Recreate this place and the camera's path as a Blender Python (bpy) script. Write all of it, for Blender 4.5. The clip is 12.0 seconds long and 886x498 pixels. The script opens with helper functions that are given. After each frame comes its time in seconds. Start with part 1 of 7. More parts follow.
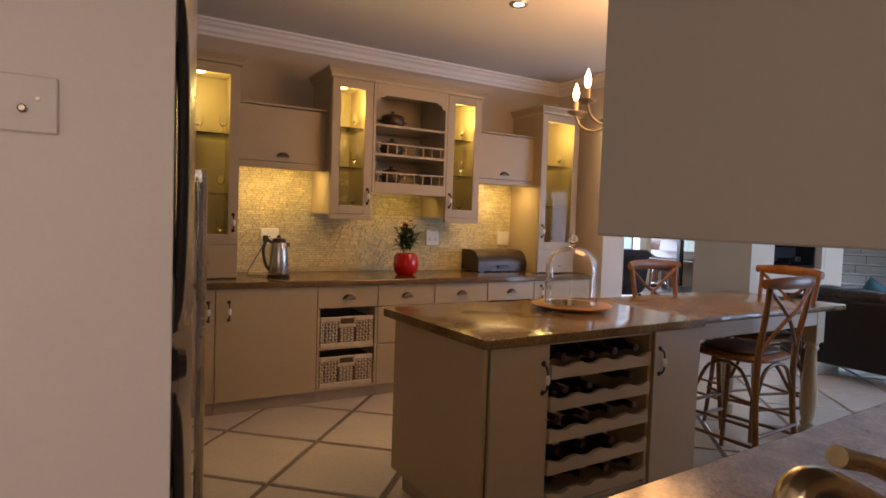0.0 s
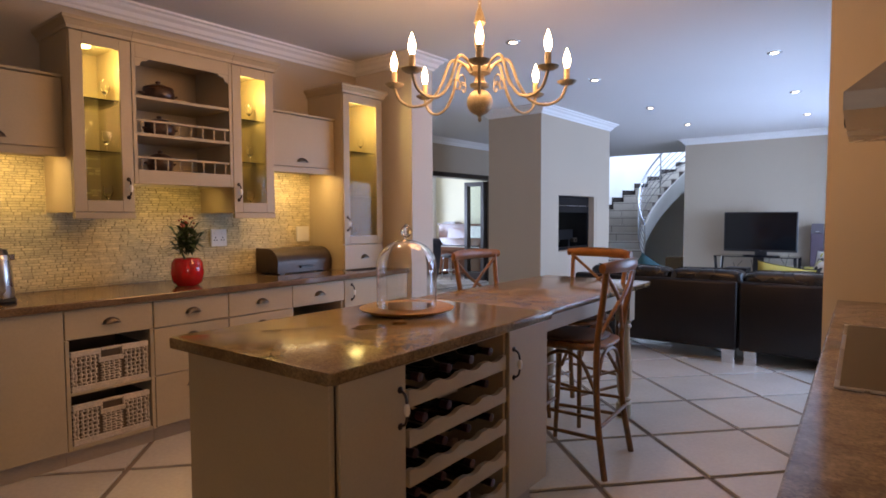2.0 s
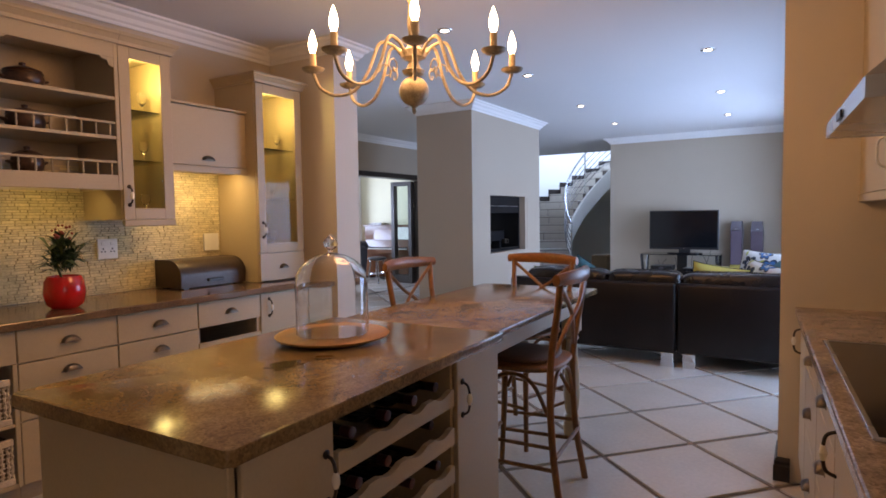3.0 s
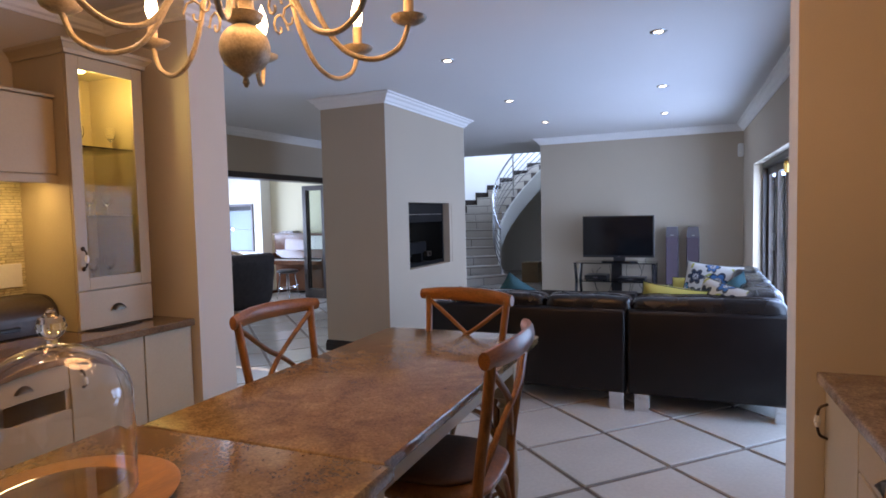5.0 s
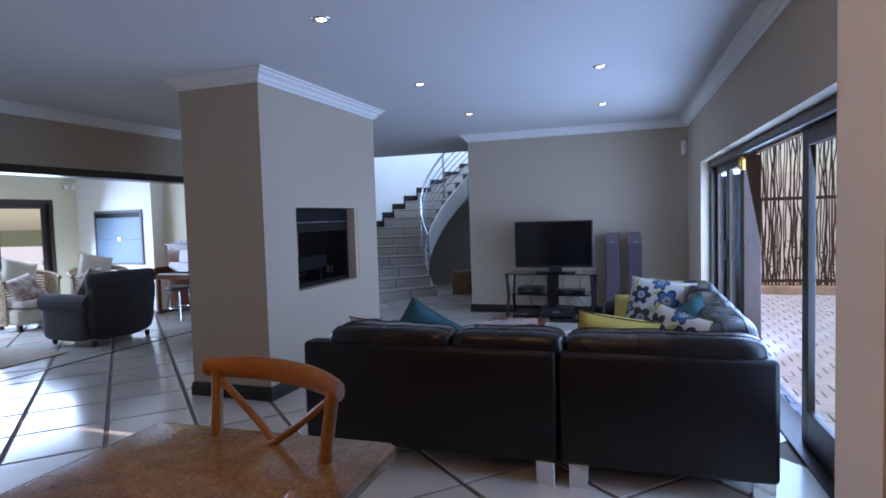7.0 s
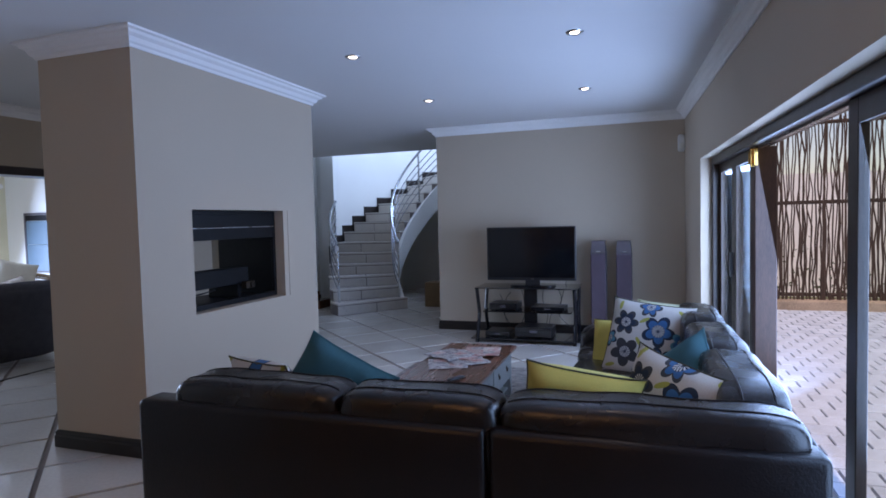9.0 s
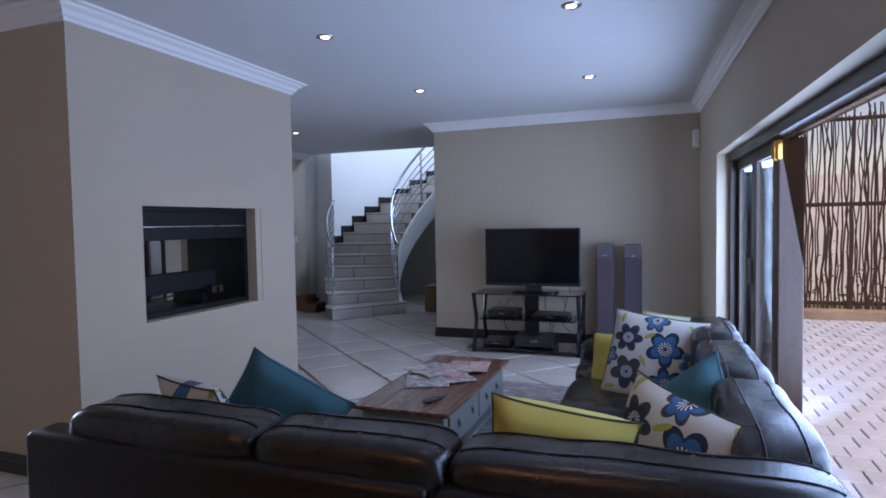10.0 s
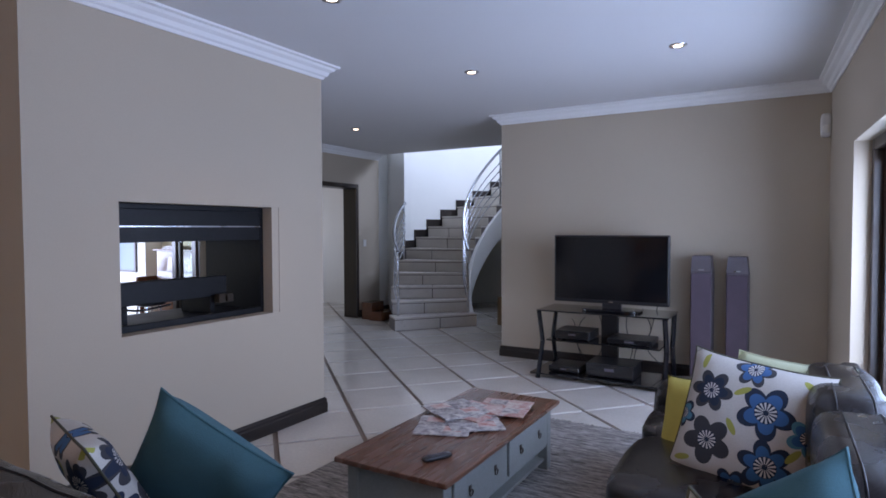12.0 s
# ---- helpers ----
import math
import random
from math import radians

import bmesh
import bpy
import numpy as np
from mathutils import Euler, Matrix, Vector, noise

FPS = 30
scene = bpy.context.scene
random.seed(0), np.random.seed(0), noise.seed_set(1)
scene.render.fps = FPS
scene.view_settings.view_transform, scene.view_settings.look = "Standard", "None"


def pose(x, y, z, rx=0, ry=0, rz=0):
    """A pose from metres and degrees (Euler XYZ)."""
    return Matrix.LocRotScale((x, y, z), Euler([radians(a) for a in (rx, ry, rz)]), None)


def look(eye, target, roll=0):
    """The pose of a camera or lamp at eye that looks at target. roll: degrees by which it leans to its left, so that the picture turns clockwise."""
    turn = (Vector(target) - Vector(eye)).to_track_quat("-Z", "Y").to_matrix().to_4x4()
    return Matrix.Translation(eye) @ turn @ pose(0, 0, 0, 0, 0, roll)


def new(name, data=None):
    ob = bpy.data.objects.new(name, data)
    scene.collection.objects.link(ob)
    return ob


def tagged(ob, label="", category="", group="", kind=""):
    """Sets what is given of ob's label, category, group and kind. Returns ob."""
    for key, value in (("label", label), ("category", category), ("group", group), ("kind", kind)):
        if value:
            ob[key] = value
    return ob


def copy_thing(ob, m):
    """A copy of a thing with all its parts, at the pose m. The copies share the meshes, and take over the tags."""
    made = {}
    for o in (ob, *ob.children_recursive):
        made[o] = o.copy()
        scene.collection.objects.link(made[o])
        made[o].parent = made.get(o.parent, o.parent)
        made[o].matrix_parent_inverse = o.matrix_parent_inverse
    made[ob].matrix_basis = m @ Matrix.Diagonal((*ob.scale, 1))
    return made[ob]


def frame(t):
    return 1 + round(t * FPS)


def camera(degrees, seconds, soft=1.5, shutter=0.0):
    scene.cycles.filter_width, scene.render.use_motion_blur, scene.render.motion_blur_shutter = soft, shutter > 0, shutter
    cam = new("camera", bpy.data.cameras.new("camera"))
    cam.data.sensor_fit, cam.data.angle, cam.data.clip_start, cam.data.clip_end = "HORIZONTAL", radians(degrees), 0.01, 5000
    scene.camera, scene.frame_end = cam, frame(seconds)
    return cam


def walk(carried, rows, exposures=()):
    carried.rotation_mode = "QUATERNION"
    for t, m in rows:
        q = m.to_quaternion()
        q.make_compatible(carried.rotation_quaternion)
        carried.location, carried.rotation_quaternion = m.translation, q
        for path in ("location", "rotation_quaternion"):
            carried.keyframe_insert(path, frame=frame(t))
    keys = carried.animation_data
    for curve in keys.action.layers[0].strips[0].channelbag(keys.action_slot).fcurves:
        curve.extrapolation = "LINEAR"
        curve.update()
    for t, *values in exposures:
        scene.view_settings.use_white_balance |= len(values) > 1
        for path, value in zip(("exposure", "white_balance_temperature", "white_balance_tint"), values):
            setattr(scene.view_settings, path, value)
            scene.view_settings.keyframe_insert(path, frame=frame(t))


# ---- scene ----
cam = camera(73.6, 12.0, soft=1.7)
PATH = [
    (0, (0.757, 0.12, 1.326), (1.765, 1.845, 1.23), 2.0),
    (0.5, (0.768, 0.271, 1.323), (1.92, 1.903, 1.221), 1.6),
    (1, (0.806, 0.42, 1.313), (2.103, 1.939, 1.206), 0.8),
    (1.5, (0.867, 0.56, 1.313), (2.302, 1.948, 1.203), 0.4),
    (2, (0.947, 0.676, 1.315), (2.505, 1.926, 1.207), -0.2),
    (2.5, (1.084, 0.811, 1.331), (2.73, 1.941, 1.222), -0.6),
    (3, (1.251, 0.953, 1.349), (2.953, 1.997, 1.236), -0.8),
    (5, (2.221, 1.312, 1.449), (4.034, 2.147, 1.335), -1.3),
    (5.5, (2.533, 1.359, 1.461), (4.367, 2.149, 1.348), -1.6),
    (6, (2.837, 1.414, 1.471), (4.693, 2.15, 1.355), -1.5),
    (6.5, (3.136, 1.428, 1.474), (5.01, 2.118, 1.359), -1.6),
    (7, (3.462, 1.413, 1.478), (5.346, 2.075, 1.37), -1.7),
    (9, (4.631, 1.35, 1.479), (6.518, 2.004, 1.383), -1.4),
    (9.5, (4.907, 1.346, 1.452), (6.789, 2.016, 1.365), -1.3),
    (10, (5.157, 1.293, 1.462), (7.028, 1.994, 1.372), -1.0),
    (10.5, (5.401, 1.244, 1.446), (7.251, 1.998, 1.364), -1.0),
    (11, (5.65, 1.213, 1.443), (7.468, 2.041, 1.366), -0.7),
    (11.5, (5.876, 1.208, 1.438), (7.65, 2.129, 1.368), -0.4),
    (12, (6.105, 1.216, 1.444), (7.829, 2.229, 1.376), -0.2),
]
walk(cam, [(t, look(eye, target, roll)) for t, eye, target, roll in PATH], exposures=[(0.0, 0.42, 8600, 29), (0.5, 0.82, 8500, 29), (1.0, 0.72, 8400, 30), (1.5, 0.58, 8250, 30), (2.0, 0.46, 8100, 31), (3.2, 0.40, 8050, 31), (5.5, 0.10, 8000, 31), (7.0, -0.25, 7100, 29), (10.0, -0.28, 7700, 33), (12.0, -0.12, 8500, 36)])

# ---- world, sun, large lights ----
SUN_EL, SUN_AZ = 62.0, 178.0      # elevation, and azimuth measured from +x towards +y
world = bpy.data.worlds.new("sky")
scene.world = world
world.use_nodes = True
sky = world.node_tree.nodes.new("ShaderNodeTexSky")
sky.sky_type, sky.sun_disc = "NISHITA", False
sky.sun_elevation, sky.sun_rotation = radians(SUN_EL), radians(90 - SUN_AZ)
bg = world.node_tree.nodes["Background"]
bg.inputs[1].default_value = 0.15
world.node_tree.links.new(sky.outputs[0], bg.inputs[0])


def lamp(name, kind, m, watts, colour, size=0.1, size_y=None, spot=90, blend=0.6):
    data = bpy.data.lights.new(name, kind)
    data.energy, data.color = watts, colour
    if kind == "AREA":
        data.size = size
        if size_y:
            data.shape, data.size_y = "RECTANGLE", size_y
    elif kind == "SUN":
        data.angle = size
    else:
        data.shadow_soft_size = size
    if kind == "SPOT":
        data.spot_size, data.spot_blend = radians(spot), blend
    ob = new(name, data)
    ob.matrix_world = m
    return ob


se, sa = radians(SUN_EL), radians(SUN_AZ)
lamp("sun", "SUN", look((math.cos(se) * math.cos(sa) * 30, math.cos(se) * math.sin(sa) * 30, math.sin(se) * 30), (0, 0, 0)), 3.6, (1, 0.97, 0.93), 0.009)
DAY = (0.40, 0.64, 1.0)
WARM = (1.0, 0.59, 0.26)
lamp("skylight_patio_doors", "AREA", look((8.4, 0.43, 1.12), (8.28, 3, 0.66)), 235, (0.28, 0.55, 1.0), 5.0, 1.6)
# Second lamp added outside the far leaves to brighten the screen wall.
lamp("skylight_patio_doors_end", "AREA", look((10.15, 0.24, 1.15), (11.3, 1.94, 1.05)), 90, (0.34, 0.58, 1.0), 0.9, 1.6)
lamp("skylight_lounge_window", "AREA", look((9.4, 11.2, 1.1), (9.2, 8, -0.1)), 380, (0.38, 0.63, 1.0), 3.0, 1.8)
lamp("skylight_stairwell_window", "AREA", look((17.0, 4.0, 4.6), (14.6, 6.6, 2.0)), 310, (0.34, 0.60, 1.0), 1.6, 1.2)
# Fill lamp added out of sight to brighten the study.
lamp("skylight_study_window", "AREA", look((13.4, 10.4, 1.5), (13.2, 8, 1.0)), 32, DAY, 1.6, 1.4)
lamp("chandelier_light", "POINT", pose(3.46, 2.45, 2.15), 31, WARM, 0.28)
# Fill lamp added behind the start to brighten the near panels; source unseen.
lamp("skylight_scullery_window", "AREA", look((0.35, -1.9, 1.52), (0.6, 1, 1.4)), 14, (0.92, 0.87, 0.88), 1.2, 1.1)

# ---- materials ----
def material(name, colour, rough=0.5, metal=0.0, var=0.12, scale=6.0, fine=60.0, bump=0.02, stretch=(1, 1, 1), second=None, spec=0.5, coat=0.0, island=0.0):
    """Principled surface with broad stains and fine grain, in world-size units."""
    m = bpy.data.materials.new(name)
    m.use_nodes = True
    nt = m.node_tree
    n, link = nt.nodes, nt.links.new
    p = n["Principled BSDF"]
    p.inputs["Roughness"].default_value = rough
    p.inputs["Metallic"].default_value = metal
    p.inputs["Specular IOR Level"].default_value = spec
    p.inputs["Coat Weight"].default_value = coat
    p.inputs["Coat Roughness"].default_value = 0.08
    tc = n.new("ShaderNodeTexCoord")
    mp = n.new("ShaderNodeMapping")
    mp.inputs["Scale"].default_value = stretch
    link(tc.outputs["Object"], mp.inputs["Vector"])
    big, small = n.new("ShaderNodeTexNoise"), n.new("ShaderNodeTexNoise")
    for tex, s, d in ((big, scale, 4), (small, fine, 3)):
        tex.inputs["Scale"].default_value, tex.inputs["Detail"].default_value = s, d
        link(mp.outputs[0], tex.inputs["Vector"])
    add = n.new("ShaderNodeMath")
    add.operation = "ADD"
    link(big.outputs[0], add.inputs[0])
    link(small.outputs[0], add.inputs[1])
    ramp = n.new("ShaderNodeMapRange")
    ramp.inputs["From Min"].default_value, ramp.inputs["From Max"].default_value = 0.7, 1.3
    link(add.outputs[0], ramp.inputs["Value"])
    mix = n.new("ShaderNodeMix")
    mix.data_type = "RGBA"
    c2 = second or tuple(min(1, c * (1 + var)) for c in colour)
    c1 = colour if second else tuple(c * (1 - var) for c in colour)
    mix.inputs["A"].default_value, mix.inputs["B"].default_value = (*c1, 1), (*c2, 1)
    link(ramp.outputs[0], mix.inputs["Factor"])
    out = mix.outputs["Result"]
    if island:
        info = n.new("ShaderNodeObjectInfo")
        geo = n.new("ShaderNodeNewGeometry")
        both = n.new("ShaderNodeMath")
        both.operation = "ADD"
        link(info.outputs["Random"], both.inputs[0])
        link(geo.outputs["Random Per Island"], both.inputs[1])
        val = n.new("ShaderNodeMapRange")
        val.inputs["From Max"].default_value = 2.0
        val.inputs["To Min"].default_value, val.inputs["To Max"].default_value = 1 - island, 1 + island
        link(both.outputs[0], val.inputs["Value"])
        hsv = n.new("ShaderNodeHueSaturation")
        link(val.outputs[0], hsv.inputs["Value"])
        link(out, hsv.inputs["Color"])
        out = hsv.outputs[0]
    link(out, p.inputs["Base Color"])
    rr = n.new("ShaderNodeMapRange")
    rr.inputs["To Min"].default_value, rr.inputs["To Max"].default_value = max(0.02, rough - 0.07), min(1, rough + 0.07)
    link(big.outputs[0], rr.inputs["Value"])
    link(rr.outputs[0], p.inputs["Roughness"])
    if bump:
        b = n.new("ShaderNodeBump")
        b.inputs["Strength"].default_value, b.inputs["Distance"].default_value = min(1, bump * 10), 0.004
        link(small.outputs[0], b.inputs["Height"])
        link(b.outputs[0], p.inputs["Normal"])
    return m


def glow(name, colour, strength):
    m = bpy.data.materials.new(name)
    m.use_nodes = True
    p = m.node_tree.nodes["Principled BSDF"]
    p.inputs["Base Color"].default_value = (*colour, 1)
    p.inputs["Emission Color"].default_value = (*colour, 1)
    p.inputs["Emission Strength"].default_value = strength
    return m


def clear(name, colour=(1, 1, 1), rough=0.0, ior=1.45, thin=False):
    m = bpy.data.materials.new(name)
    m.use_nodes = True
    nt = m.node_tree
    p = nt.nodes["Principled BSDF"]
    p.inputs["Base Color"].default_value = (*colour, 1)
    p.inputs["Roughness"].default_value = rough
    p.inputs["Transmission Weight"].default_value = 1.0
    p.inputs["IOR"].default_value = ior
    if thin:
        glossy = nt.nodes.new("ShaderNodeBsdfGlossy")
        glossy.inputs["Roughness"].default_value = max(0.02, rough)
        trans = nt.nodes.new("ShaderNodeBsdfTransparent")
        trans.inputs[0].default_value = (*colour, 1)
        fres = nt.nodes.new("ShaderNodeFresnel")
        fres.inputs[0].default_value = ior
        mix = nt.nodes.new("ShaderNodeMixShader")
        nt.links.new(fres.outputs[0], mix.inputs[0])
        nt.links.new(trans.outputs[0], mix.inputs[1])
        nt.links.new(glossy.outputs[0], mix.inputs[2])
        nt.links.new(mix.outputs[0], nt.nodes["Material Output"].inputs[0])
    return m


WALL = material("wall_paint_taupe", (0.47, 0.385, 0.295), 0.85, var=0.03, scale=1.2, fine=220, bump=0.01)
WALLK = material("wall_paint_kitchen", (0.46, 0.40, 0.32), 0.85, var=0.03, scale=1.2, fine=220, bump=0.01)
PILLAR = material("wall_paint_cream", (0.62, 0.56, 0.48), 0.85, var=0.03, scale=1.5, fine=220, bump=0.01)
STAIRWALL = material("wall_paint_white", (0.80, 0.79, 0.74), 0.85, var=0.02, scale=1.5, fine=220, bump=0.01)
YELLOWALL = material("wall_paint_pale_yellow", (0.70, 0.64, 0.46), 0.85, var=0.03, scale=1.5, fine=220, bump=0.01)
CEIL = material("ceiling_paint", (0.67, 0.66, 0.65), 0.9, var=0.02, scale=0.8, fine=180, bump=0.006)
CORN = material("cornice_plaster", (0.80, 0.79, 0.77), 0.75, var=0.02, scale=2, fine=120, bump=0.004)
SKIRT = material("dark_stained_skirting", (0.018, 0.012, 0.010), 0.38, var=0.3, scale=5, fine=90, stretch=(1, 1, 6))
GROUT = material("brown_grout", (0.20, 0.15, 0.12), 0.8, var=0.2, scale=3, fine=150, bump=0.03)
TILE = material("cream_floor_tile", (0.58, 0.535, 0.475), 0.16, var=0.07, scale=2.5, fine=45, bump=0.003, island=0.05)
CREAM = material("cream_painted_cabinet", (0.43, 0.343, 0.222), 0.42, var=0.04, scale=3, fine=90, bump=0.006)
CREAMIN = material("cream_cabinet_inside", (0.52, 0.45, 0.35), 0.5, var=0.05, scale=3, fine=90, bump=0.006)
PLINTH = material("plinth_board", (0.34, 0.27, 0.20), 0.5, var=0.15, scale=2, fine=50, stretch=(1, 6, 6))
GRANITE = material("brown_granite_top", (0.085, 0.048, 0.027), 0.13, var=0.5, scale=9, fine=130, bump=0.002, second=(0.22, 0.135, 0.075))


def veined(m, colours, scale=3.2):
    """Cloudy drifts with fine dark and pale flecks, laid over a stone material."""
    nt = m.node_tree
    n, link = nt.nodes, nt.links.new
    p = n["Principled BSDF"]
    tc = n.new("ShaderNodeTexCoord")
    warp = n.new("ShaderNodeTexNoise")
    warp.inputs["Scale"].default_value, warp.inputs["Detail"].default_value, warp.inputs["Distortion"].default_value = scale, 7, 1.6
    warp.inputs["Roughness"].default_value = 0.68
    link(tc.outputs["Object"], warp.inputs["Vector"])
    ramp = n.new("ShaderNodeValToRGB")
    ramp.color_ramp.elements[0].position, ramp.color_ramp.elements[1].position = 0.33, 0.68
    ramp.color_ramp.elements[0].color, ramp.color_ramp.elements[1].color = (*colours[0], 1), (*colours[2], 1)
    e = ramp.color_ramp.elements.new(0.5)
    e.color = (*colours[1], 1)
    link(warp.outputs[0], ramp.inputs[0])
    vor = n.new("ShaderNodeTexVoronoi")
    vor.inputs["Scale"].default_value = 170
    link(tc.outputs["Object"], vor.inputs["Vector"])
    fleck = n.new("ShaderNodeMapRange")
    fleck.inputs["To Min"].default_value, fleck.inputs["To Max"].default_value = 0.62, 1.32
    link(vor.outputs["Color"], fleck.inputs["Value"])
    hsv = n.new("ShaderNodeHueSaturation")
    link(ramp.outputs[0], hsv.inputs["Color"])
    link(fleck.outputs[0], hsv.inputs["Value"])
    link(hsv.outputs[0], p.inputs["Base Color"])
    return m


GRANITE2 = veined(material("golden_granite_top", (0.105, 0.060, 0.026), 0.17, var=0.5, scale=8.0, fine=300, bump=0.0), ((0.11, 0.064, 0.030), (0.20, 0.124, 0.056), (0.29, 0.20, 0.098)))
GRANITE3 = veined(material("grey_brown_granite_top", (0.16, 0.12, 0.10), 0.16, var=0.4, scale=30, fine=180, bump=0.0), ((0.17, 0.12, 0.09), (0.29, 0.22, 0.175), (0.42, 0.33, 0.27)), 5.0)
STONE = material("ledge_stone", (0.55, 0.47, 0.29), 0.75, var=0.2, scale=12, fine=80, bump=0.05, island=0.32)
STONEBED = material("stone_joint", (0.26, 0.21, 0.14), 0.9, var=0.2)
PEWTER = material("antique_pewter", (0.24, 0.20, 0.16), 0.32, 0.9, var=0.25, scale=30, fine=120)
IRON = material("dark_bronze_handle", (0.05, 0.035, 0.025), 0.4, 0.7, var=0.3, scale=40)
CERAMIC = material("white_ceramic", (0.80, 0.77, 0.70), 0.15, var=0.03)
STEEL = material("brushed_steel", (0.55, 0.55, 0.55), 0.27, 1.0, var=0.05, scale=3, fine=60, bump=0.0)
CHROME = material("polished_chrome", (0.75, 0.75, 0.76), 0.08, 1.0, var=0.03)
NICKEL = material("worn_brass_nickel", (0.55, 0.45, 0.30), 0.22, 1.0, var=0.12)
BLACK = material("black_plastic", (0.012, 0.012, 0.013), 0.3, var=0.2)
BLACKGLOSS = material("black_gloss", (0.008, 0.008, 0.010), 0.07, var=0.2, bump=0.0)
SOOT = material("black_firebox_steel", (0.005, 0.005, 0.006), 0.45, 0.0, spec=0.25, var=0.4, scale=7)
WICKER = material("whitewashed_wicker", (0.56, 0.47, 0.36), 0.7, var=0.2, scale=20, fine=120, bump=0.03)
BASKETSHADE = material("basket_painted_shade", (0.12, 0.08, 0.05), 0.9)
RED = material("red_glazed_pot", (0.55, 0.012, 0.014), 0.14, var=0.08, coat=0.4)
LEAF = material("plant_leaf", (0.05, 0.085, 0.03), 0.5, var=0.35, scale=30, island=0.3)
FLOWER = material("red_flower", (0.28, 0.05, 0.03), 0.6)
SOIL = material("soil", (0.03, 0.02, 0.014), 0.95)
BREADBOX = material("dark_brown_metal_breadbin", (0.075, 0.055, 0.048), 0.34, 0.55, var=0.15, scale=10)
POTTERY = material("brown_earthenware", (0.075, 0.035, 0.018), 0.3, var=0.4, scale=25)
GLASS = clear("clear_glass")
PANE = clear("window_pane", (0.95, 0.98, 0.97), rough=0.05, thin=True, ior=1.02)
PANEK = clear("cabinet_pane", (0.93, 0.94, 0.88), thin=True, ior=1.16)
DOWN = glow("downlight_lens", (1.0, 0.92, 0.8), 9.0)
BULB = glow("candle_bulb", (1.0, 0.74, 0.45), 22.0)
CABBULB = glow("cabinet_bulb", (1.0, 0.86, 0.45), 14.0)
CANDLE = material("cream_candle_tube", (0.55, 0.44, 0.30), 0.5, var=0.1)
CHAND = material("cream_brushed_gilt", (0.40, 0.345, 0.25), 0.42, 0.1, var=0.3, scale=30, fine=140)
OAK = material("honey_stained_oak", (0.22, 0.095, 0.030), 0.4, var=0.35, scale=9, fine=60, stretch=(3, 3, 0.5))
OAKRAIL = material("honey_stained_oak_rail", (0.26, 0.105, 0.032), 0.33, var=0.3, scale=9, fine=60, stretch=(0.6, 3, 3))
SEATPAD = material("brown_leather_pad", (0.10, 0.055, 0.035), 0.5, var=0.2)
BOARD = material("round_wood_board", (0.38, 0.185, 0.055), 0.35, var=0.25, scale=6, fine=50, stretch=(1, 8, 1))
BOTTLE = material("dark_wine_glass", (0.010, 0.010, 0.008), 0.12, var=0.3, coat=0.5)
CAPSULE = material("wine_capsule", (0.05, 0.008, 0.008), 0.35, 0.3, var=0.3)
LEATHER = material("dark_brown_leather", (0.008, 0.005, 0.005), 0.32, spec=0.32, var=0.25, scale=7, fine=150, bump=0.03)
LEATHERS = material("leather_seat", (0.009, 0.006, 0.006), 0.27, spec=0.5, coat=0.08, var=0.25, scale=6, fine=150, bump=0.03)
TEAL = material("teal_cotton", (0.022, 0.105, 0.125), 0.9, var=0.15, scale=10, fine=300, bump=0.03)
YELLOW = material("mustard_yellow_cotton", (0.52, 0.43, 0.105), 0.9, var=0.08, scale=10, fine=300, bump=0.03)
LIME = material("pale_green_cotton", (0.50, 0.52, 0.33), 0.9, var=0.08, scale=10, fine=300, bump=0.03)
PIPING = material("cushion_piping", (0.055, 0.05, 0.03), 0.9)
TABLETOP = material("red_brown_tabletop", (0.14, 0.055, 0.032), 0.27, var=0.3, scale=3, fine=40, stretch=(0.6, 6, 3))
GREYPAINT = material("grey_green_painted_wood", (0.20, 0.205, 0.19), 0.5, var=0.1, scale=6)
PAPER = material("magazine_paper", (0.60, 0.56, 0.52), 0.35, var=0.45, scale=22, fine=46, second=(0.14, 0.11, 0.12))
PAPER2 = material("magazine_cover", (0.42, 0.10, 0.08), 0.3, var=0.5, scale=18, fine=40, second=(0.62, 0.56, 0.50))
RUG = material("grey_brown_woven_rug", (0.05, 0.043, 0.040), 0.95, scale=9, fine=34, bump=0.12, stretch=(5, 0.7, 1), second=(0.42, 0.38, 0.35))
LRUG = material("beige_rug", (0.36, 0.28, 0.19), 0.95, var=0.1, scale=8, fine=200, bump=0.1)
SCREEN = material("tv_screen", (0.004, 0.004, 0.005), 0.12, var=0.1, bump=0.0)
SMOKED = material("smoked_black_glass", (0.006, 0.006, 0.007), 0.05, bump=0.0, coat=0.5)
PURPLE = material("mauve_speaker_cloth", (0.085, 0.058, 0.075), 0.85, var=0.1, scale=10, fine=400, bump=0.04)
GREYSPK = material("grey_speaker_shell", (0.10, 0.085, 0.095), 0.5, var=0.1)
FRAME = material("dark_hardwood_frame", (0.030, 0.017, 0.011), 0.35, var=0.35, scale=6, fine=70, stretch=(3, 3, 0.4))
FRAMELIT = material("lit_hardwood_edge", (0.075, 0.036, 0.022), 0.45, var=0.35, scale=6, fine=70, stretch=(3, 3, 0.4))
BRASS = material("brass", (0.66, 0.40, 0.11), 0.22, 1.0, var=0.1)
STICK = material("wattle_stick", (0.050, 0.030, 0.022), 0.85, var=0.3, scale=8, island=0.4)
PAVER = material("concrete_paver", (0.43, 0.48, 0.56), 0.85, var=0.15, scale=6, fine=80, bump=0.06, island=0.14)
SAND = material("paving_joint_sand", (0.035, 0.033, 0.032), 0.95, var=0.2)
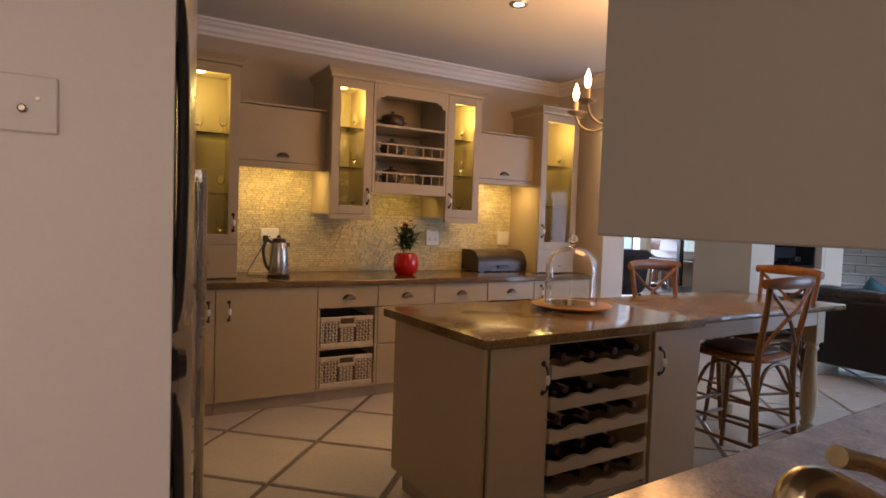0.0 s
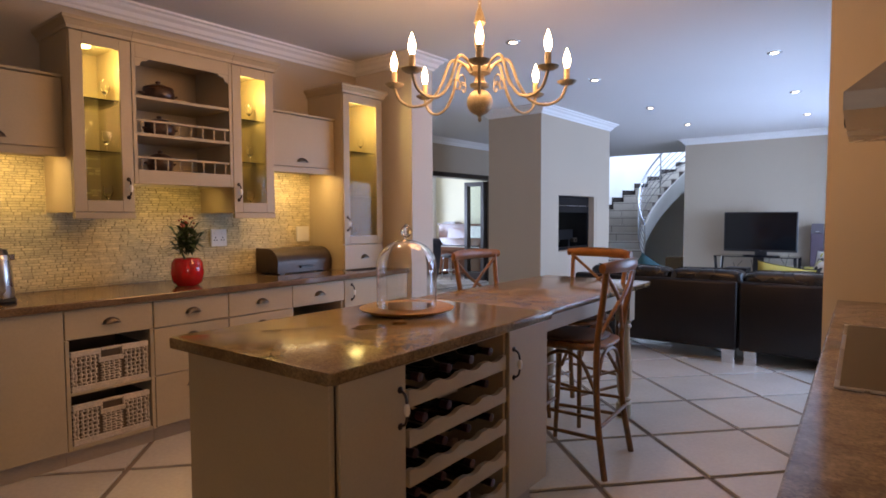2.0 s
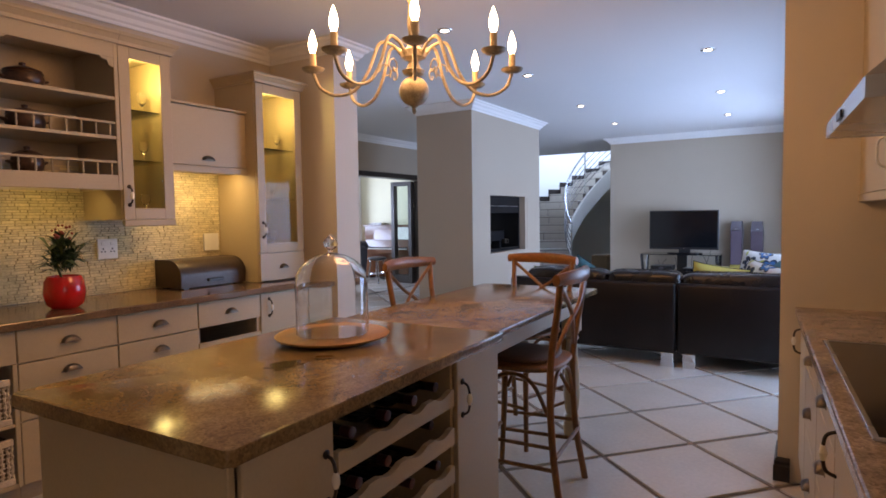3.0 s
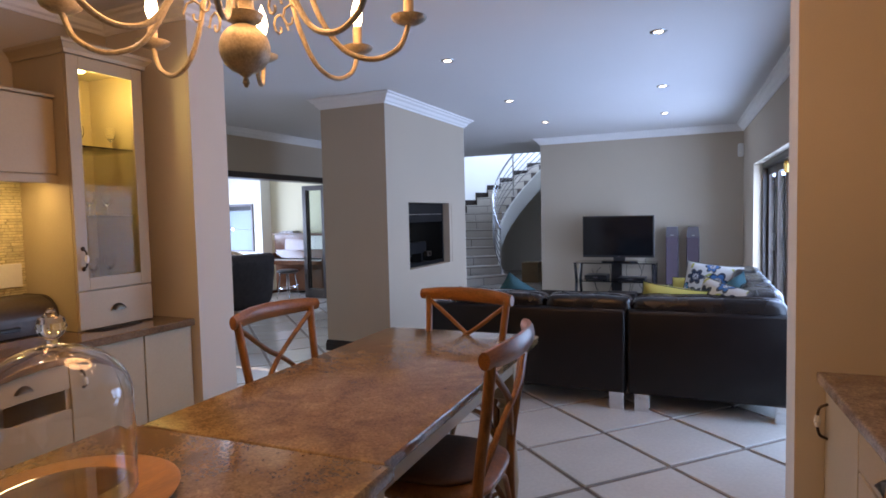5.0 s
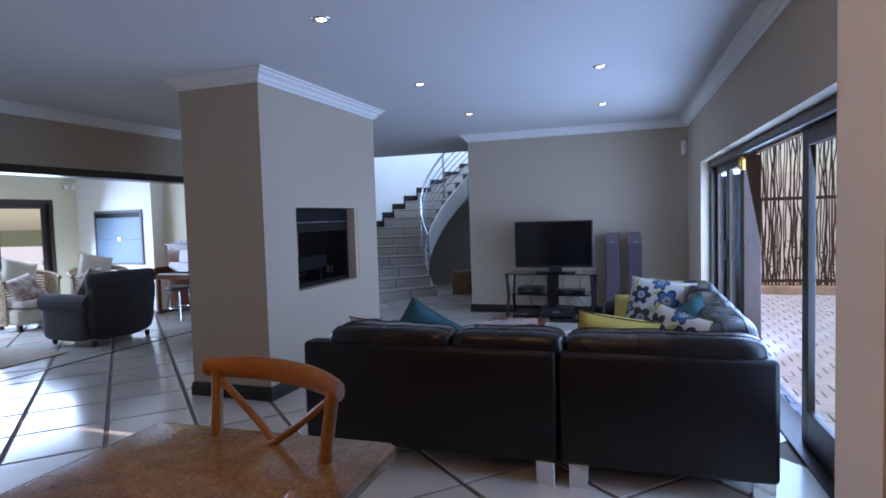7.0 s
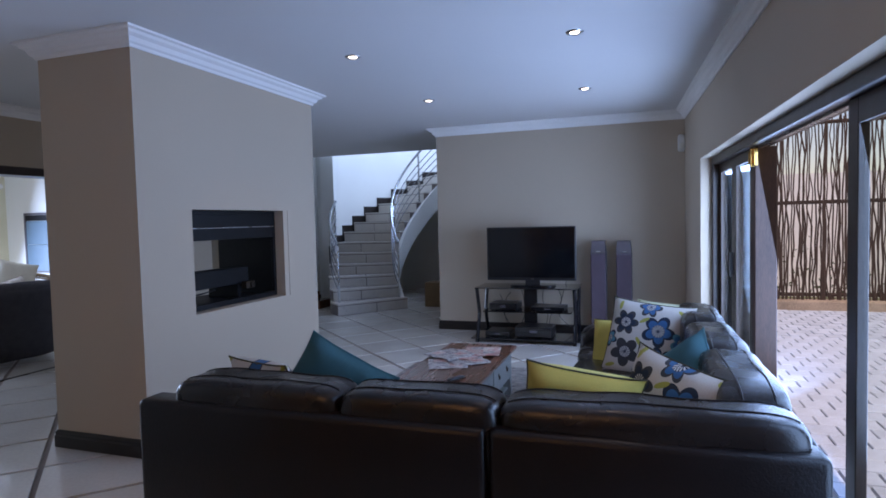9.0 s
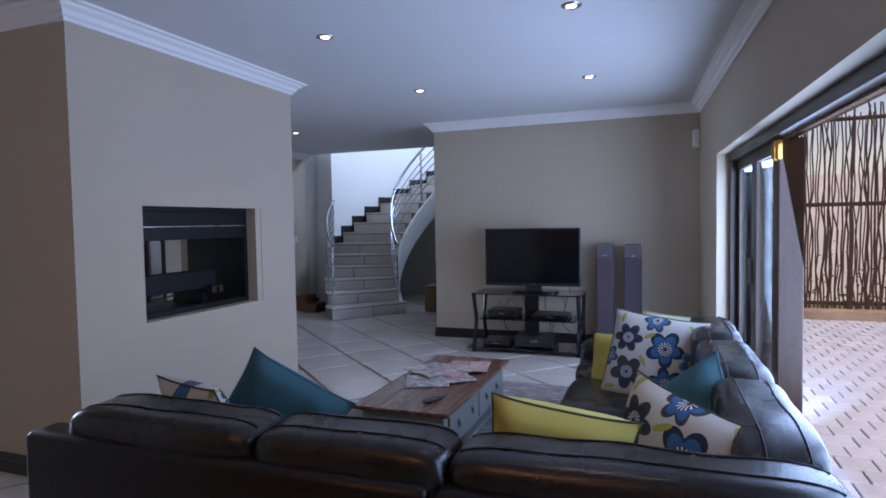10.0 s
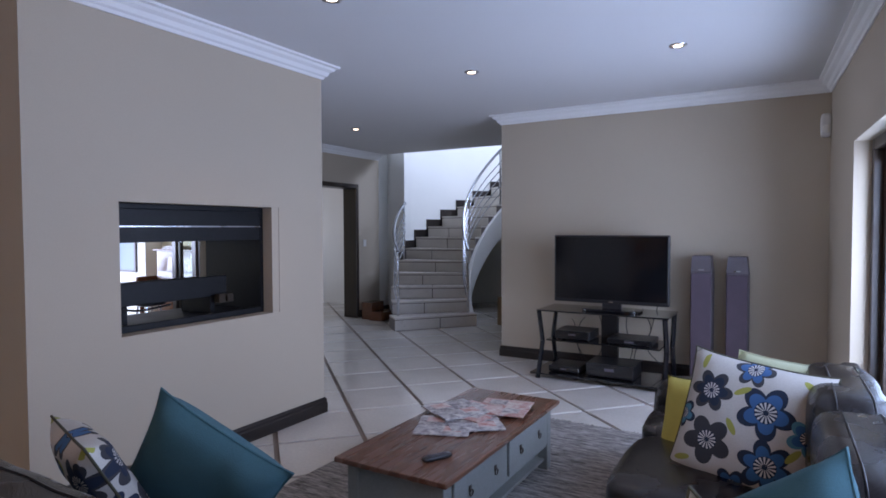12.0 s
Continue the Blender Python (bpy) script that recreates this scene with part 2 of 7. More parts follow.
STEPT = material("cream_stair_tile", (0.58, 0.52, 0.46), 0.3, var=0.08, scale=5, fine=60, island=0.05)
NOSING = material("stair_nosing", (0.13, 0.10, 0.085), 0.5)
PIANO = material("mahogany_piano", (0.15, 0.050, 0.022), 0.22, var=0.3, scale=3, fine=40, stretch=(3, 1, 0.6), coat=0.3)
IVORY = material("piano_keys", (0.75, 0.72, 0.65), 0.25, var=0.03)
CHENILLE = material("charcoal_corded_fabric", (0.045, 0.040, 0.042), 0.9, var=0.3, scale=14, fine=160, bump=0.1)
LINEN = material("beige_linen", (0.50, 0.44, 0.34), 0.95, var=0.08, scale=10, fine=250, bump=0.04)
RATTAN = material("tan_rattan", (0.28, 0.18, 0.09), 0.7, var=0.3, scale=25, fine=120, bump=0.08)
STRIPE = material("striped_seat_cloth", (0.46, 0.33, 0.29), 0.9, scale=3, fine=20, second=(0.58, 0.52, 0.46), stretch=(9, 1, 1))
PRINT = material("leaf_print_cloth", (0.56, 0.51, 0.43), 0.9, scale=7, fine=12, second=(0.24, 0.13, 0.10))
BLUEPANEL = material("blue_grey_shutter", (0.10, 0.17, 0.22), 0.4, var=0.06)
DARKWOOD = material("dark_wood", (0.045, 0.022, 0.014), 0.4, var=0.3, scale=6)
WHITEPLASTIC = material("white_plastic", (0.72, 0.70, 0.66), 0.35, var=0.03)
PANELW = material("off_white_side_panel", (0.58, 0.55, 0.53), 0.5, var=0.02, scale=2, fine=150, bump=0.006)
GREEN = material("garden_foliage", (0.06, 0.10, 0.03), 0.7, var=0.4, scale=8, island=0.4)
LAWN = material("ground_earth_grass", (0.12, 0.13, 0.06), 0.95, var=0.3, scale=2, fine=40)
FENCEWHITE = material("white_fence_backing", (0.80, 0.80, 0.79), 0.9, var=0.06, scale=4, fine=60, bump=0.05)
ROOFT = material("outer_roof", (0.20, 0.12, 0.09), 0.9, var=0.2)

# ---- building helpers ----
BASE = {}


def thing(name, label, category, base=(0, 0, 0), group="", kind=""):
    """An Empty at the base of a thing whose parts are given in world coordinates."""
    ob = new(name)
    ob.empty_display_size = 0.05
    ob.matrix_basis = Matrix.Translation(base)
    BASE[ob.name] = Matrix.Translation(-Vector(base))
    return tagged(ob, label, category, group, kind)


def finish(bm, name, mat, smooth=False):
    me = bpy.data.meshes.new(name)
    bmesh.ops.recalc_face_normals(bm, faces=bm.faces)
    bm.to_mesh(me)
    bm.free()
    me.materials.append(mat)
    if smooth:
        me.shade_smooth()
        me.set_sharp_from_angle(angle=radians(38))
    return me


def part(name, bm, mat, parent, label="", smooth=False, shadow=True):
    ob = new(name, finish(bm, name, mat, smooth))
    ob.parent = parent
    ob.matrix_parent_inverse = BASE.get(parent.name, Matrix())
    ob.visible_shadow = shadow
    return tagged(ob, label)


def single(name, bm, mat, label, category, kind="", smooth=False, group=""):
    """A thing that is one mesh; its origin goes to the middle of its foot."""
    lo = [min(v.co[i] for v in bm.verts) for i in range(3)]
    hi = [max(v.co[i] for v in bm.verts) for i in range(3)]
    base = Vector(((lo[0] + hi[0]) / 2, (lo[1] + hi[1]) / 2, lo[2]))
    bmesh.ops.translate(bm, vec=-base, verts=bm.verts)
    ob = new(name, finish(bm, name, mat, smooth))
    ob.location = base
    return tagged(ob, label, category, group, kind)


def box(x0, y0, z0, x1, y1, z1, bev=0.0, seg=1, bm=None):
    bm = bm or bmesh.new()
    got = bmesh.ops.create_cube(bm, size=1.0)["verts"]
    for v in got:
        v.co = Vector((x0 + (v.co.x + 0.5) * (x1 - x0), y0 + (v.co.y + 0.5) * (y1 - y0), z0 + (v.co.z + 0.5) * (z1 - z0)))
    if bev:
        edges = list({e for v in got for e in v.link_edges})
        bmesh.ops.bevel(bm, geom=edges, offset=bev, segments=seg, profile=0.5, affect="EDGES")
    return bm


def boxes(rows, bev=0.0):
    bm = bmesh.new()
    for r in rows:
        box(*r, bev=bev, bm=bm)
    return bm


def lathe(profile, at=(0, 0, 0), n=24, bm=None, axis="z"):
    """Turn (radius, height) pairs round an axis through at."""
    bm = bm or bmesh.new()
    rings = []
    for r, h in profile:
        ring = []
        for i in range(n):
            a = 2 * math.pi * i / n
            c, s = math.cos(a) * max(r, 1e-4), math.sin(a) * max(r, 1e-4)
            p = {"z": (c, s, h), "x": (h, c, s), "y": (c, h, s)}[axis]
            ring.append(bm.verts.new(Vector(at) + Vector(p)))
        rings.append(ring)
    for a, b in zip(rings, rings[1:]):
        for i in range(n):
            bm.faces.new((a[i], a[(i + 1) % n], b[(i + 1) % n], b[i]))
    bm.faces.new(rings[0][::-1])
    bm.faces.new(rings[-1])
    return bm


def tube(points, radius, n=8, bm=None):
    """A round bar along points; radius one number or one a point."""
    bm = bm or bmesh.new()
    pts = [Vector(p) for p in points]
    radii = radius if isinstance(radius, (list, tuple)) else [radius] * len(pts)
    rings, side = [], None
    for i, p in enumerate(pts):
        d = (pts[min(i + 1, len(pts) - 1)] - pts[max(i - 1, 0)]).normalized()
        if side is None:
            side = d.orthogonal().normalized()
        side = (side - d * side.dot(d)).normalized()
        up = d.cross(side)
        rings.append([bm.verts.new(p + radii[i] * (math.cos(2 * math.pi * k / n) * side + math.sin(2 * math.pi * k / n) * up)) for k in range(n)])
    for a, b in zip(rings, rings[1:]):
        for k in range(n):
            bm.faces.new((a[k], a[(k + 1) % n], b[(k + 1) % n], b[k]))
    bm.faces.new(rings[0][::-1])
    bm.faces.new(rings[-1])
    return bm


def curve3(points, steps=8):
    """Catmull-Rom through points."""
    p = [Vector(q) for q in points]
    p = [2 * p[0] - p[1]] + p + [2 * p[-1] - p[-2]]
    out = []
    for i in range(1, len(p) - 2):
        for k in range(steps):
            t = k / steps
            a, b, c, d = p[i - 1], p[i], p[i + 1], p[i + 2]
            out.append(0.5 * (2 * b + (c - a) * t + (2 * a - 5 * b + 4 * c - d) * t * t + (3 * b - a - 3 * c + d) * t ** 3))
    return out + [p[-2]]


def sweep(path, profile, closed=False, bm=None):
    """Mitred moulding: profile of (out, z) along a plan path; out is to the left of the way."""
    bm = bm or bmesh.new()
    pts = [Vector((*q, 0)) for q in path]
    n = len(pts)
    rings = []
    for i, p in enumerate(pts):
        before = (p - pts[i - 1]).normalized() if (closed or i) else None
        after = (pts[(i + 1) % n] - p).normalized() if (closed or i < n - 1) else None
        before, after = before or after, after or before
        n1, n2 = Vector((-before.y, before.x, 0)), Vector((-after.y, after.x, 0))
        m = (n1 + n2).normalized()
        m = m / max(0.2, m.dot(n1))
        rings.append([bm.verts.new(p + m * o + Vector((0, 0, z))) for o, z in profile])
    pairs = list(zip(rings, rings[1:])) + ([(rings[-1], rings[0])] if closed else [])
    k = len(profile)
    for a, b in pairs:
        for j in range(k):
            bm.faces.new((a[j], a[(j + 1) % k], b[(j + 1) % k], b[j]))
    if not closed:
        bm.faces.new(rings[0][::-1])
        bm.faces.new(rings[-1])
    return bm


def prism(plan, z0, z1, bm=None):
    bm = bm or bmesh.new()
    lo = [bm.verts.new((x, y, z0)) for x, y in plan]
    hi = [bm.verts.new((x, y, z1)) for x, y in plan]
    n = len(plan)
    bm.faces.new(lo[::-1])
    bm.faces.new(hi)
    for i in range(n):
        bm.faces.new((lo[i], lo[(i + 1) % n], hi[(i + 1) % n], hi[i]))
    return bm


def soft(x0, y0, z0, x1, y1, z1, power=5.0, cuts=7, wrinkle=0.0, seed=0, bm=None):
    """An upholstered block: a cube swollen to a super-ellipsoid, slightly uneven."""
    own = bmesh.new()
    bmesh.ops.create_cube(own, size=2.0)
    bmesh.ops.subdivide_edges(own, edges=own.edges, cuts=cuts, use_grid_fill=True)
    c = Vector(((x0 + x1) / 2, (y0 + y1) / 2, (z0 + z1) / 2))
    h = Vector(((x1 - x0) / 2, (y1 - y0) / 2, (z1 - z0) / 2))
    for v in own.verts:
        d = v.co.copy()
        k = (abs(d.x) ** power + abs(d.y) ** power + abs(d.z) ** power) ** (1 / power)
        d /= k
        q = Vector((d.x * h.x, d.y * h.y, d.z * h.z))
        if wrinkle:
            q += d.normalized() * wrinkle * (noise.noise((q + c) * 5 + Vector((seed, 0, 0))))
        v.co = c + q
    if bm is None:
        return own
    me = bpy.data.meshes.new("tmp")
    own.to_mesh(me)
    own.free()
    bm.from_mesh(me)
    bpy.data.meshes.remove(me)
    return bm


def pillow_mesh(w, h, t, n=16, seed=0):
    """A scatter cushion in its x-y plane with pointed corners and full middle."""
    bm = bmesh.new()
    grids = []
    for sgn in (1, -1):
        g = []
        for i in range(n + 1):
            row = []
            for j in range(n + 1):
                u, v = 2 * i / n - 1, 2 * j / n - 1
                full = ((1 - u ** 4) * (1 - v ** 4)) ** 0.55
                pull = 1 - 0.07 * (1 - abs(u) ** 3) * abs(v) ** 2
                pull2 = 1 - 0.07 * (1 - abs(v) ** 3) * abs(u) ** 2
                wob = 0.012 * noise.noise(Vector((u * 2 + seed, v * 2, sgn)))
                row.append(bm.verts.new((u * w / 2 * pull2, v * h / 2 * pull, sgn * t / 2 * full + wob * full)))
            g.append(row)
        grids.append(g)
    for g in grids:
        for i in range(n):
            for j in range(n):
                bm.faces.new((g[i][j], g[i + 1][j], g[i + 1][j + 1], g[i][j + 1]))
    bmesh.ops.remove_doubles(bm, verts=bm.verts, dist=0.0015)
    return bm


def pillow_rim(w, h, n=14):
    pts = []
    for side in range(4):
        for k in range(n):
            u = 2 * k / n - 1
            a = (1, u) if side == 0 else (-u, 1) if side == 1 else (-1, -u) if side == 2 else (u, -1)
            pull2 = 1 - 0.07 * (1 - abs(a[1]) ** 3) * abs(a[0]) ** 2
            pull = 1 - 0.07 * (1 - abs(a[0]) ** 3) * abs(a[1]) ** 2
            pts.append((a[0] * w / 2 * pull2, a[1] * h / 2 * pull, 0))
    return pts + [pts[0]]


def moved(bm, m):
    bmesh.ops.transform(bm, matrix=m, verts=bm.verts)
    return bm

# ---- the setting ----
CEILZ = 2.71
YWALL = 4.77      # plaster face behind the kitchen units
YK, YR, YW, XT, YO = 4.62, 0.30, 0.90, 12.22, 7.30     # kitchen wall, counter wall, patio wall, screen wall, lounge wall


def wall(name, rows, mat):
    return tagged(new(name, finish(boxes(rows), name, mat)), kind="structure")


wall("wall_kitchen", [(0.0, YWALL, 0, 4.77, 5.0, CEILZ)], WALLK)
wall("wall_kitchen_end", [(4.77, 4.08, 0, 5.045, YO, CEILZ)], PILLAR)
wall("wall_fridge_side", [(0.0, 1.16, 0, 0.10, YWALL, CEILZ), (-0.6, 1.16, 0, 0.0, 1.21, CEILZ)], WALLK)
wc = wall("wall_counter", [(1.262, 0.05, 0, 4.66, YR, CEILZ)], WALLK)
wall("wall_counter_end", [(4.60, 0.05, 0, 4.87, 1.055, CEILZ)], PILLAR)
wall("wall_entry", [(-0.85, -2.2, 0, -0.6, 1.16, CEILZ), (-0.6, -2.2, 0, 1.262, -1.95, 0.95), (-0.6, -2.2, 2.1, 1.262, -1.95, CEILZ), (-0.6, -2.2, 0.95, -0.3, -1.95, 2.1), (1.0, -2.2, 0.95, 1.262, -1.95, 2.1), (1.262, -2.2, 0, 1.5, 0.05, CEILZ)], STAIRWALL)
# patio wall with its wide doorway
DX0, DX1, DH = 5.9, 10.92, 2.02
# the patio side runs a little askew to the room
PATIO = Matrix.Translation((12.22, 0.93, 0)) @ pose(0, 0, 0, 0, 0, 3.0) @ Matrix.Translation((-12.22, -YW, 0))
wp = wall("wall_patio", [(4.80, 0.62, 0, DX0, YW, CEILZ), (DX1, 0.62, 0, 12.5, YW, CEILZ), (DX0, 0.62, DH, DX1, YW, CEILZ)], WALL)
wp.matrix_basis = PATIO
wall("wall_screen", [(XT, YW, 0, XT + 0.25, 4.04, CEILZ)], WALL)
# lounge wall: wide opening, then the study door
wall("wall_lounge", [(5.06, YO, 2.10, 11.02, YO + 0.25, CEILZ), (5.06, YO, 0, 5.6, YO + 0.25, 2.10), (11.02, YO, 0, 12.72, YO + 0.25, CEILZ),
                     (12.72, YO, 2.16, 13.74, YO + 0.25, CEILZ), (13.74, YO, 0, 14.3, YO + 0.25, CEILZ)], WALL)
wall("wall_lounge_far", [(5.06, 11.3, 0, 8.2, 11.55, 2.9), (8.2, 11.3, 1.98, 11.05, 11.55, 2.9), (11.05, 11.3, 0, 12.0, 11.55, 2.9)], YELLOWALL)
wall("wall_lounge_side", [(4.81, YO, 0, 5.06, 11.55, 2.9)], YELLOWALL)
wall("wall_piano", [(11.78, YO + 0.25, 0, 12.0, 11.3, 2.9)], YELLOWALL)
wall("wall_study", [(12.0, 10.6, 0, 12.6, 10.8, 2.9), (14.6, 10.6, 0, 15.2, 10.8, 2.9), (12.6, 10.6, 0, 14.6, 10.8, 0.8), (12.6, 10.6, 2.2, 14.6, 10.8, 2.9),
                    (15.0, YO + 0.25, 0, 15.2, 10.6, 2.9)], STAIRWALL)
wall("ceiling_lounge", [(4.81, YO + 0.25, 2.9, 15.2, 11.6, 3.02)], CEIL)
wall("chimney_breast_lounge", [(11.5, 9.57, 0, 11.78, 11.3, 2.9)], STAIRWALL)
wall("floor", [(-0.85, -2.2, -0.12, 1.5, 0.05, -0.012), (-0.85, 0.05, -0.12, 4.914, 0.62, -0.012), (4.914, 0.45, -0.12, 8.5, 0.62, -0.012), (-0.85, 0.62, -0.12, 19.2, 1.36, -0.012), (0.0, 1.36, -0.12, 19.2, 4.87, -0.012), (4.81, 4.87, -0.12, 19.2, 11.55, -0.012)], GROUT)
wall("ceiling", [(-0.9, -2.3, CEILZ, 5.2, 4.9, CEILZ + 0.12), (5.2, 0.55, CEILZ, 14.35, YO + 0.25, CEILZ + 0.12), (14.351, 0.7, CEILZ, 19.2, 4.6, CEILZ + 0.12)], CEIL)

# double-sided fireplace breast with a hole right through
bm = bmesh.new()
rings = [[[bm.verts.new((x, y, z)) for x, z in q] for q in (((7.53, 0), (9.63, 0), (9.63, CEILZ), (7.53, CEILZ)), ((8.0, 0.852), (9.17, 0.852), (9.17, 1.60), (8.0, 1.60)))] for y in (4.38, 5.17)]
for q in range(4):
    r = (q + 1) % 4
    for k in (0, 1):
        bm.faces.new((rings[k][0][q], rings[k][0][r], rings[k][1][r], rings[k][1][q]))
        bm.faces.new((rings[0][k][q], rings[0][k][r], rings[1][k][r], rings[1][k][q]))
tagged(new("chimney_breast", finish(bm, "chimney_breast", WALL)), kind="structure")

# stairwell: curved outer wall, tall back walls, roof with the upper window
CX, CY, RI, RO = 14.88, 4.50, 1.25, 2.44


def arc(r, a0, a1, n=24):
    return [(CX + r * math.cos(radians(a0 + (a1 - a0) * i / n)), CY + r * math.sin(radians(a0 + (a1 - a0) * i / n))) for i in range(n + 1)]


tagged(new("wall_stair_curved", finish(prism(arc(2.46, 98, -20) + arc(2.72, -20, 98), 0, 5.4), "wall_stair_curved", STAIRWALL, True)), kind="structure")
wall("wall_stair_back", [(14.3, YO, 0, 14.56, YO + 0.25, 5.4), (14.56, 6.95, 0, 14.75, YO + 0.25, 5.4), (18.9, 0.62, 0, 19.1, YO, 3.6), (18.9, 0.62, 5.2, 19.1, YO, 5.4), (18.9, 5.2, 3.6, 19.1, YO, 5.2),
                         (18.9, 0.62, 3.6, 19.1, 2.6, 5.2), (14.75, 7.0, 0, 19.1, YO, 5.4), (12.5, 0.62, 0, 18.9, 0.82, 5.4)], STAIRWALL)
wall("wall_upper_landing", [(12.3, 0.82, 2.83, 12.5, 4.6, 5.4), (14.23, 4.6, 2.83, 14.35, YO, 5.4), (12.3, 4.48, 2.83, 14.35, 4.6, 5.4)], STAIRWALL)
wall("ceiling_stairwell", [(12.2, 0.62, 5.4, 19.2, 7.6, 5.5)], CEIL)
wall("wall_under_stair", [(17.6, 4.6, 0, 17.75, 6.9, 2.6)], WALL)

CORNICE = [(0, 0), (0, -0.105), (0.012, -0.105), (0.018, -0.088), (0.034, -0.078), (0.046, -0.052), (0.072, -0.036), (0.080, -0.020), (0.105, -0.014), (0.105, 0)]
CORNICE = [(o, CEILZ + z) for o, z in CORNICE]
bm = bmesh.new()
sweep([(5.045, 7.3), (5.045, 4.08), (4.77, 4.08), (4.77, YWALL), (0.10, YWALL), (0.10, 1.21)][::-1], [(-o, z) for o, z in CORNICE], bm=bm)
sweep([(7.53, 4.38), (9.63, 4.38), (9.63, 5.17), (7.53, 5.17)], [(-o, z) for o, z in CORNICE], closed=True, bm=bm)
sweep([(12.5, 4.04), (XT, 4.04), (XT, 0.93), (4.87, 0.545), (4.87, 1.055), (4.60, 1.055), (4.60, 0.29), (1.3, 0.10)], [(-o, z) for o, z in CORNICE], bm=bm)
sweep([(14.3, YO), (5.06, YO)], CORNICE, bm=bm)
tagged(new("cornice", finish(bm, "cornice", CORN)), kind="structure")

SKIRTING = [(0, 0), (0.018, 0), (0.018, 0.075), (0.012, 0.085), (0.014, 0.10), (0.006, 0.115), (0, 0.118)]
bm = bmesh.new()
neg = [(-o, z) for o, z in SKIRTING]
sweep([(7.53, 4.38), (9.63, 4.38), (9.63, 5.17), (7.53, 5.17)], neg, closed=True, bm=bm)
sweep([(12.47, 4.04), (XT, 4.04), (XT, 0.93), (10.95, 0.863)], neg, bm=bm)
sweep([(5.88, 0.598), (4.87, 0.545), (4.87, 1.055), (4.60, 1.055), (4.60, 1.0)], neg, bm=bm)
sweep([(12.72, YO), (11.02, YO)], SKIRTING, bm=bm)
sweep([(14.56, YO), (13.74, YO)], SKIRTING, bm=bm)
sweep([(5.045, YO), (5.045, 4.08), (4.77, 4.08)][::-1], neg, bm=bm)
sweep([(17.6, 4.7), (17.6, 6.9)], SKIRTING, bm=bm)
tagged(new("baseboard", finish(bm, "baseboard", SKIRT)), kind="structure")


# ---- openings ----
def leaf(name, x0, x1, y, z0, z1, parent, mat=FRAME, t=0.045, w=0.085, low=0.16):
    """A glazed door leaf lying along x, as parts of its parent."""
    f = boxes([(x0, y - t / 2, z0, x0 + w, y + t / 2, z1), (x1 - w, y - t / 2, z0, x1, y + t / 2, z1), (x0 + w, y - t / 2, z1 - w, x1 - w, y + t / 2, z1),
               (x0 + w, y - t / 2, z0, x1 - w, y + t / 2, z0 + low)], 0.004)
    d = part(name, f, mat, parent)
    part("pane", box(x0 + w, y - 0.004, z0 + low, x1 - w, y + 0.004, z1 - w), PANE, d, "clear glass pane", shadow=False)
    return d


door = thing("door_1", "dark hardwood folding patio doors standing open", "door", (8.4, 0.72, 0), kind="structure")
part("door_frame", boxes([(DX0, 0.64, 0, DX0 + 0.07, 0.80, DH), (DX1 - 0.07, 0.64, 0, DX1, 0.80, DH), (DX0 + 0.07, 0.64, DH - 0.07, DX1 - 0.07, 0.80, DH)], 0.005), FRAME, door)
part("threshold", box(DX0 + 0.07, 0.62, -0.02, DX1 - 0.07, 0.82, 0.012, 0.004), FRAME, door)
part("top_track", box(DX0 + 0.07, 0.70, DH - 0.085, DX1 - 0.07, 0.73, DH - 0.07), STEEL, door)
leaf("door_leaf", 10.15, 10.85, 0.72, 0.015, DH - 0.07, door)
leaf("door_leaf", 9.45, 10.15, 0.72, 0.015, DH - 0.07, door)
leaf("door_leaf", 6.80, 7.62, 0.72, 0.015, DH - 0.07, door, w=0.11, low=0.22)
leaf("door_leaf", 5.97, 6.79, 0.72, 0.015, DH - 0.07, door, w=0.11, low=0.22)
# Redder and lighter than the frame: light on this face is in the colour.
part("end_stile", box(9.36, 0.60, 0.015, 9.448, 0.745, DH - 0.07, 0.006), FRAMELIT, door, "red-brown end stile, its lit face put into the colour")
for z in (0.12, 1.87):
    part("hinge", boxes([(9.26, 0.747, z - 0.06, 9.40, 0.772, z + 0.06), (9.30, 0.764, z - 0.065, 9.328, 0.785, z + 0.065), (9.36, 0.764, z - 0.045, 9.38, 0.785, z + 0.045)], 0.003), BRASS, door, "brass folding-door hinge")
part("latch", box(10.13, 0.75, 0.95, 10.17, 0.775, 1.15, 0.004), BLACK, door)
door.matrix_basis = PATIO @ door.matrix_basis

door = thing("door_2", "dark timber frame round a wide lounge opening, folded glazed leaves", "door", (8.0, 7.4, 0), kind="structure")
part("door_frame", boxes([(5.6, YO - 0.01, 2.035, 11.02, YO + 0.26, 2.12), (10.95, YO - 0.01, 0, 11.02, YO + 0.26, 2.035), (5.6, YO - 0.01, 0, 5.67, YO + 0.26, 2.035)], 0.006), FRAME, door)
part("floor_track", box(5.67, YO + 0.10, -0.004, 10.95, YO + 0.13, 0.006), IRON, door)
for i in range(2):
    f = leaf("door_leaf", 0, 0.52, 0, 0.015, 2.03, door)
    f.matrix_parent_inverse = BASE[door.name] @ pose(10.97 - 0.07 * i, YO + 0.28, 0, 0, 0, 86)

door = thing("door_3", "dark timber frame of an open doorway to the study", "door", (13.06, 7.4, 0), kind="structure")
part("door_frame", boxes([(12.72, YO - 0.012, 2.10, 13.74, YO + 0.26, 2.17), (12.72, YO - 0.012, 0, 12.79, YO + 0.26, 2.10), (13.67, YO - 0.012, 0, 13.74, YO + 0.26, 2.10)], 0.006), FRAME, door)

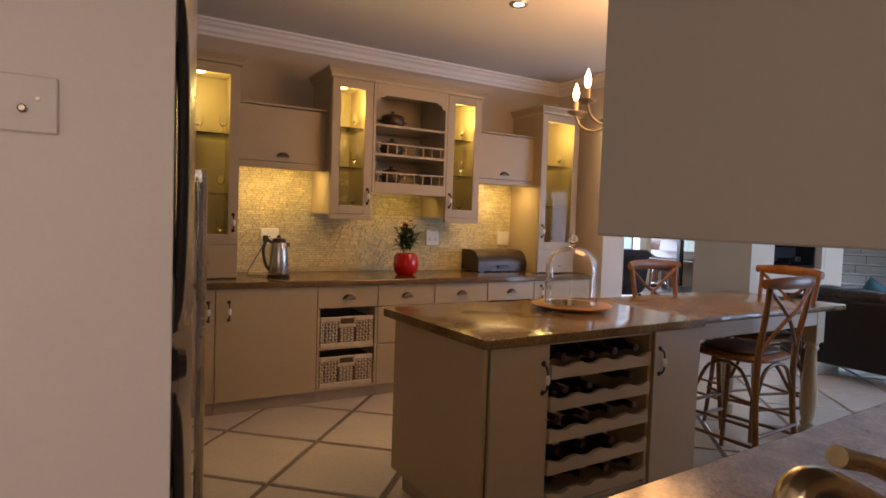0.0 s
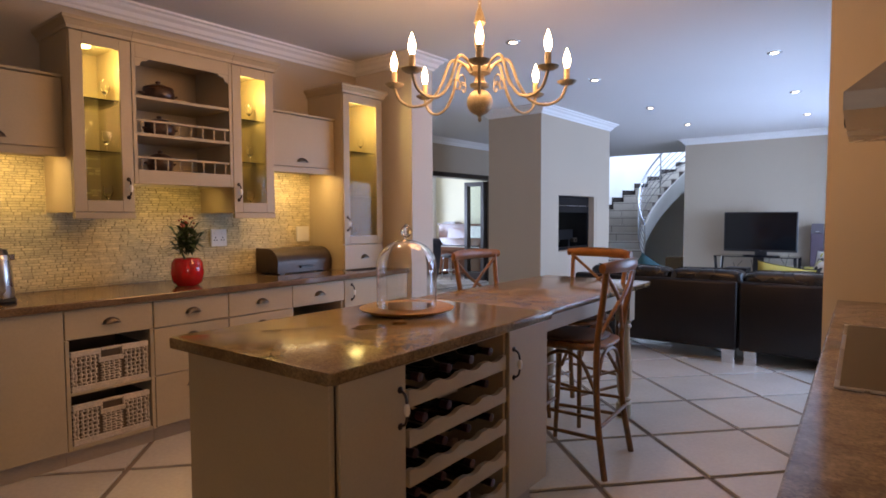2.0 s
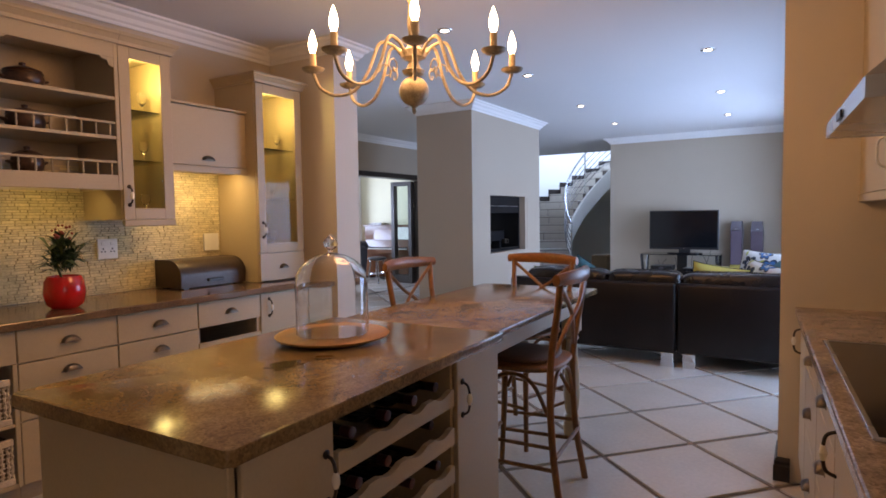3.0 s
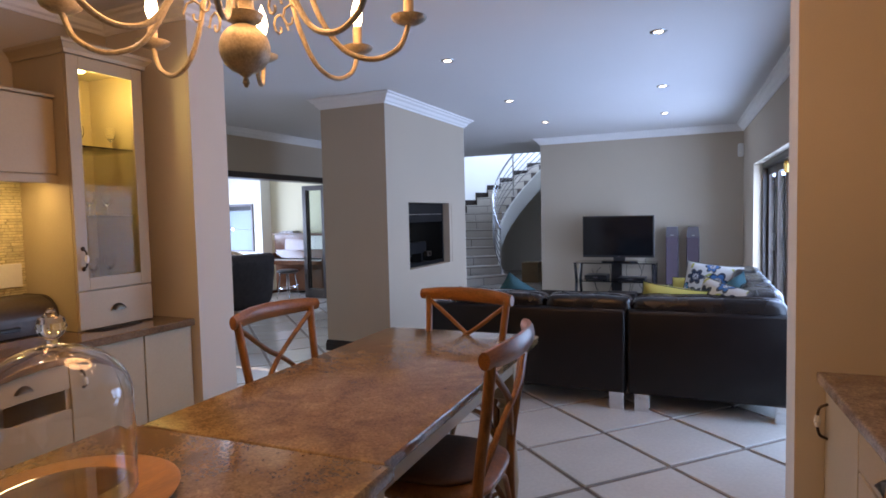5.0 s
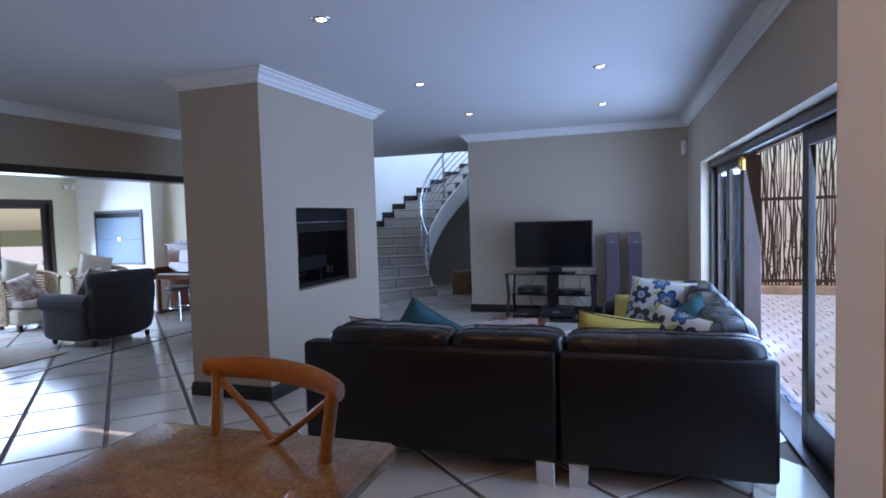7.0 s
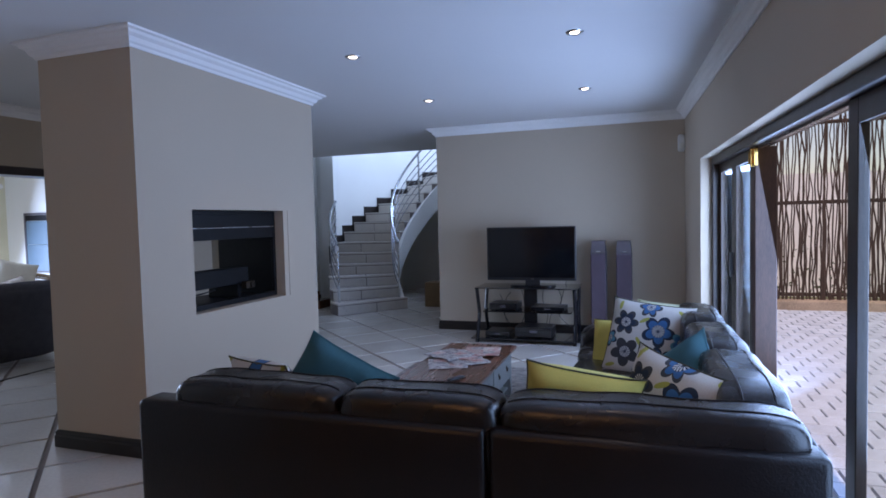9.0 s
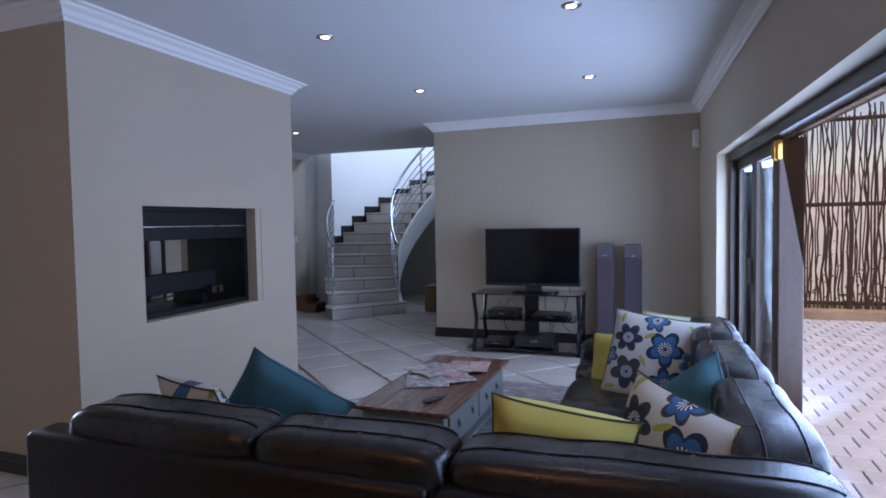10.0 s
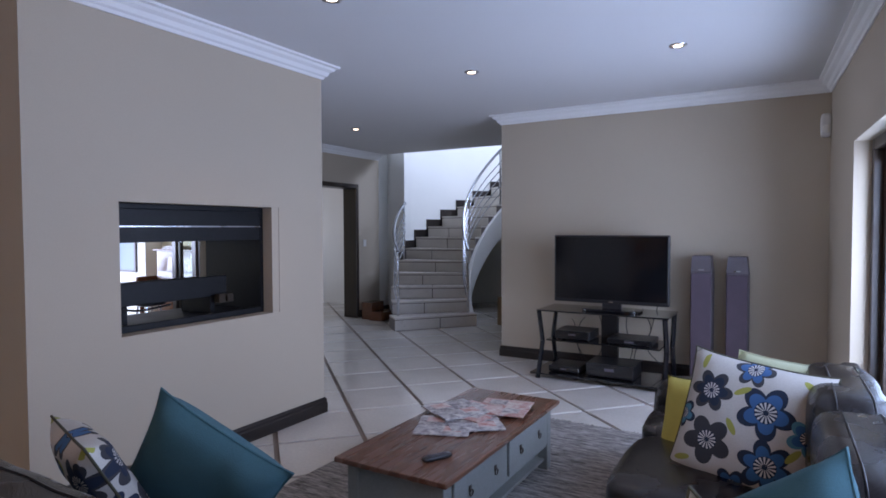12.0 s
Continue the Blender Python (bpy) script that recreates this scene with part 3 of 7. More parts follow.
win = thing("window_1", "dark framed lounge window doors bright with daylight", "window", (9.6, 11.4, 0), kind="structure")
part("window_frame", boxes([(8.2, 11.32, 0, 8.27, 11.45, 1.98), (10.98, 11.32, 0, 11.05, 11.45, 1.98), (8.27, 11.32, 1.91, 10.98, 11.45, 1.98)], 0.005), FRAME, win)
for x in (8.27, 9.17, 10.07):
    leaf("door_leaf", x, x + 0.90, 11.40, 0.01, 1.91, win)
# Unseen window added on the study's far side, next to its fill lamp.
win = thing("window_2", "white framed window added out of view in the study", "window", (13.6, 10.7, 0.8), kind="structure")
part("window_frame", boxes([(12.6, 10.62, 0.8, 12.66, 10.75, 2.2), (14.54, 10.62, 0.8, 14.6, 10.75, 2.2), (12.66, 10.62, 2.14, 14.54, 10.75, 2.2), (12.66, 10.62, 0.8, 14.54, 10.75, 0.86), (13.57, 10.62, 0.86, 13.63, 10.75, 2.14)]), WHITEPLASTIC, win)
part("pane", box(12.66, 10.68, 0.86, 14.54, 10.686, 2.14), PANE, win, shadow=False)
# Made-up window, out of view, to go with the entry fill lamp.
win = thing("window_4", "window added out of view behind the entry", "window", (0.35, -2.08, 0.95), kind="structure")
part("window_frame", boxes([(-0.3, -2.12, 0.95, -0.24, -2.04, 2.1), (0.94, -2.12, 0.95, 1.0, -2.04, 2.1), (-0.24, -2.12, 2.04, 0.94, -2.04, 2.1), (-0.24, -2.12, 0.95, 0.94, -2.04, 1.01)]), WHITEPLASTIC, win)
part("pane", box(-0.24, -2.084, 1.01, 0.94, -2.078, 2.04), PANE, win, shadow=False)
win = thing("window_3", "upper stairwell window", "window", (19.0, 3.9, 3.6), kind="structure")
part("window_frame", boxes([(18.95, 2.6, 3.6, 19.05, 2.66, 5.2), (18.95, 5.14, 3.6, 19.05, 5.2, 5.2), (18.95, 2.66, 5.14, 19.05, 5.14, 5.2), (18.95, 2.66, 3.6, 19.05, 5.14, 3.66)]), WHITEPLASTIC, win)
part("pane", box(18.99, 2.66, 3.66, 18.996, 5.14, 5.14), PANE, win, shadow=False)


# ---- ceiling downlights ----
def downlight():
    d = thing("downlight", "small recessed ceiling downlight with a steel rim", "ceiling light", group="ceiling downlights")
    part("rim", lathe([(0.036, -0.001), (0.042, -0.008), (0.058, -0.006), (0.062, 0.0), (0.05, 0.002)], n=20), STEEL, d, smooth=True)
    part("lens", lathe([(0.029, -0.002), (0.031, -0.004), (0.029, -0.006)], n=16), DOWN, d, "lit lens")
    return d


first = downlight()
first.matrix_basis = pose(8.64, 3.41, CEILZ)
SPOTS = [(10.39, 3.46), (10.51, 1.91), (8.71, 1.80), (6.74, 1.68), (12.05, 5.98), (3.05, 3.20), (5.06, 3.25)]
for x, y in SPOTS:
    copy_thing(first, pose(x, y, CEILZ))
off = downlight()
off.matrix_basis = pose(6.72, 3.305, CEILZ)
off["label"] = "unlit recessed eyeball ceiling downlight"
off.children[1].data = off.children[1].data.copy()
off.children[1].data.materials[0] = STEEL
for i, (x, y) in enumerate([(8.64, 3.41), (10.5, 2.7), (6.74, 1.68), (3.05, 3.20)]):
    lamp("downlight_beam", "SPOT", pose(x, y, CEILZ - 0.03), 10, (1, 0.85, 0.66), 0.04, spot=110, blend=0.8)

# ---- kitchen ----
BEFORE_KITCHEN = set(scene.objects)
YF = 4.005        # face of the base units


def cup_handle(x, y, z, parent, w=0.085):
    """Pewter cup pull on a face towards -y."""
    bm = bmesh.new()
    n, m = 12, 5
    rows = []
    for i in range(n + 1):
        a = math.pi * i / n
        rows.append([bm.verts.new((x + w / 2 * math.cos(a) * (1 - 0.12 * j / m), y - 0.026 * math.sin(math.pi / 2 * j / m), z - 0.014 + 0.032 * math.sin(a) * math.cos(math.pi / 2 * 0.92 * j / m))) for j in range(m + 1)])
    for a, b in zip(rows, rows[1:]):
        for j in range(m):
            bm.faces.new((a[j], a[j + 1], b[j + 1], b[j]))
    bmesh.ops.solidify(bm, geom=bm.faces[:], thickness=0.003)
    box(x - w / 2 - 0.006, y - 0.003, z - 0.017, x + w / 2 + 0.006, y, z - 0.010, 0.001, bm=bm)
    return part("handle", bm, PEWTER, parent, "pewter cup handle", smooth=True)


def bow_handle(x, y, z, parent, h=0.11):
    """Bronze bow handle with a white ceramic barrel, on a face towards -y."""
    pts = curve3([(x, y, z + h / 2), (x, y - 0.022, z + h / 2 - 0.012), (x, y - 0.030, z + 0.02), (x, y - 0.030, z - 0.02), (x, y - 0.022, z - h / 2 + 0.012), (x, y, z - h / 2)], 4)
    bm = tube(pts, 0.0045, 6)
    for s in (1, -1):
        lathe([(0.011, 0), (0.012, -0.003), (0.006, -0.007)], (x, y, z + s * h / 2), 10, bm, "y")
    d = part("handle", bm, IRON, parent, "bronze bow handle", smooth=True)
    part("grip", lathe([(0.006, -0.02), (0.010, -0.010), (0.011, 0), (0.010, 0.010), (0.006, 0.02)], (x, y - 0.030, z), 12), CERAMIC, d, "white ceramic grip", smooth=True)


def base_unit(x0, x1, label, base=0.13, top=0.838):
    u = thing("base_cabinet", label, "cabinet", ((x0 + x1) / 2, 4.3, 0), group="kitchen base cabinets")
    part("body", boxes([(x0 + 0.001, YF + 0.02, base, x0 + 0.018, YK - 0.003, top), (x1 - 0.018, YF + 0.02, base, x1 - 0.001, YK - 0.003, top), (x0 + 0.018, YF + 0.02, base, x1 - 0.018, YK - 0.003, base + 0.018),
                        (x0 + 0.018, YF + 0.02, top - 0.018, x1 - 0.018, YK - 0.003, top), (x0 + 0.018, YK - 0.02, base + 0.018, x1 - 0.018, YK - 0.003, top - 0.018)]), CREAMIN, u)
    part("plinth", box(x0 + 0.001, YF + 0.035, 0.05, x1 - 0.001, YF + 0.055, base - 0.002), PLINTH, u)
    return u


def front(name, x0, x1, z0, z1, parent, y=YF, t=0.019):
    return part(name, box(x0 + 0.0025, y, z0 + 0.0025, x1 - 0.0025, y + t, z1 - 0.0025, 0.003), CREAM, parent)


u = base_unit(1.02, 1.46, "cream painted base cabinet beside the refrigerator")
d = front("door", 1.02, 1.46, 0.13, 0.838, u)
bow_handle(1.42, YF, 0.70, d)
u = base_unit(1.46, 2.10, "wide cream painted base cabinet with one door")
d = front("door", 1.46, 2.10, 0.13, 0.838, u)
bow_handle(1.54, YF, 0.70, d)
u = base_unit(2.10, 2.535, "cream base cabinet with a drawer above two open basket bays")
cup_handle(2.32, YF, 0.762, front("drawer", 2.10, 2.535, 0.685, 0.838, u))
part("bay_shelf", boxes([(2.118, YF + 0.004, 0.405, 2.517, YK - 0.03, 0.42), (2.101, YF, 0.13, 2.12, YF + 0.02, 0.685), (2.515, YF, 0.13, 2.534, YF + 0.02, 0.685), (2.12, YF, 0.13, 2.515, YF + 0.02, 0.150)], 0.002), CREAM, u)


def basket(z):
    """Whitewashed wicker drawer basket with a slot handle."""
    b = thing("wicker_basket", "whitewashed wicker drawer basket with a slot handle", "basket", (2.317, YF + 0.2, z), group="baskets in the cabinet bays")
    x0, x1, y0, h = 2.128, 2.507, YF + 0.006, 0.205
    # Dark boards behind the weave put the basket's inner shade into colour.
    part("lining", boxes([(x0 + 0.012, y0 + 0.014, z + 0.004, x1 - 0.012, y0 + 0.018, z + h - 0.01), (x0 + 0.01, y0 + 0.4, z + 0.004, x1 - 0.01, y0 + 0.41, z + h - 0.01), (x0 + 0.004, y0 + 0.018, z + 0.004, x0 + 0.01, y0 + 0.4, z + h - 0.01),
                          (x1 - 0.01, y0 + 0.018, z + 0.004, x1 - 0.004, y0 + 0.4, z + h - 0.01), (x0, y0 + 0.01, z, x1, y0 + 0.41, z + 0.006)]), BASKETSHADE, b, "inside of the basket, its shade painted dark")
    cx = (x0 + x1) / 2
    part("rim", boxes([(x0, y0, z + h - 0.03, cx - 0.05, y0 + 0.022, z + h), (cx + 0.05, y0, z + h - 0.03, x1, y0 + 0.022, z + h), (cx - 0.05, y0, z + h - 0.013, cx + 0.05, y0 + 0.022, z + h),
                       (cx - 0.062, y0, z + h - 0.075, cx + 0.062, y0 + 0.014, z + h - 0.05), (cx - 0.062, y0, z + h - 0.05, cx - 0.05, y0 + 0.014, z + h - 0.03), (cx + 0.05, y0, z + h - 0.05, cx + 0.062, y0 + 0.014, z + h - 0.03),
                       (x0, y0, z, x1, y0 + 0.018, z + 0.028)], 0.003), WICKER, b)
    for gx0, gx1, top in ((x0, x0 + 0.03, h - 0.03), (x0 + 0.035, cx - 0.066, h - 0.03), (cx - 0.05, cx + 0.05, h - 0.075), (cx + 0.066, x1 - 0.035, h - 0.03), (x1 - 0.03, x1, h - 0.03)):
        bm = bmesh.new()
        n = max(2, int((gx1 - gx0) / 0.021))
        for k in range(n):
            cxk = gx0 + (k + 0.5) * (gx1 - gx0) / n
            pts = [(cxk + 0.003 * math.sin(j * 2.2 + k * 1.6), y0 + 0.009 + 0.004 * math.cos(j * 3.14 + k * 3.14), z + 0.028 + (top - 0.028) * j / 9) for j in range(10)]
            tube(pts, 0.0058, 5, bm)
        for j in range(7):
            zz = z + 0.04 + (top - 0.05) * j / 6
            box(gx0, y0 + 0.006, zz - 0.0022, gx1, y0 + 0.013, zz + 0.0022, bm=bm)
        part("weave", bm, WICKER, b)


basket(0.150)
basket(0.420)
u = base_unit(2.535, 3.46, "cream base cabinet with two columns of three drawers")
for x0, x1 in ((2.535, 2.99), (2.99, 3.46)):
    for z0, z1 in ((0.685, 0.838), (0.42, 0.685), (0.13, 0.42)):
        cup_handle((x0 + x1) / 2, YF, (z0 + z1) / 2 + (0.0 if z0 > 0.6 else 0.07), front("drawer", x0, x1, z0, z1, u))
u = base_unit(3.46, 3.92, "cream base cabinet with a drawer over an open wine-crate bay")
cup_handle(3.69, YF, 0.762, front("drawer", 3.46, 3.92, 0.685, 0.838, u))
front("drawer", 3.46, 3.92, 0.13, 0.60, u)
u = base_unit(3.92, 4.60, "cream base cabinet with two doors at the wall end")
d = front("door", 3.92, 4.30, 0.13, 0.838, u)
bow_handle(3.99, YF, 0.74, d)
front("door", 4.30, 4.60, 0.13, 0.838, u)

wt = thing("worktop", "polished brown granite worktop along the kitchen wall", "worktop", (2.9, 4.3, 0.838))
part("slab", box(1.02, YF - 0.03, 0.840, 4.602, YK - 0.002, 0.878, 0.006, 2), GRANITE, wt)

# split-face stone behind the worktop: long thin tesserae
rng = random.Random(4)
stones = []
z = 0.880
while z < 1.655:
    h = rng.choice((0.011, 0.014, 0.018))
    x = 1.66 - rng.random() * 0.05
    while x < 4.10:
        w = rng.uniform(0.025, 0.085)
        stones.append((max(x, 1.66), z, min(x + w - 0.002, 4.10), z + h - 0.0016, rng.uniform(0.004, 0.011)))
        x += w
    z += h
splash = thing("splashback", "cream split-face stone mosaic splashback", "splashback", (2.9, YK, 0.88), kind="structure")
part("bedding", box(1.66, YK - 0.004, 0.88, 4.10, YK - 0.0005, 1.66), STONEBED, splash)
verts, faces = [], []
near = []
for s in stones:
    if 2.4 < s[0] < 2.75 and 0.9 < s[1] < 1.2 and len(near) < 220:
        near.append(s)
        continue
    k = len(verts)
    x0, z0, x1, z1, d = s
    for yy, e in ((YK - 0.003, 0), (YK - 0.003 - d, 0.0012)):
        verts += [(x0 + e, yy, z0 + e), (x1 - e, yy, z0 + e), (x1 - e, yy, z1 - e), (x0 + e, yy, z1 - e)]
    faces += [(k + 4, k + 5, k + 6, k + 7), (k, k + 1, k + 5, k + 4), (k + 1, k + 2, k + 6, k + 5), (k + 2, k + 3, k + 7, k + 6), (k + 3, k, k + 4, k + 7)]
me = bpy.data.meshes.new("stones")
me.from_pydata(verts, [], faces)
me.materials.append(STONE)
ob = new("stones", me)
ob.parent, ob.matrix_parent_inverse = splash, BASE[splash.name]
tagged(ob, kind="stuff")
for s in near:
    part("stone", box(s[0], YK - 0.003 - s[4], s[1], s[2], YK - 0.003, s[3]), STONE, splash)


def crown(x0, x1, y0, z, parent, left=True, right=True):
    """Crown moulding round a wall unit: front at y0, back on the wall."""
    prof = [(0, z), (0.012, z), (0.014, z + 0.018), (0.030, z + 0.040), (0.038, z + 0.046), (0.038, z + 0.062), (0, z + 0.062)]
    path = ([(x0, YK - 0.002)] if left else []) + [(x0, y0), (x1, y0)] + ([(x1, YK - 0.002)] if right else [])
    bm = sweep(path, [(-o, zz) for o, zz in prof])
    box(x0 + 0.002, y0 + 0.002, z + 0.002, x1 - 0.002, YK - 0.003, z + 0.012, bm=bm)
    return part("crown", bm, CREAM, parent, "stepped crown moulding")


def glass_door(x0, x1, z0, z1, y, parent, hx, w=0.062, hz=None):
    bm = boxes([(x0, y, z0, x0 + w, y + 0.02, z1), (x1 - w, y, z0, x1, y + 0.02, z1), (x0 + w, y, z0, x1 - w, y + 0.02, z0 + w), (x0 + w, y, z1 - w, x1 - w, y + 0.02, z1)], 0.002)
    d = part("door", bm, CREAM, parent, "glazed cream door")
    part("pane", box(x0 + w, y + 0.008, z0 + w, x1 - w, y + 0.012, z1 - w), PANEK, d, "clear pane", shadow=False)
    bow_handle(hx, y, hz or z0 + 0.13, d, 0.10)
    return d


def goblet(x, y, z, s=1.0):
    g = single("wine_glass", lathe([(0.03 * s, 0), (0.03 * s, 0.002), (0.004, 0.006), (0.0035, 0.06 * s), (0.022 * s, 0.08 * s), (0.032 * s, 0.11 * s), (0.028 * s, 0.15 * s), (0.0265 * s, 0.15 * s), (0.0305 * s, 0.11 * s), (0.018 * s, 0.082 * s), (0.001, 0.08 * s)], (x, y, z), 14), GLASS,
               "clear stemmed glass on a glass shelf", "glass", smooth=True, group="glasses in the cabinets")
    return g


def wall_unit(x0, x1, z0, z1, y0, label, shelves, hx, drawer=0.0, crown_z=True, sides=(True, True), hz=None):
    u = thing("glass_cabinet", label, "cabinet", ((x0 + x1) / 2, 4.4, z0), group="lit glass wall cabinets")
    t = 0.018
    part("body", boxes([(x0, y0 + 0.02, z0, x0 + t, YK - 0.003, z1), (x1 - t, y0 + 0.02, z0, x1, YK - 0.003, z1), (x0 + t, y0 + 0.02, z0, x1 - t, YK - 0.003, z0 + t), (x0 + t, y0 + 0.02, z1 - t, x1 - t, YK - 0.003, z1),
                        (x0 + t, YK - 0.012, z0 + t, x1 - t, YK - 0.003, z1 - t)]), CREAM, u)
    zd = z0
    if drawer:
        f = part("drawer", box(x0 + 0.002, y0, z0 + 0.004, x1 - 0.002, y0 + 0.02, z0 + drawer - 0.003, 0.003), CREAM, u)
        cup_handle((x0 + x1) / 2, y0, z0 + drawer / 2, f, 0.07)
        zd = z0 + drawer
        part("divider", box(x0 + t, y0 + 0.02, zd - 0.009, x1 - t, YK - 0.012, zd + 0.009), CREAM, u)
    else:
        part("pelmet", box(x0, y0 - 0.004, z0 - 0.035, x1, y0 + 0.02, z0 - 0.001, 0.003), CREAM, u)
    glass_door(x0 + 0.002, x1 - 0.002, zd + 0.003, z1 - 0.003, y0, u, hx, hz=hz)
    for zz in shelves:
        part("shelf", box(x0 + t, y0 + 0.03, zz, x1 - t, YK - 0.013, zz + 0.006), PANEK, u, "glass shelf", shadow=False)
    part("lamp_puck", lathe([(0.028, 0), (0.030, -0.006), (0.022, -0.012)], ((x0 + x1) / 2, (y0 + YK) / 2, z1 - t), 16), CABBULB, u, "lit cabinet spotlight")
    lamp("cabinet_spotlight", "POINT", pose((x0 + x1) / 2, (y0 + YK) / 2 - 0.10, z1 - t - 0.14), 3.3, (1.0, 0.90, 0.36), 0.04)
    if crown_z:
        crown(x0, x1, y0, z1, u, *sides)
    k = 0
    for zz in shelves + [zd + t]:
        for gx in np.linspace(x0 + 0.07, x1 - 0.07, 2 if x1 - x0 < 0.35 else 3):
            if zz < z1 - 0.25:
                goblet(gx, (y0 + YK) / 2 + 0.03 * (-1) ** k, zz + 0.0065, 0.85)
                k += 1
    return u


YG = 4.20
wall_unit(2.235, 2.545, 1.322, 2.27, YG, "tall lit glass wall cabinet beside the plate rack, wine glasses inside", [1.65, 1.93], 2.512, sides=(True, False))
wall_unit(3.165, 3.475, 1.322, 2.27, YG, "tall lit glass wall cabinet between plate rack and flap cabinet", [1.65, 1.93], 3.198, sides=(False, True))
wall_unit(4.10, 4.52, 0.880, 2.24, YG, "tall lit glass cabinet standing on the worktop at the wall end", [1.45, 1.80], 4.135, 0.20, hz=1.24)
wall_unit(1.20, 1.625, 0.880, 2.24, YG, "tall lit glass cabinet standing on the worktop by the refrigerator", [1.42, 1.80], 1.592, 0.22, hz=1.24)

# plate rack between the glass cabinets
r = thing("plate_rack", "cream open plate rack with railed shelves and scalloped head", "plate rack", (2.85, 4.4, 1.49))
x0, x1 = 2.546, 3.164
part("body", boxes([(x0, YG + 0.02, 1.49, x0 + 0.018, YK - 0.003, 2.27), (x1 - 0.018, YG + 0.02, 1.49, x1, YK - 0.003, 2.27), (x0 + 0.018, YK - 0.012, 1.49, x1 - 0.018, YK - 0.003, 2.27), (x0 + 0.018, YG + 0.02, 2.252, x1 - 0.018, YK - 0.012, 2.27)]), CREAMIN, r)
bm = boxes([(x0, YG, 1.485, x0 + 0.022, YG + 0.02, 2.27), (x1 - 0.022, YG, 1.485, x1, YG + 0.02, 2.27), (x0 + 0.022, YG, 1.485, x1 - 0.022, YG + 0.02, 1.565), (x0 + 0.022, YG, 2.19, x1 - 0.022, YG + 0.02, 2.27)], 0.002)
for sx, xx in ((1, x0 + 0.022), (-1, x1 - 0.022)):
    pts = [(xx, 2.19), (xx + sx * 0.075, 2.19), (xx + sx * 0.06, 2.178), (xx + sx * 0.035, 2.172), (xx + sx * 0.025, 2.15), (xx, 2.14)]
    vs = [[bm.verts.new((a, yy, b)) for a, b in pts] for yy in (YG + 0.001, YG + 0.019)]
    bm.faces.new(vs[0])
    bm.faces.new(vs[1][::-1])
    for i in range(6):
        bm.faces.new((vs[0][i], vs[1][i], vs[1][(i + 1) % 6], vs[0][(i + 1) % 6]))
part("face_frame", bm, CREAM, r)
crown(x0 + 0.001, x1 - 0.001, YG, 2.27, r, False, False)
for z in (1.565, 1.775, 1.985):
    part("shelf", box(x0 + 0.018, YG + 0.004, z - 0.018, x1 - 0.018, YK - 0.013, z, 0.002), CREAM, r)
for z in (1.565, 1.775):
    part("rail", box(x0 + 0.022, YG + 0.006, z + 0.065, x1 - 0.022, YG + 0.018, z + 0.077, 0.002), CREAM, r)
    for k in range(8):
        xx = x0 + 0.05 + k * (x1 - x0 - 0.1) / 7
        part("spindle", lathe([(0.004, 0), (0.006, 0.02), (0.004, 0.033), (0.006, 0.045), (0.004, 0.065)], (xx, YG + 0.012, z), 8), CREAM, r)
for z, s in ((1.985, 1.0), (1.775, 0.95), (1.565, 0.8)):
    c = thing("casserole_dish", "round brown glazed earthenware dish with a lid", "dish", (2.80, 4.42, z), group="dishes in the plate rack")
    part("pot", lathe([(0.06 * s, 0.001), (0.085 * s, 0.02), (0.095 * s, 0.055), (0.085 * s, 0.085)], (2.80, 4.42, z), 24), POTTERY, c, smooth=True)
    part("lid", lathe([(0.09 * s, 0.086), (0.085 * s, 0.10), (0.04 * s, 0.118), (0.012, 0.122), (0.016, 0.137), (0.006, 0.142)], (2.80, 4.42, z), 24), POTTERY, c, smooth=True)
    for sx in (-1, 1):
        part("lug", tube(curve3([(2.80 + sx * 0.092 * s, 4.40, z + 0.055), (2.80 + sx * 0.112 * s, 4.41, z + 0.06), (2.80 + sx * 0.112 * s, 4.43, z + 0.06), (2.80 + sx * 0.092 * s, 4.44, z + 0.055)], 3), 0.006, 6), POTTERY, c)


def flap_unit(x0, x1):
    y0, z0, z1 = 4.30, 1.635, 2.03
    u = thing("flap_cabinet", "cream wall cabinet with one lift-up flap door", "cabinet", ((x0 + x1) / 2, 4.45, z0), group="flap wall cabinets")
    part("body", box(x0, y0 + 0.02, z0, x1, YK - 0.012, z1), CREAM, u)
    part("top_board", box(x0, y0 - 0.012, z1 + 0.001, x1, YK - 0.003, z1 + 0.016, 0.003), CREAM, u)
    d = part("door", box(x0 + 0.003, y0, z0 + 0.025, x1 - 0.003, y0 + 0.019, z1 - 0.003, 0.003), CREAM, u)
    part("pelmet", box(x0, y0 - 0.006, z0 - 0.02, x1, y0 + 0.018, z0 + 0.022, 0.003), CREAM, u)
    cup_handle((x0 + x1) / 2, y0, z0 + 0.075, d)
    part("strip_light", box(x0 + 0.08, 4.34, z0 - 0.012, x1 - 0.08, 4.40, z0 - 0.001, 0.003), CABBULB, u, "lit under-cabinet strip")
    lamp("strip_beam", "AREA", pose((x0 + x1) / 2, 4.37, z0 - 0.022, 32, 0, 0), 0.8, (1.0, 0.82, 0.30), x1 - x0 - 0.1, 0.06)


flap_unit(1.626, 2.234)
flap_unit(3.476, 4.099)
lamp("strip_beam", "AREA", pose(2.85, 4.36, 1.475, 30, 0, 0), 0.55, (1.0, 0.82, 0.30), 0.5, 0.06)


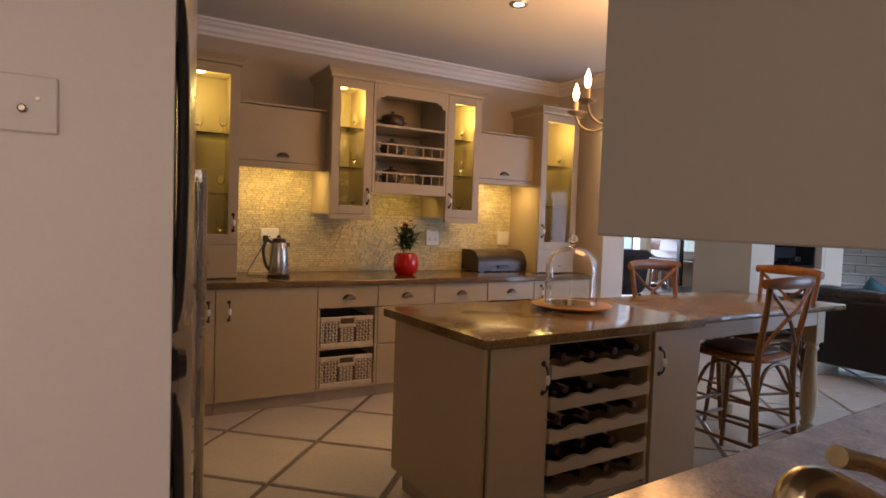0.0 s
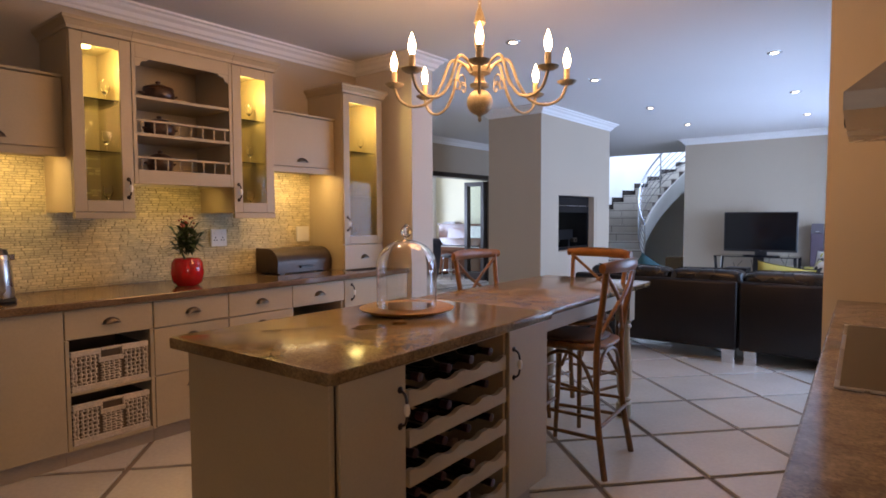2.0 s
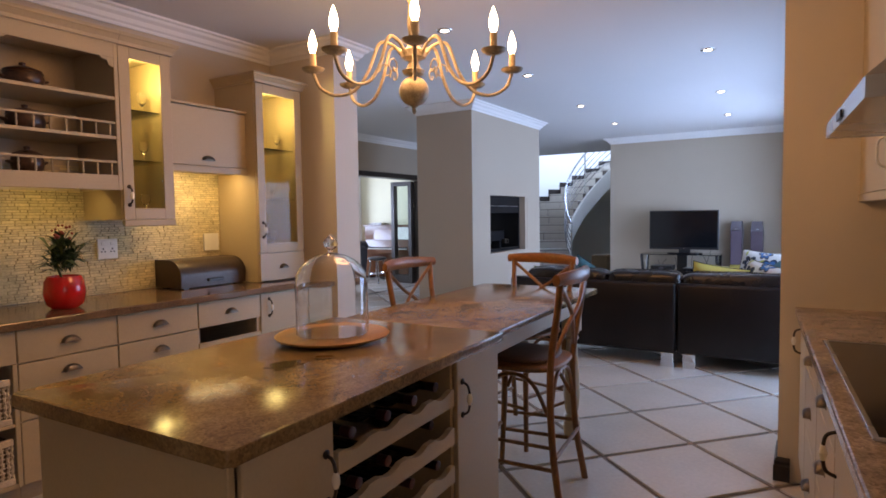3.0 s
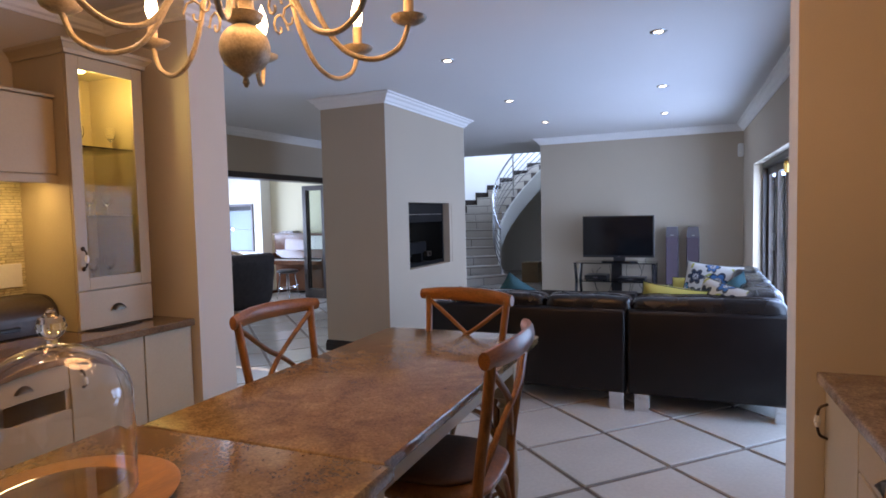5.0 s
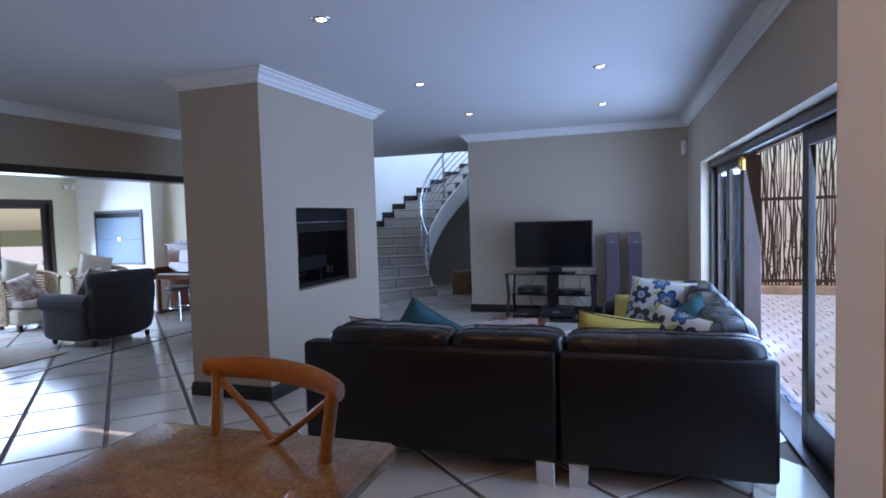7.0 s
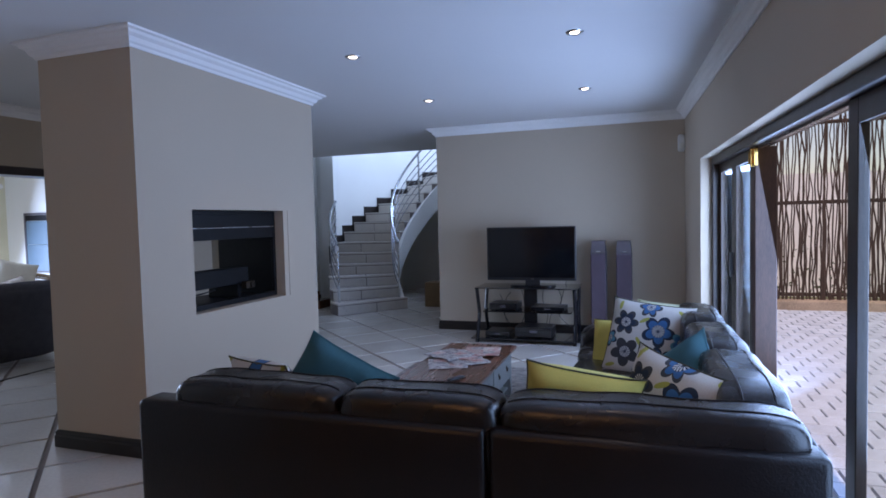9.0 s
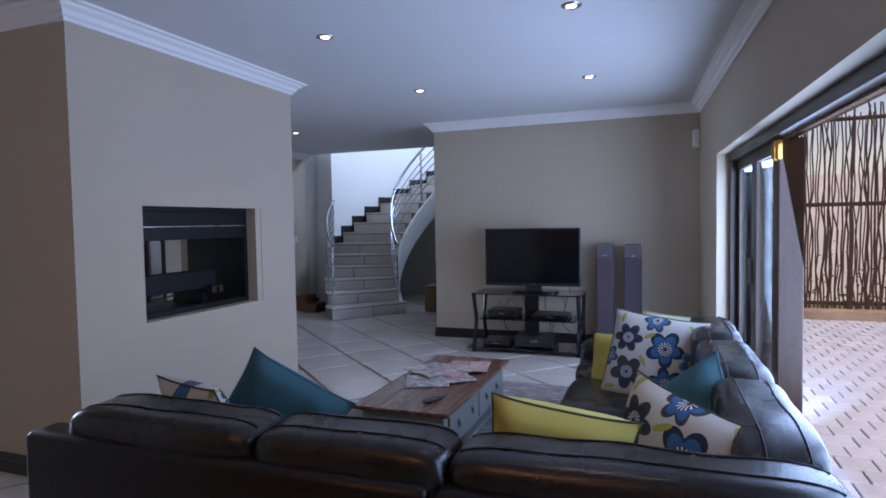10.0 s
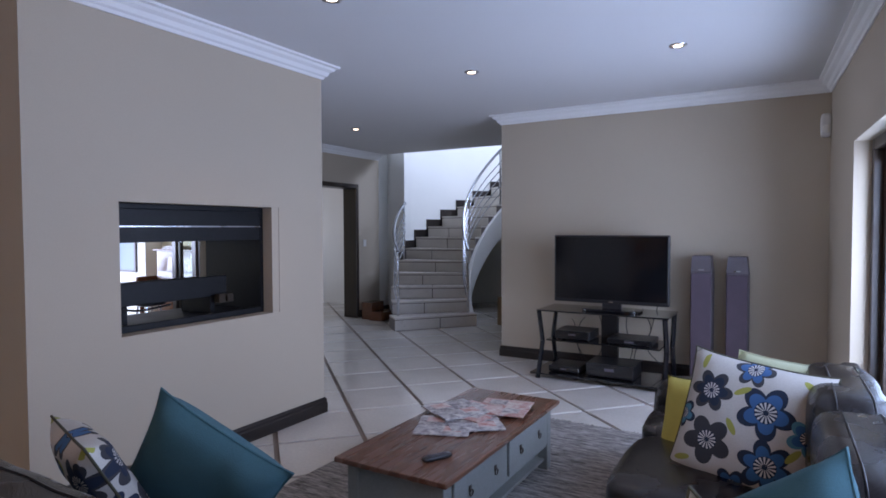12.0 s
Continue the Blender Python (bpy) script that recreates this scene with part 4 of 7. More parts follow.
def socket(x, z, w, kind):
    s = thing("wall_socket", "white plastic double wall socket on the stone splashback", "socket", (x, YK - 0.016, z), group="sockets over the worktop")
    part("plate", box(x - w / 2, YK - 0.026, z - 0.06, x + w / 2, YK - 0.012, z + 0.06, 0.004, 2), WHITEPLASTIC, s)
    if kind:
        for k in range(kind):
            xx = x + (k - (kind - 1) / 2) * 0.055
            part("rocker", box(xx - 0.012, YK - 0.030, z + 0.022, xx + 0.012, YK - 0.0262, z + 0.042, 0.002), WHITEPLASTIC, s)
            part("pin_hole", boxes([(xx - 0.014, YK - 0.0268, z - 0.020, xx - 0.006, YK - 0.0261, z - 0.012), (xx + 0.006, YK - 0.0268, z - 0.020, xx + 0.014, YK - 0.0261, z - 0.012), (xx - 0.004, YK - 0.0268, z - 0.004, xx + 0.004, YK - 0.0261, z + 0.006)]), BLACK, s)


socket(1.925, 1.14, 0.13, 1)
socket(3.285, 1.15, 0.12, 2)
socket(4.015, 1.16, 0.12, 0)

# kettle on its base
k = thing("electric_kettle", "brushed steel electric kettle with black lid and handle", "kettle", (1.90, 4.24, 0.878))
part("power_base", lathe([(0.074, 0.001), (0.077, 0.012), (0.070, 0.022), (0.055, 0.024)], (1.90, 4.24, 0.878), 28), BLACK, k, smooth=True)
part("body", lathe([(0.064, 0.026), (0.068, 0.04), (0.063, 0.14), (0.055, 0.215), (0.050, 0.235)], (1.90, 4.24, 0.878), 32), STEEL, k, smooth=True)
part("lid", lathe([(0.050, 0.236), (0.042, 0.262), (0.015, 0.270), (0.014, 0.282), (0.006, 0.288)], (1.90, 4.24, 0.878), 24), BLACK, k, smooth=True)
part("handle", tube(curve3([(1.85, 4.24, 1.115), (1.815, 4.235, 1.13), (1.795, 4.23, 1.06), (1.812, 4.235, 0.97), (1.838, 4.24, 0.93)], 5), 0.011, 8), BLACK, k, smooth=True)
part("spout", prism([(1.945, 4.215), (1.975, 4.24), (1.945, 4.265)], 1.085, 1.115), STEEL, k)
part("cord", tube(curve3([(1.83, 4.28, 0.884), (1.76, 4.34, 0.884), (1.74, 4.45, 0.886), (1.80, 4.56, 0.95), (1.89, 4.575, 1.10)], 5), 0.0035, 6), BLACK, k)
part("plug", box(1.872, 4.562, 1.098, 1.912, 4.592, 1.15, 0.008), BLACK, k)

# potted plant
p = thing("potted_plant", "red flowering plant in a glossy round red pot", "plant", (2.86, 4.24, 0.878))
part("pot", lathe([(0.060, 0.001), (0.084, 0.022), (0.096, 0.078), (0.090, 0.138), (0.076, 0.165), (0.070, 0.165), (0.067, 0.15)], (2.86, 4.24, 0.878), 32), RED, p, smooth=True)
part("soil", lathe([(0.070, 0.145), (0.05, 0.150), (0.01, 0.152)], (2.86, 4.24, 0.878), 20), SOIL, p)
rng = random.Random(8)
leaves, blooms = bmesh.new(), bmesh.new()
for i in range(130):
    a, up = rng.uniform(0, 6.283), rng.uniform(0.15, 1.35)
    L = rng.uniform(0.09, 0.19)
    base = Vector((2.86, 4.24, 1.03)) + Vector((rng.gauss(0, 0.022), rng.gauss(0, 0.022), rng.uniform(0.02, 0.17)))
    d = Vector((math.cos(a) * math.cos(up), math.sin(a) * math.cos(up), math.sin(up)))
    side = d.cross(Vector((0, 0, 1))).normalized() * rng.uniform(0.010, 0.018)
    droop = Vector((0, 0, -0.35 * L))
    pts = [base, base + d * L * 0.45 + side, base + d * L + droop, base + d * L * 0.45 - side, base + d * L * 0.5 + Vector((0, 0, -0.004))]
    v = [leaves.verts.new(q) for q in pts]
    leaves.faces.new((v[0], v[1], v[4]))
    leaves.faces.new((v[1], v[2], v[4]))
    leaves.faces.new((v[2], v[3], v[4]))
    leaves.faces.new((v[3], v[0], v[4]))
for i in range(16):
    c = Vector((2.86 + rng.gauss(0, 0.032), 4.24 + rng.gauss(0, 0.03), 1.24 + rng.uniform(-0.01, 0.06)))
    bmesh.ops.create_icosphere(blooms, subdivisions=1, radius=rng.uniform(0.006, 0.013), matrix=Matrix.Translation(c))
part("foliage", leaves, LEAF, p)
part("blooms", blooms, FLOWER, p, "small red blooms")
part("stem", tube(curve3([(2.86, 4.24, 1.01), (2.865, 4.318, 1.10), (2.858, 4.242, 1.2)], 4), 0.006, 6), LEAF, p)

# bread bin
b = thing("bread_bin", "dark brown roll-top metal bread bin", "bread bin", (3.84, 4.47, 0.878))
n = 14
prof = [(4.60, 0.885), (4.345, 0.885)] + [(4.47 - 0.13 * math.cos(math.radians(a)), 0.955 + 0.105 * math.sin(math.radians(a))) for a in range(0, 95, 8)] + [(4.60, 1.06)]
bm = bmesh.new()
ring = [[bm.verts.new((x, y, z)) for y, z in prof] for x in (3.60, 4.075)]
m = len(prof)
for i in range(m):
    bm.faces.new((ring[0][i], ring[0][(i + 1) % m], ring[1][(i + 1) % m], ring[1][i]))
part("roll_lid", bm, BREADBOX, b, smooth=True)
for x in (3.588, 4.076):
    bm = bmesh.new()
    vs = [[bm.verts.new((xx, y + (0.004 if y > 4.47 else -0.004), z + 0.003)) for y, z in prof] for xx in (x, x + 0.011)]
    bm.faces.new(vs[0])
    bm.faces.new(vs[1][::-1])
    for i in range(m):
        bm.faces.new((vs[0][i], vs[0][(i + 1) % m], vs[1][(i + 1) % m], vs[1][i]))
    part("end_cheek", bm, BREADBOX, b)
part("handle", box(3.78, 4.322, 0.915, 3.90, 4.345, 0.935, 0.006, 2), BLACK, b)
part("foot", boxes([(3.62, 4.36, 0.878, 3.66, 4.40, 0.886), (4.02, 4.36, 0.878, 4.06, 4.40, 0.886), (3.62, 4.54, 0.878, 3.66, 4.58, 0.886), (4.02, 4.54, 0.878, 4.06, 4.58, 0.886)]), BLACK, b)
single("power_cable", tube(curve3([(4.09, 4.45, 0.883), (4.16, 4.17, 0.882), (4.30, 4.14, 0.882), (4.42, 4.17, 0.882)], 5), 0.004, 6), BLACK, "thin black cord lying on the worktop", "cord")

# the whole kitchen wall in its place
KITCHEN = Matrix.Translation((-0.135, -0.127, -0.0528)) @ Matrix.Scale(1.06, 4)
for ob in set(scene.objects) - BEFORE_KITCHEN:
    if ob.parent is None:
        ob.matrix_basis = KITCHEN @ ob.matrix_basis

# ---- island ----
IX0, IX1, IY0, IY1, IZ = 2.136, 3.47, 2.012, 2.87, 0.845
isl = i = thing("kitchen_island", "cream kitchen island cabinet with open wine racks", "island", (2.8, 2.4, 0))
xa, xb, yf, yb = 2.165, 3.465, 2.05, 2.79
part("end_panel", box(xa, yf, 0.10, xa + 0.02, yb, IZ, 0.003), CREAM, i)
part("end_panel", box(xb - 0.02, yf, 0.10, xb, yb, IZ, 0.003), CREAM, i)
part("back_panel", box(xa + 0.02, yb - 0.02, 0.10, xb - 0.02, yb, IZ, 0.002), CREAM, i)
part("floor_board", box(xa + 0.02, yf + 0.02, 0.10, xb - 0.02, yb - 0.02, 0.12), CREAM, i)
part("plinth", boxes([(xa + 0.04, yf + 0.05, 0, xb - 0.04, yf + 0.07, 0.10), (xa + 0.04, yf + 0.07, 0, xa + 0.06, yb - 0.05, 0.10), (xb - 0.06, yf + 0.07, 0, xb - 0.04, yb - 0.05, 0.10)]), PLINTH, i)
part("divider", box(2.475, yf, 0.12, 2.493, yb - 0.02, IZ), CREAM, i)
part("divider", box(3.105, yf, 0.12, 3.123, yb - 0.02, IZ), CREAM, i)
part("rack_back", box(2.493, yf + 0.36, 0.12, 3.105, yf + 0.372, IZ), CREAMIN, i)
part("rack_head", box(2.493, yf, IZ - 0.016, 3.105, yf + 0.36, IZ), CREAM, i)
d = part("door", box(xa + 0.022, yf - 0.018, 0.105, 2.473, yf - 0.0005, IZ - 0.004, 0.003), CREAM, i)
bow_handle(2.445, yf - 0.018, 0.70, d, 0.12)
d = part("door", box(3.125, yf - 0.018, 0.105, xb - 0.002, yf - 0.0005, IZ - 0.004, 0.003), CREAM, i)
bow_handle(3.16, yf - 0.018, 0.70, d, 0.12)
RACK = [0.715, 0.58, 0.445, 0.31, 0.175]


def scalloped(z, y0, y1):
    """A rail with four shallow bottle rests cut in its top edge."""
    bm = bmesh.new()
    top = []
    for k in range(49):
        u = k / 48
        c = abs(((u * 4) % 1) - 0.5)
        top.append((2.494 + 0.610 * u, z + 0.030 - 0.014 * max(0.0, 1 - (c / 0.34) ** 2)))
    pts = [(2.494, z - 0.028), (3.104, z - 0.028)] + top[::-1]
    vs = [[bm.verts.new((a, yy, b)) for a, b in pts] for yy in (y0, y1)]
    bm.faces.new(vs[0])
    bm.faces.new(vs[1][::-1])
    m = len(pts)
    for q in range(m):
        bm.faces.new((vs[0][q], vs[1][q], vs[1][(q + 1) % m], vs[0][(q + 1) % m]))
    return bm


for z in RACK:
    part("rack_rail", scalloped(z, yf - 0.016, yf + 0.004), CREAM, i)
    part("rack_rail", scalloped(z, yf + 0.23, yf + 0.25), CREAM, i)
bottle0 = thing("wine_bottle", "dark glass wine bottle lying in the rack", "bottle", group="wine bottles in the island rack")
part("glass", lathe([(0.030, 0.30), (0.037, 0.295), (0.037, 0.11), (0.030, 0.085), (0.0155, 0.065), (0.0145, 0.035)], (0, 0, 0), 16, axis="y"), BOTTLE, bottle0, smooth=True)
part("capsule", lathe([(0.0150, 0.034), (0.0160, 0.006), (0.0165, 0.0), (0.012, -0.001)], (0, 0, 0), 14, axis="y"), CAPSULE, bottle0, "foil capsule", smooth=True)
BASE[bottle0.name] = Matrix()
bottle0.matrix_basis = pose(2.494 + 0.610 * 0.125, yf + 0.0, RACK[0] + 0.055)
rng = random.Random(3)
for r_, z in enumerate(RACK):
    for c in range(4):
        if (r_, c) == (0, 0) or (r_, c) in ((1, 2), (3, 3)):
            continue
        copy_thing(bottle0, pose(2.494 + 0.610 * (c + 0.5) / 4, yf + rng.uniform(-0.02, 0.03), z + 0.055, 0, 0, rng.uniform(-2, 2)))


def slab(x0, y0, x1, y1, z0, z1, r, corners):
    """A stone top with the named corners rounded in plan."""
    plan = []
    for cx, cy, a0, key in ((x0, y0, 180, "a"), (x1, y0, 270, "b"), (x1, y1, 0, "c"), (x0, y1, 90, "d")):
        if key in corners:
            ox, oy = (cx + r if cx == x0 else cx - r), (cy + r if cy == y0 else cy - r)
            plan += [(ox + r * math.cos(radians(a0 + q * 15)), oy + r * math.sin(radians(a0 + q * 15))) for q in range(7)]
        else:
            plan.append((cx, cy))
    bm = prism(plan, z0, z1)
    edges = [e for e in bm.edges if abs(e.verts[0].co.z - e.verts[1].co.z) < 1e-6]
    bmesh.ops.bevel(bm, geom=edges, offset=0.008, segments=3, profile=0.5, affect="EDGES")
    return bm


TX1, TY0, TY1 = 4.95, 2.035, 2.81
it = t = thing("island_top", "polished golden-brown granite island top", "worktop", (2.8, 2.4, IZ))
part("slab", slab(IX0, IY0, IX1, IY1, IZ, 0.883, 0.014, "ad"), GRANITE2, t, smooth=True)
tb = t = thing("breakfast_table", "granite breakfast table joined to the island, turned cream legs", "table", (3.95, 2.4, 0))
part("slab", slab(IX1 + 0.001, TY0, TX1, TY1, IZ + 0.008, 0.883, 0.02, "bc"), GRANITE2, t, smooth=True)
part("apron", boxes([(3.50, 2.10, 0.755, 4.82, 2.125, 0.852), (3.50, 2.72, 0.755, 4.82, 2.745, 0.852), (4.795, 2.125, 0.755, 4.82, 2.72, 0.852)], 0.003), CREAM, t)
LEG = [(0.045, 0.0), (0.05, 0.03), (0.05, 0.09), (0.036, 0.105), (0.046, 0.12), (0.034, 0.14), (0.042, 0.17), (0.050, 0.26), (0.046, 0.38), (0.036, 0.50), (0.031, 0.58), (0.044, 0.60), (0.036, 0.62), (0.046, 0.64)]
for yy in (2.145, 2.70):
    bm = lathe(LEG, (4.77, yy, 0), 24)
    box(4.722, yy - 0.048, 0.64, 4.818, yy + 0.048, 0.853, 0.004, bm=bm)
    part("leg", bm, CREAM, t, "turned cream leg", smooth=True)

cd = c = thing("cake_dome", "clear glass cloche on a round wooden board", "cake dome", (3.07, 2.54, 0.883))
part("board", lathe([(0.18, 0.004), (0.21, 0.014), (0.215, 0.022), (0.207, 0.026), (0.02, 0.026)], (3.07, 2.54, 0.883), 48), BOARD, c, smooth=True)
dome = [(0.136, 0.028), (0.136, 0.215)] + [(0.136 * math.cos(radians(a)), 0.215 + 0.115 * math.sin(radians(a))) for a in range(10, 86, 10)]
inner = [(r_ - 0.0035 if r_ > 0.02 else r_, z - 0.003) for r_, z in dome]
inner[0] = (0.1325, 0.0282)
part("dome", lathe(dome + [(0.008, 0.333), (0.002, 0.333), (0.002, 0.327)] + inner[::-1], (3.07, 2.54, 0.883), 40), GLASS, c, "clear glass dome", smooth=True)
part("knob", lathe([(0.008, 0.331), (0.010, 0.341), (0.020, 0.349), (0.027, 0.365), (0.022, 0.383), (0.010, 0.391), (0.009, 0.397), (0.004, 0.402)], (3.07, 2.54, 0.883), 24), GLASS, c, "glass knob", smooth=True)
WET = material("spilt_water", (0.055, 0.036, 0.016), 0.05, var=0.2, bump=0.0)
for x, y, r_, sx in ((2.70, 2.42, 0.060, 1.35), (2.83, 2.37, 0.038, 1.2)):
    rng = random.Random(int(x * 100))
    edge = [(x + r_ * sx * q * math.cos(a), y + r_ * q * math.sin(a)) for a, q in ((2 * math.pi * k / 20, rng.uniform(0.45, 1.0)) for k in range(20))]
    single("water_spill", prism(edge, 0.8832, 0.8842), WET, "small wet patch drying on the granite top", "spill", group="spills on the island")


# the island stands a little askew to the wall
ASKEW = Matrix.Translation((2.01, 1.93, 0)) @ pose(0, 0, 0, 0, 0, 1.9) @ Matrix.Diagonal((1.016, 1, 1, 1)) @ Matrix.Translation((-2.136, -2.012, 0))
for ob in [isl, it, tb, cd] + [o for o in scene.objects if o.name.split(".")[0] in ("wine_bottle", "water_spill")]:
    ob.matrix_basis = ASKEW @ ob.matrix_basis

# ---- cross-back counter stools ----
def stool():
    s = thing("counter_stool", "honey-stained wooden cross-back counter stool", "stool", group="stools at the breakfast table")
    H, sw = 0.645, 0.21
    # back posts run to the floor
    for sx in (-1, 1):
        part("back_post", tube(curve3([(sx * 0.225, -0.245, 0), (sx * 0.205, -0.20, 0.30), (sx * 0.200, -0.19, 0.64), (sx * 0.215, -0.225, 0.90), (sx * 0.228, -0.245, 1.055)], 5), 0.0165, 10), OAK, s, smooth=True)
        part("front_leg", tube(curve3([(sx * 0.205, 0.20, 0), (sx * 0.185, 0.175, 0.35), (sx * 0.175, 0.165, 0.62)], 5), [0.013 + 0.006 * k / 10 for k in range(11)], 10), OAK, s, smooth=True)
        part("side_rung", tube([(sx * 0.213, -0.215, 0.20), (sx * 0.197, 0.19, 0.20)], 0.010, 8), OAK, s, smooth=True)
        part("side_rung", tube([(sx * 0.209, -0.205, 0.30), (sx * 0.193, 0.185, 0.30)], 0.009, 8), OAK, s, smooth=True)
        # bentwood bow under the seat
        part("seat_bow", tube(curve3([(sx * 0.198, -0.18, 0.44), (sx * 0.18, -0.10, 0.575), (sx * 0.165, 0.0, 0.61), (sx * 0.175, 0.09, 0.575), (sx * 0.185, 0.155, 0.44)], 5), 0.010, 8), OAK, s, smooth=True)
    part("front_rung", tube([(-0.197, 0.192, 0.24), (0.197, 0.192, 0.24)], 0.011, 8), OAK, s, smooth=True)
    part("back_rung", tube([(-0.213, -0.215, 0.26), (0.213, -0.215, 0.26)], 0.010, 8), OAK, s, smooth=True)
    part("back_bow", tube(curve3([(-0.198, -0.19, 0.44), (-0.12, -0.188, 0.58), (0, -0.186, 0.615), (0.12, -0.188, 0.58), (0.198, -0.19, 0.44)], 5), 0.010, 8), OAK, s, smooth=True)
    part("seat", soft(-0.225, -0.215, 0.625, 0.225, 0.225, 0.668, 3.4, 9), OAK, s, smooth=True)
    part("seat_pad", soft(-0.185, -0.17, 0.655, 0.185, 0.19, 0.690, 3.2, 8), SEATPAD, s, "dark brown seat pad", smooth=True)
    # crossed back slats and the bowed top rail
    part("cross_slat", tube(curve3([(-0.196, -0.195, 0.70), (-0.06, -0.235, 0.84), (0.06, -0.255, 0.92), (0.215, -0.245, 1.03)], 6), 0.0105, 8), OAK, s, smooth=True)
    part("cross_slat", tube(curve3([(0.196, -0.195, 0.70), (0.06, -0.225, 0.84), (-0.06, -0.243, 0.92), (-0.215, -0.240, 1.03)], 6), 0.0105, 8), OAK, s, smooth=True)
    bm = bmesh.new()
    rows = []
    for k in range(25):
        u = 2 * k / 24 - 1
        x, y = 0.262 * u, -0.290 + 0.055 * u * u
        hh = 0.034 * (1 - 0.25 * abs(u) ** 3)
        ring = []
        for q in range(10):
            a = 2 * math.pi * q / 10
            ring.append(bm.verts.new((x, y + 0.017 * math.cos(a), 1.062 + 0.006 * (1 - u * u) + hh * math.sin(a))))
        rows.append(ring)
    for a, b in zip(rows, rows[1:]):
        for q in range(10):
            bm.faces.new((a[q], a[(q + 1) % 10], b[(q + 1) % 10], b[q]))
    bm.faces.new(rows[0][::-1])
    bm.faces.new(rows[-1])
    part("top_rail", bm, OAKRAIL, s, "bowed top rail", smooth=True)
    return s


s0 = stool()
s0.matrix_basis = pose(3.90, 2.12, 0, 0, 0, 5)
copy_thing(s0, pose(4.55, 2.44, 0, 0, 0, 76))
copy_thing(s0, pose(4.15, 2.72, 0, 0, 0, 181))

# ---- chandelier ----
c = thing("chandelier", "eight-armed cream gilt candle chandelier, lit", "chandelier", (3.62, 2.58, 1.80))
X, Y = 3.62, 2.58
part("column", lathe([(0.004, 1.800), (0.010, 1.812), (0.006, 1.825), (0.016, 1.835)], (X, Y, 0), 16), CHAND, c, smooth=True)
part("ball", lathe([(0.014, 1.832)] + [(0.066 * math.cos(radians(a)), 1.900 + 0.066 * math.sin(radians(a))) for a in range(-75, 76, 10)] + [(0.02, 1.966)], (X, Y, 0), 32), CHAND, c, smooth=True)
part("stem", lathe([(0.02, 1.966), (0.045, 1.975), (0.052, 1.990), (0.03, 2.000), (0.022, 2.030), (0.055, 2.045), (0.055, 2.075), (0.03, 2.090), (0.018, 2.120), (0.026, 2.200), (0.018, 2.280), (0.030, 2.300), (0.022, 2.340), (0.010, 2.370), (0.004, 2.390)], (X, Y, 0), 24), CHAND, c, smooth=True)
for k in range(16):
    zz = 2.397 + k * 0.0185
    ring = [(X + (0.008 * math.cos(a) if k % 2 else 0), Y + (0 if k % 2 else 0.008 * math.cos(a)), zz + 0.013 * math.sin(a)) for a in np.linspace(0, 6.283, 11)]
    part("chain_link", tube(ring, 0.0022, 5), CHAND, c)
part("ceiling_rose", lathe([(0.006, 2.68), (0.045, 2.69), (0.055, 2.709), (0.02, 2.7095)], (X, Y, 0), 24), CHAND, c, smooth=True)
for k in range(8):
    a = radians(35 + 45 * k)
    ca, sa_ = math.cos(a), math.sin(a)

    def at(r_, z):
        return (X + r_ * ca, Y + r_ * sa_, z)
    arm = part("arm", tube(curve3([at(0.05, 2.055), at(0.09, 2.100), at(0.15, 2.105), at(0.20, 1.985), at(0.26, 1.905), at(0.34, 1.882), at(0.41, 1.915), at(0.44, 1.980)], 6), 0.0075, 8), CHAND, c, smooth=True)
    part("scroll", tube([at(0.12 + (0.045 - 0.0045 * q) * math.cos(q * 0.75) * 0.7, 1.985 + (0.045 - 0.0045 * q) * math.sin(q * 0.75)) for q in range(10)], 0.0035, 6), CHAND, arm)
    part("drip_pan", lathe([(0.008, 1.978), (0.03, 1.982), (0.046, 1.992), (0.050, 2.000), (0.02, 1.994), (0.012, 1.996)], (X + 0.44 * ca, Y + 0.44 * sa_, 0), 20), CHAND, arm, smooth=True)
    part("candle", lathe([(0.0145, 1.996), (0.0145, 2.060), (0.012, 2.064)], (X + 0.44 * ca, Y + 0.44 * sa_, 0), 14), CANDLE, arm, "cream candle tube", smooth=True)
    part("bulb", lathe([(0.009, 2.065), (0.016, 2.085), (0.0185, 2.105), (0.013, 2.132), (0.006, 2.153), (0.001, 2.166)], (X + 0.44 * ca, Y + 0.44 * sa_, 0), 14), BULB, arm, "lit candle bulb", smooth=True)

c.matrix_basis = Matrix.Translation((-0.161, -0.133, 0)) @ c.matrix_basis

# ---- refrigerator and its side panel ----
BEFORE_FRIDGE = set(scene.objects)
single("refrigerator_surround", box(0.30, 1.30, 0, 1.028, 1.322, CEILZ - 0.11, 0.002), PANELW, "tall off-white board enclosing the refrigerator", "surround")
pl = thing("blank_plate", "off-white blanking plate with a bare screw", "plate", (0.86, 1.29, 1.46))
part("plate", box(0.74, 1.292, 1.43, 0.874, 1.2995, 1.51, 0.002), PANELW, pl)
part("screw", lathe([(0.004, -0.012), (0.006, -0.008), (0.003, 0)], (0.832, 1.292, 1.462), 10, axis="y"), PEWTER, pl)
part("screw", lathe([(0.003, -0.003), (0.003, 0)], (0.85, 1.292, 1.478), 8, axis="y"), PEWTER, pl)
f = thing("refrigerator", "steel side-by-side refrigerator with black bow handles", "refrigerator", (0.7, 1.80, 0))
part("body", box(0.30, 1.335, 0.02, 1.000, 2.20, 1.74, 0.006), GREYSPK, f)
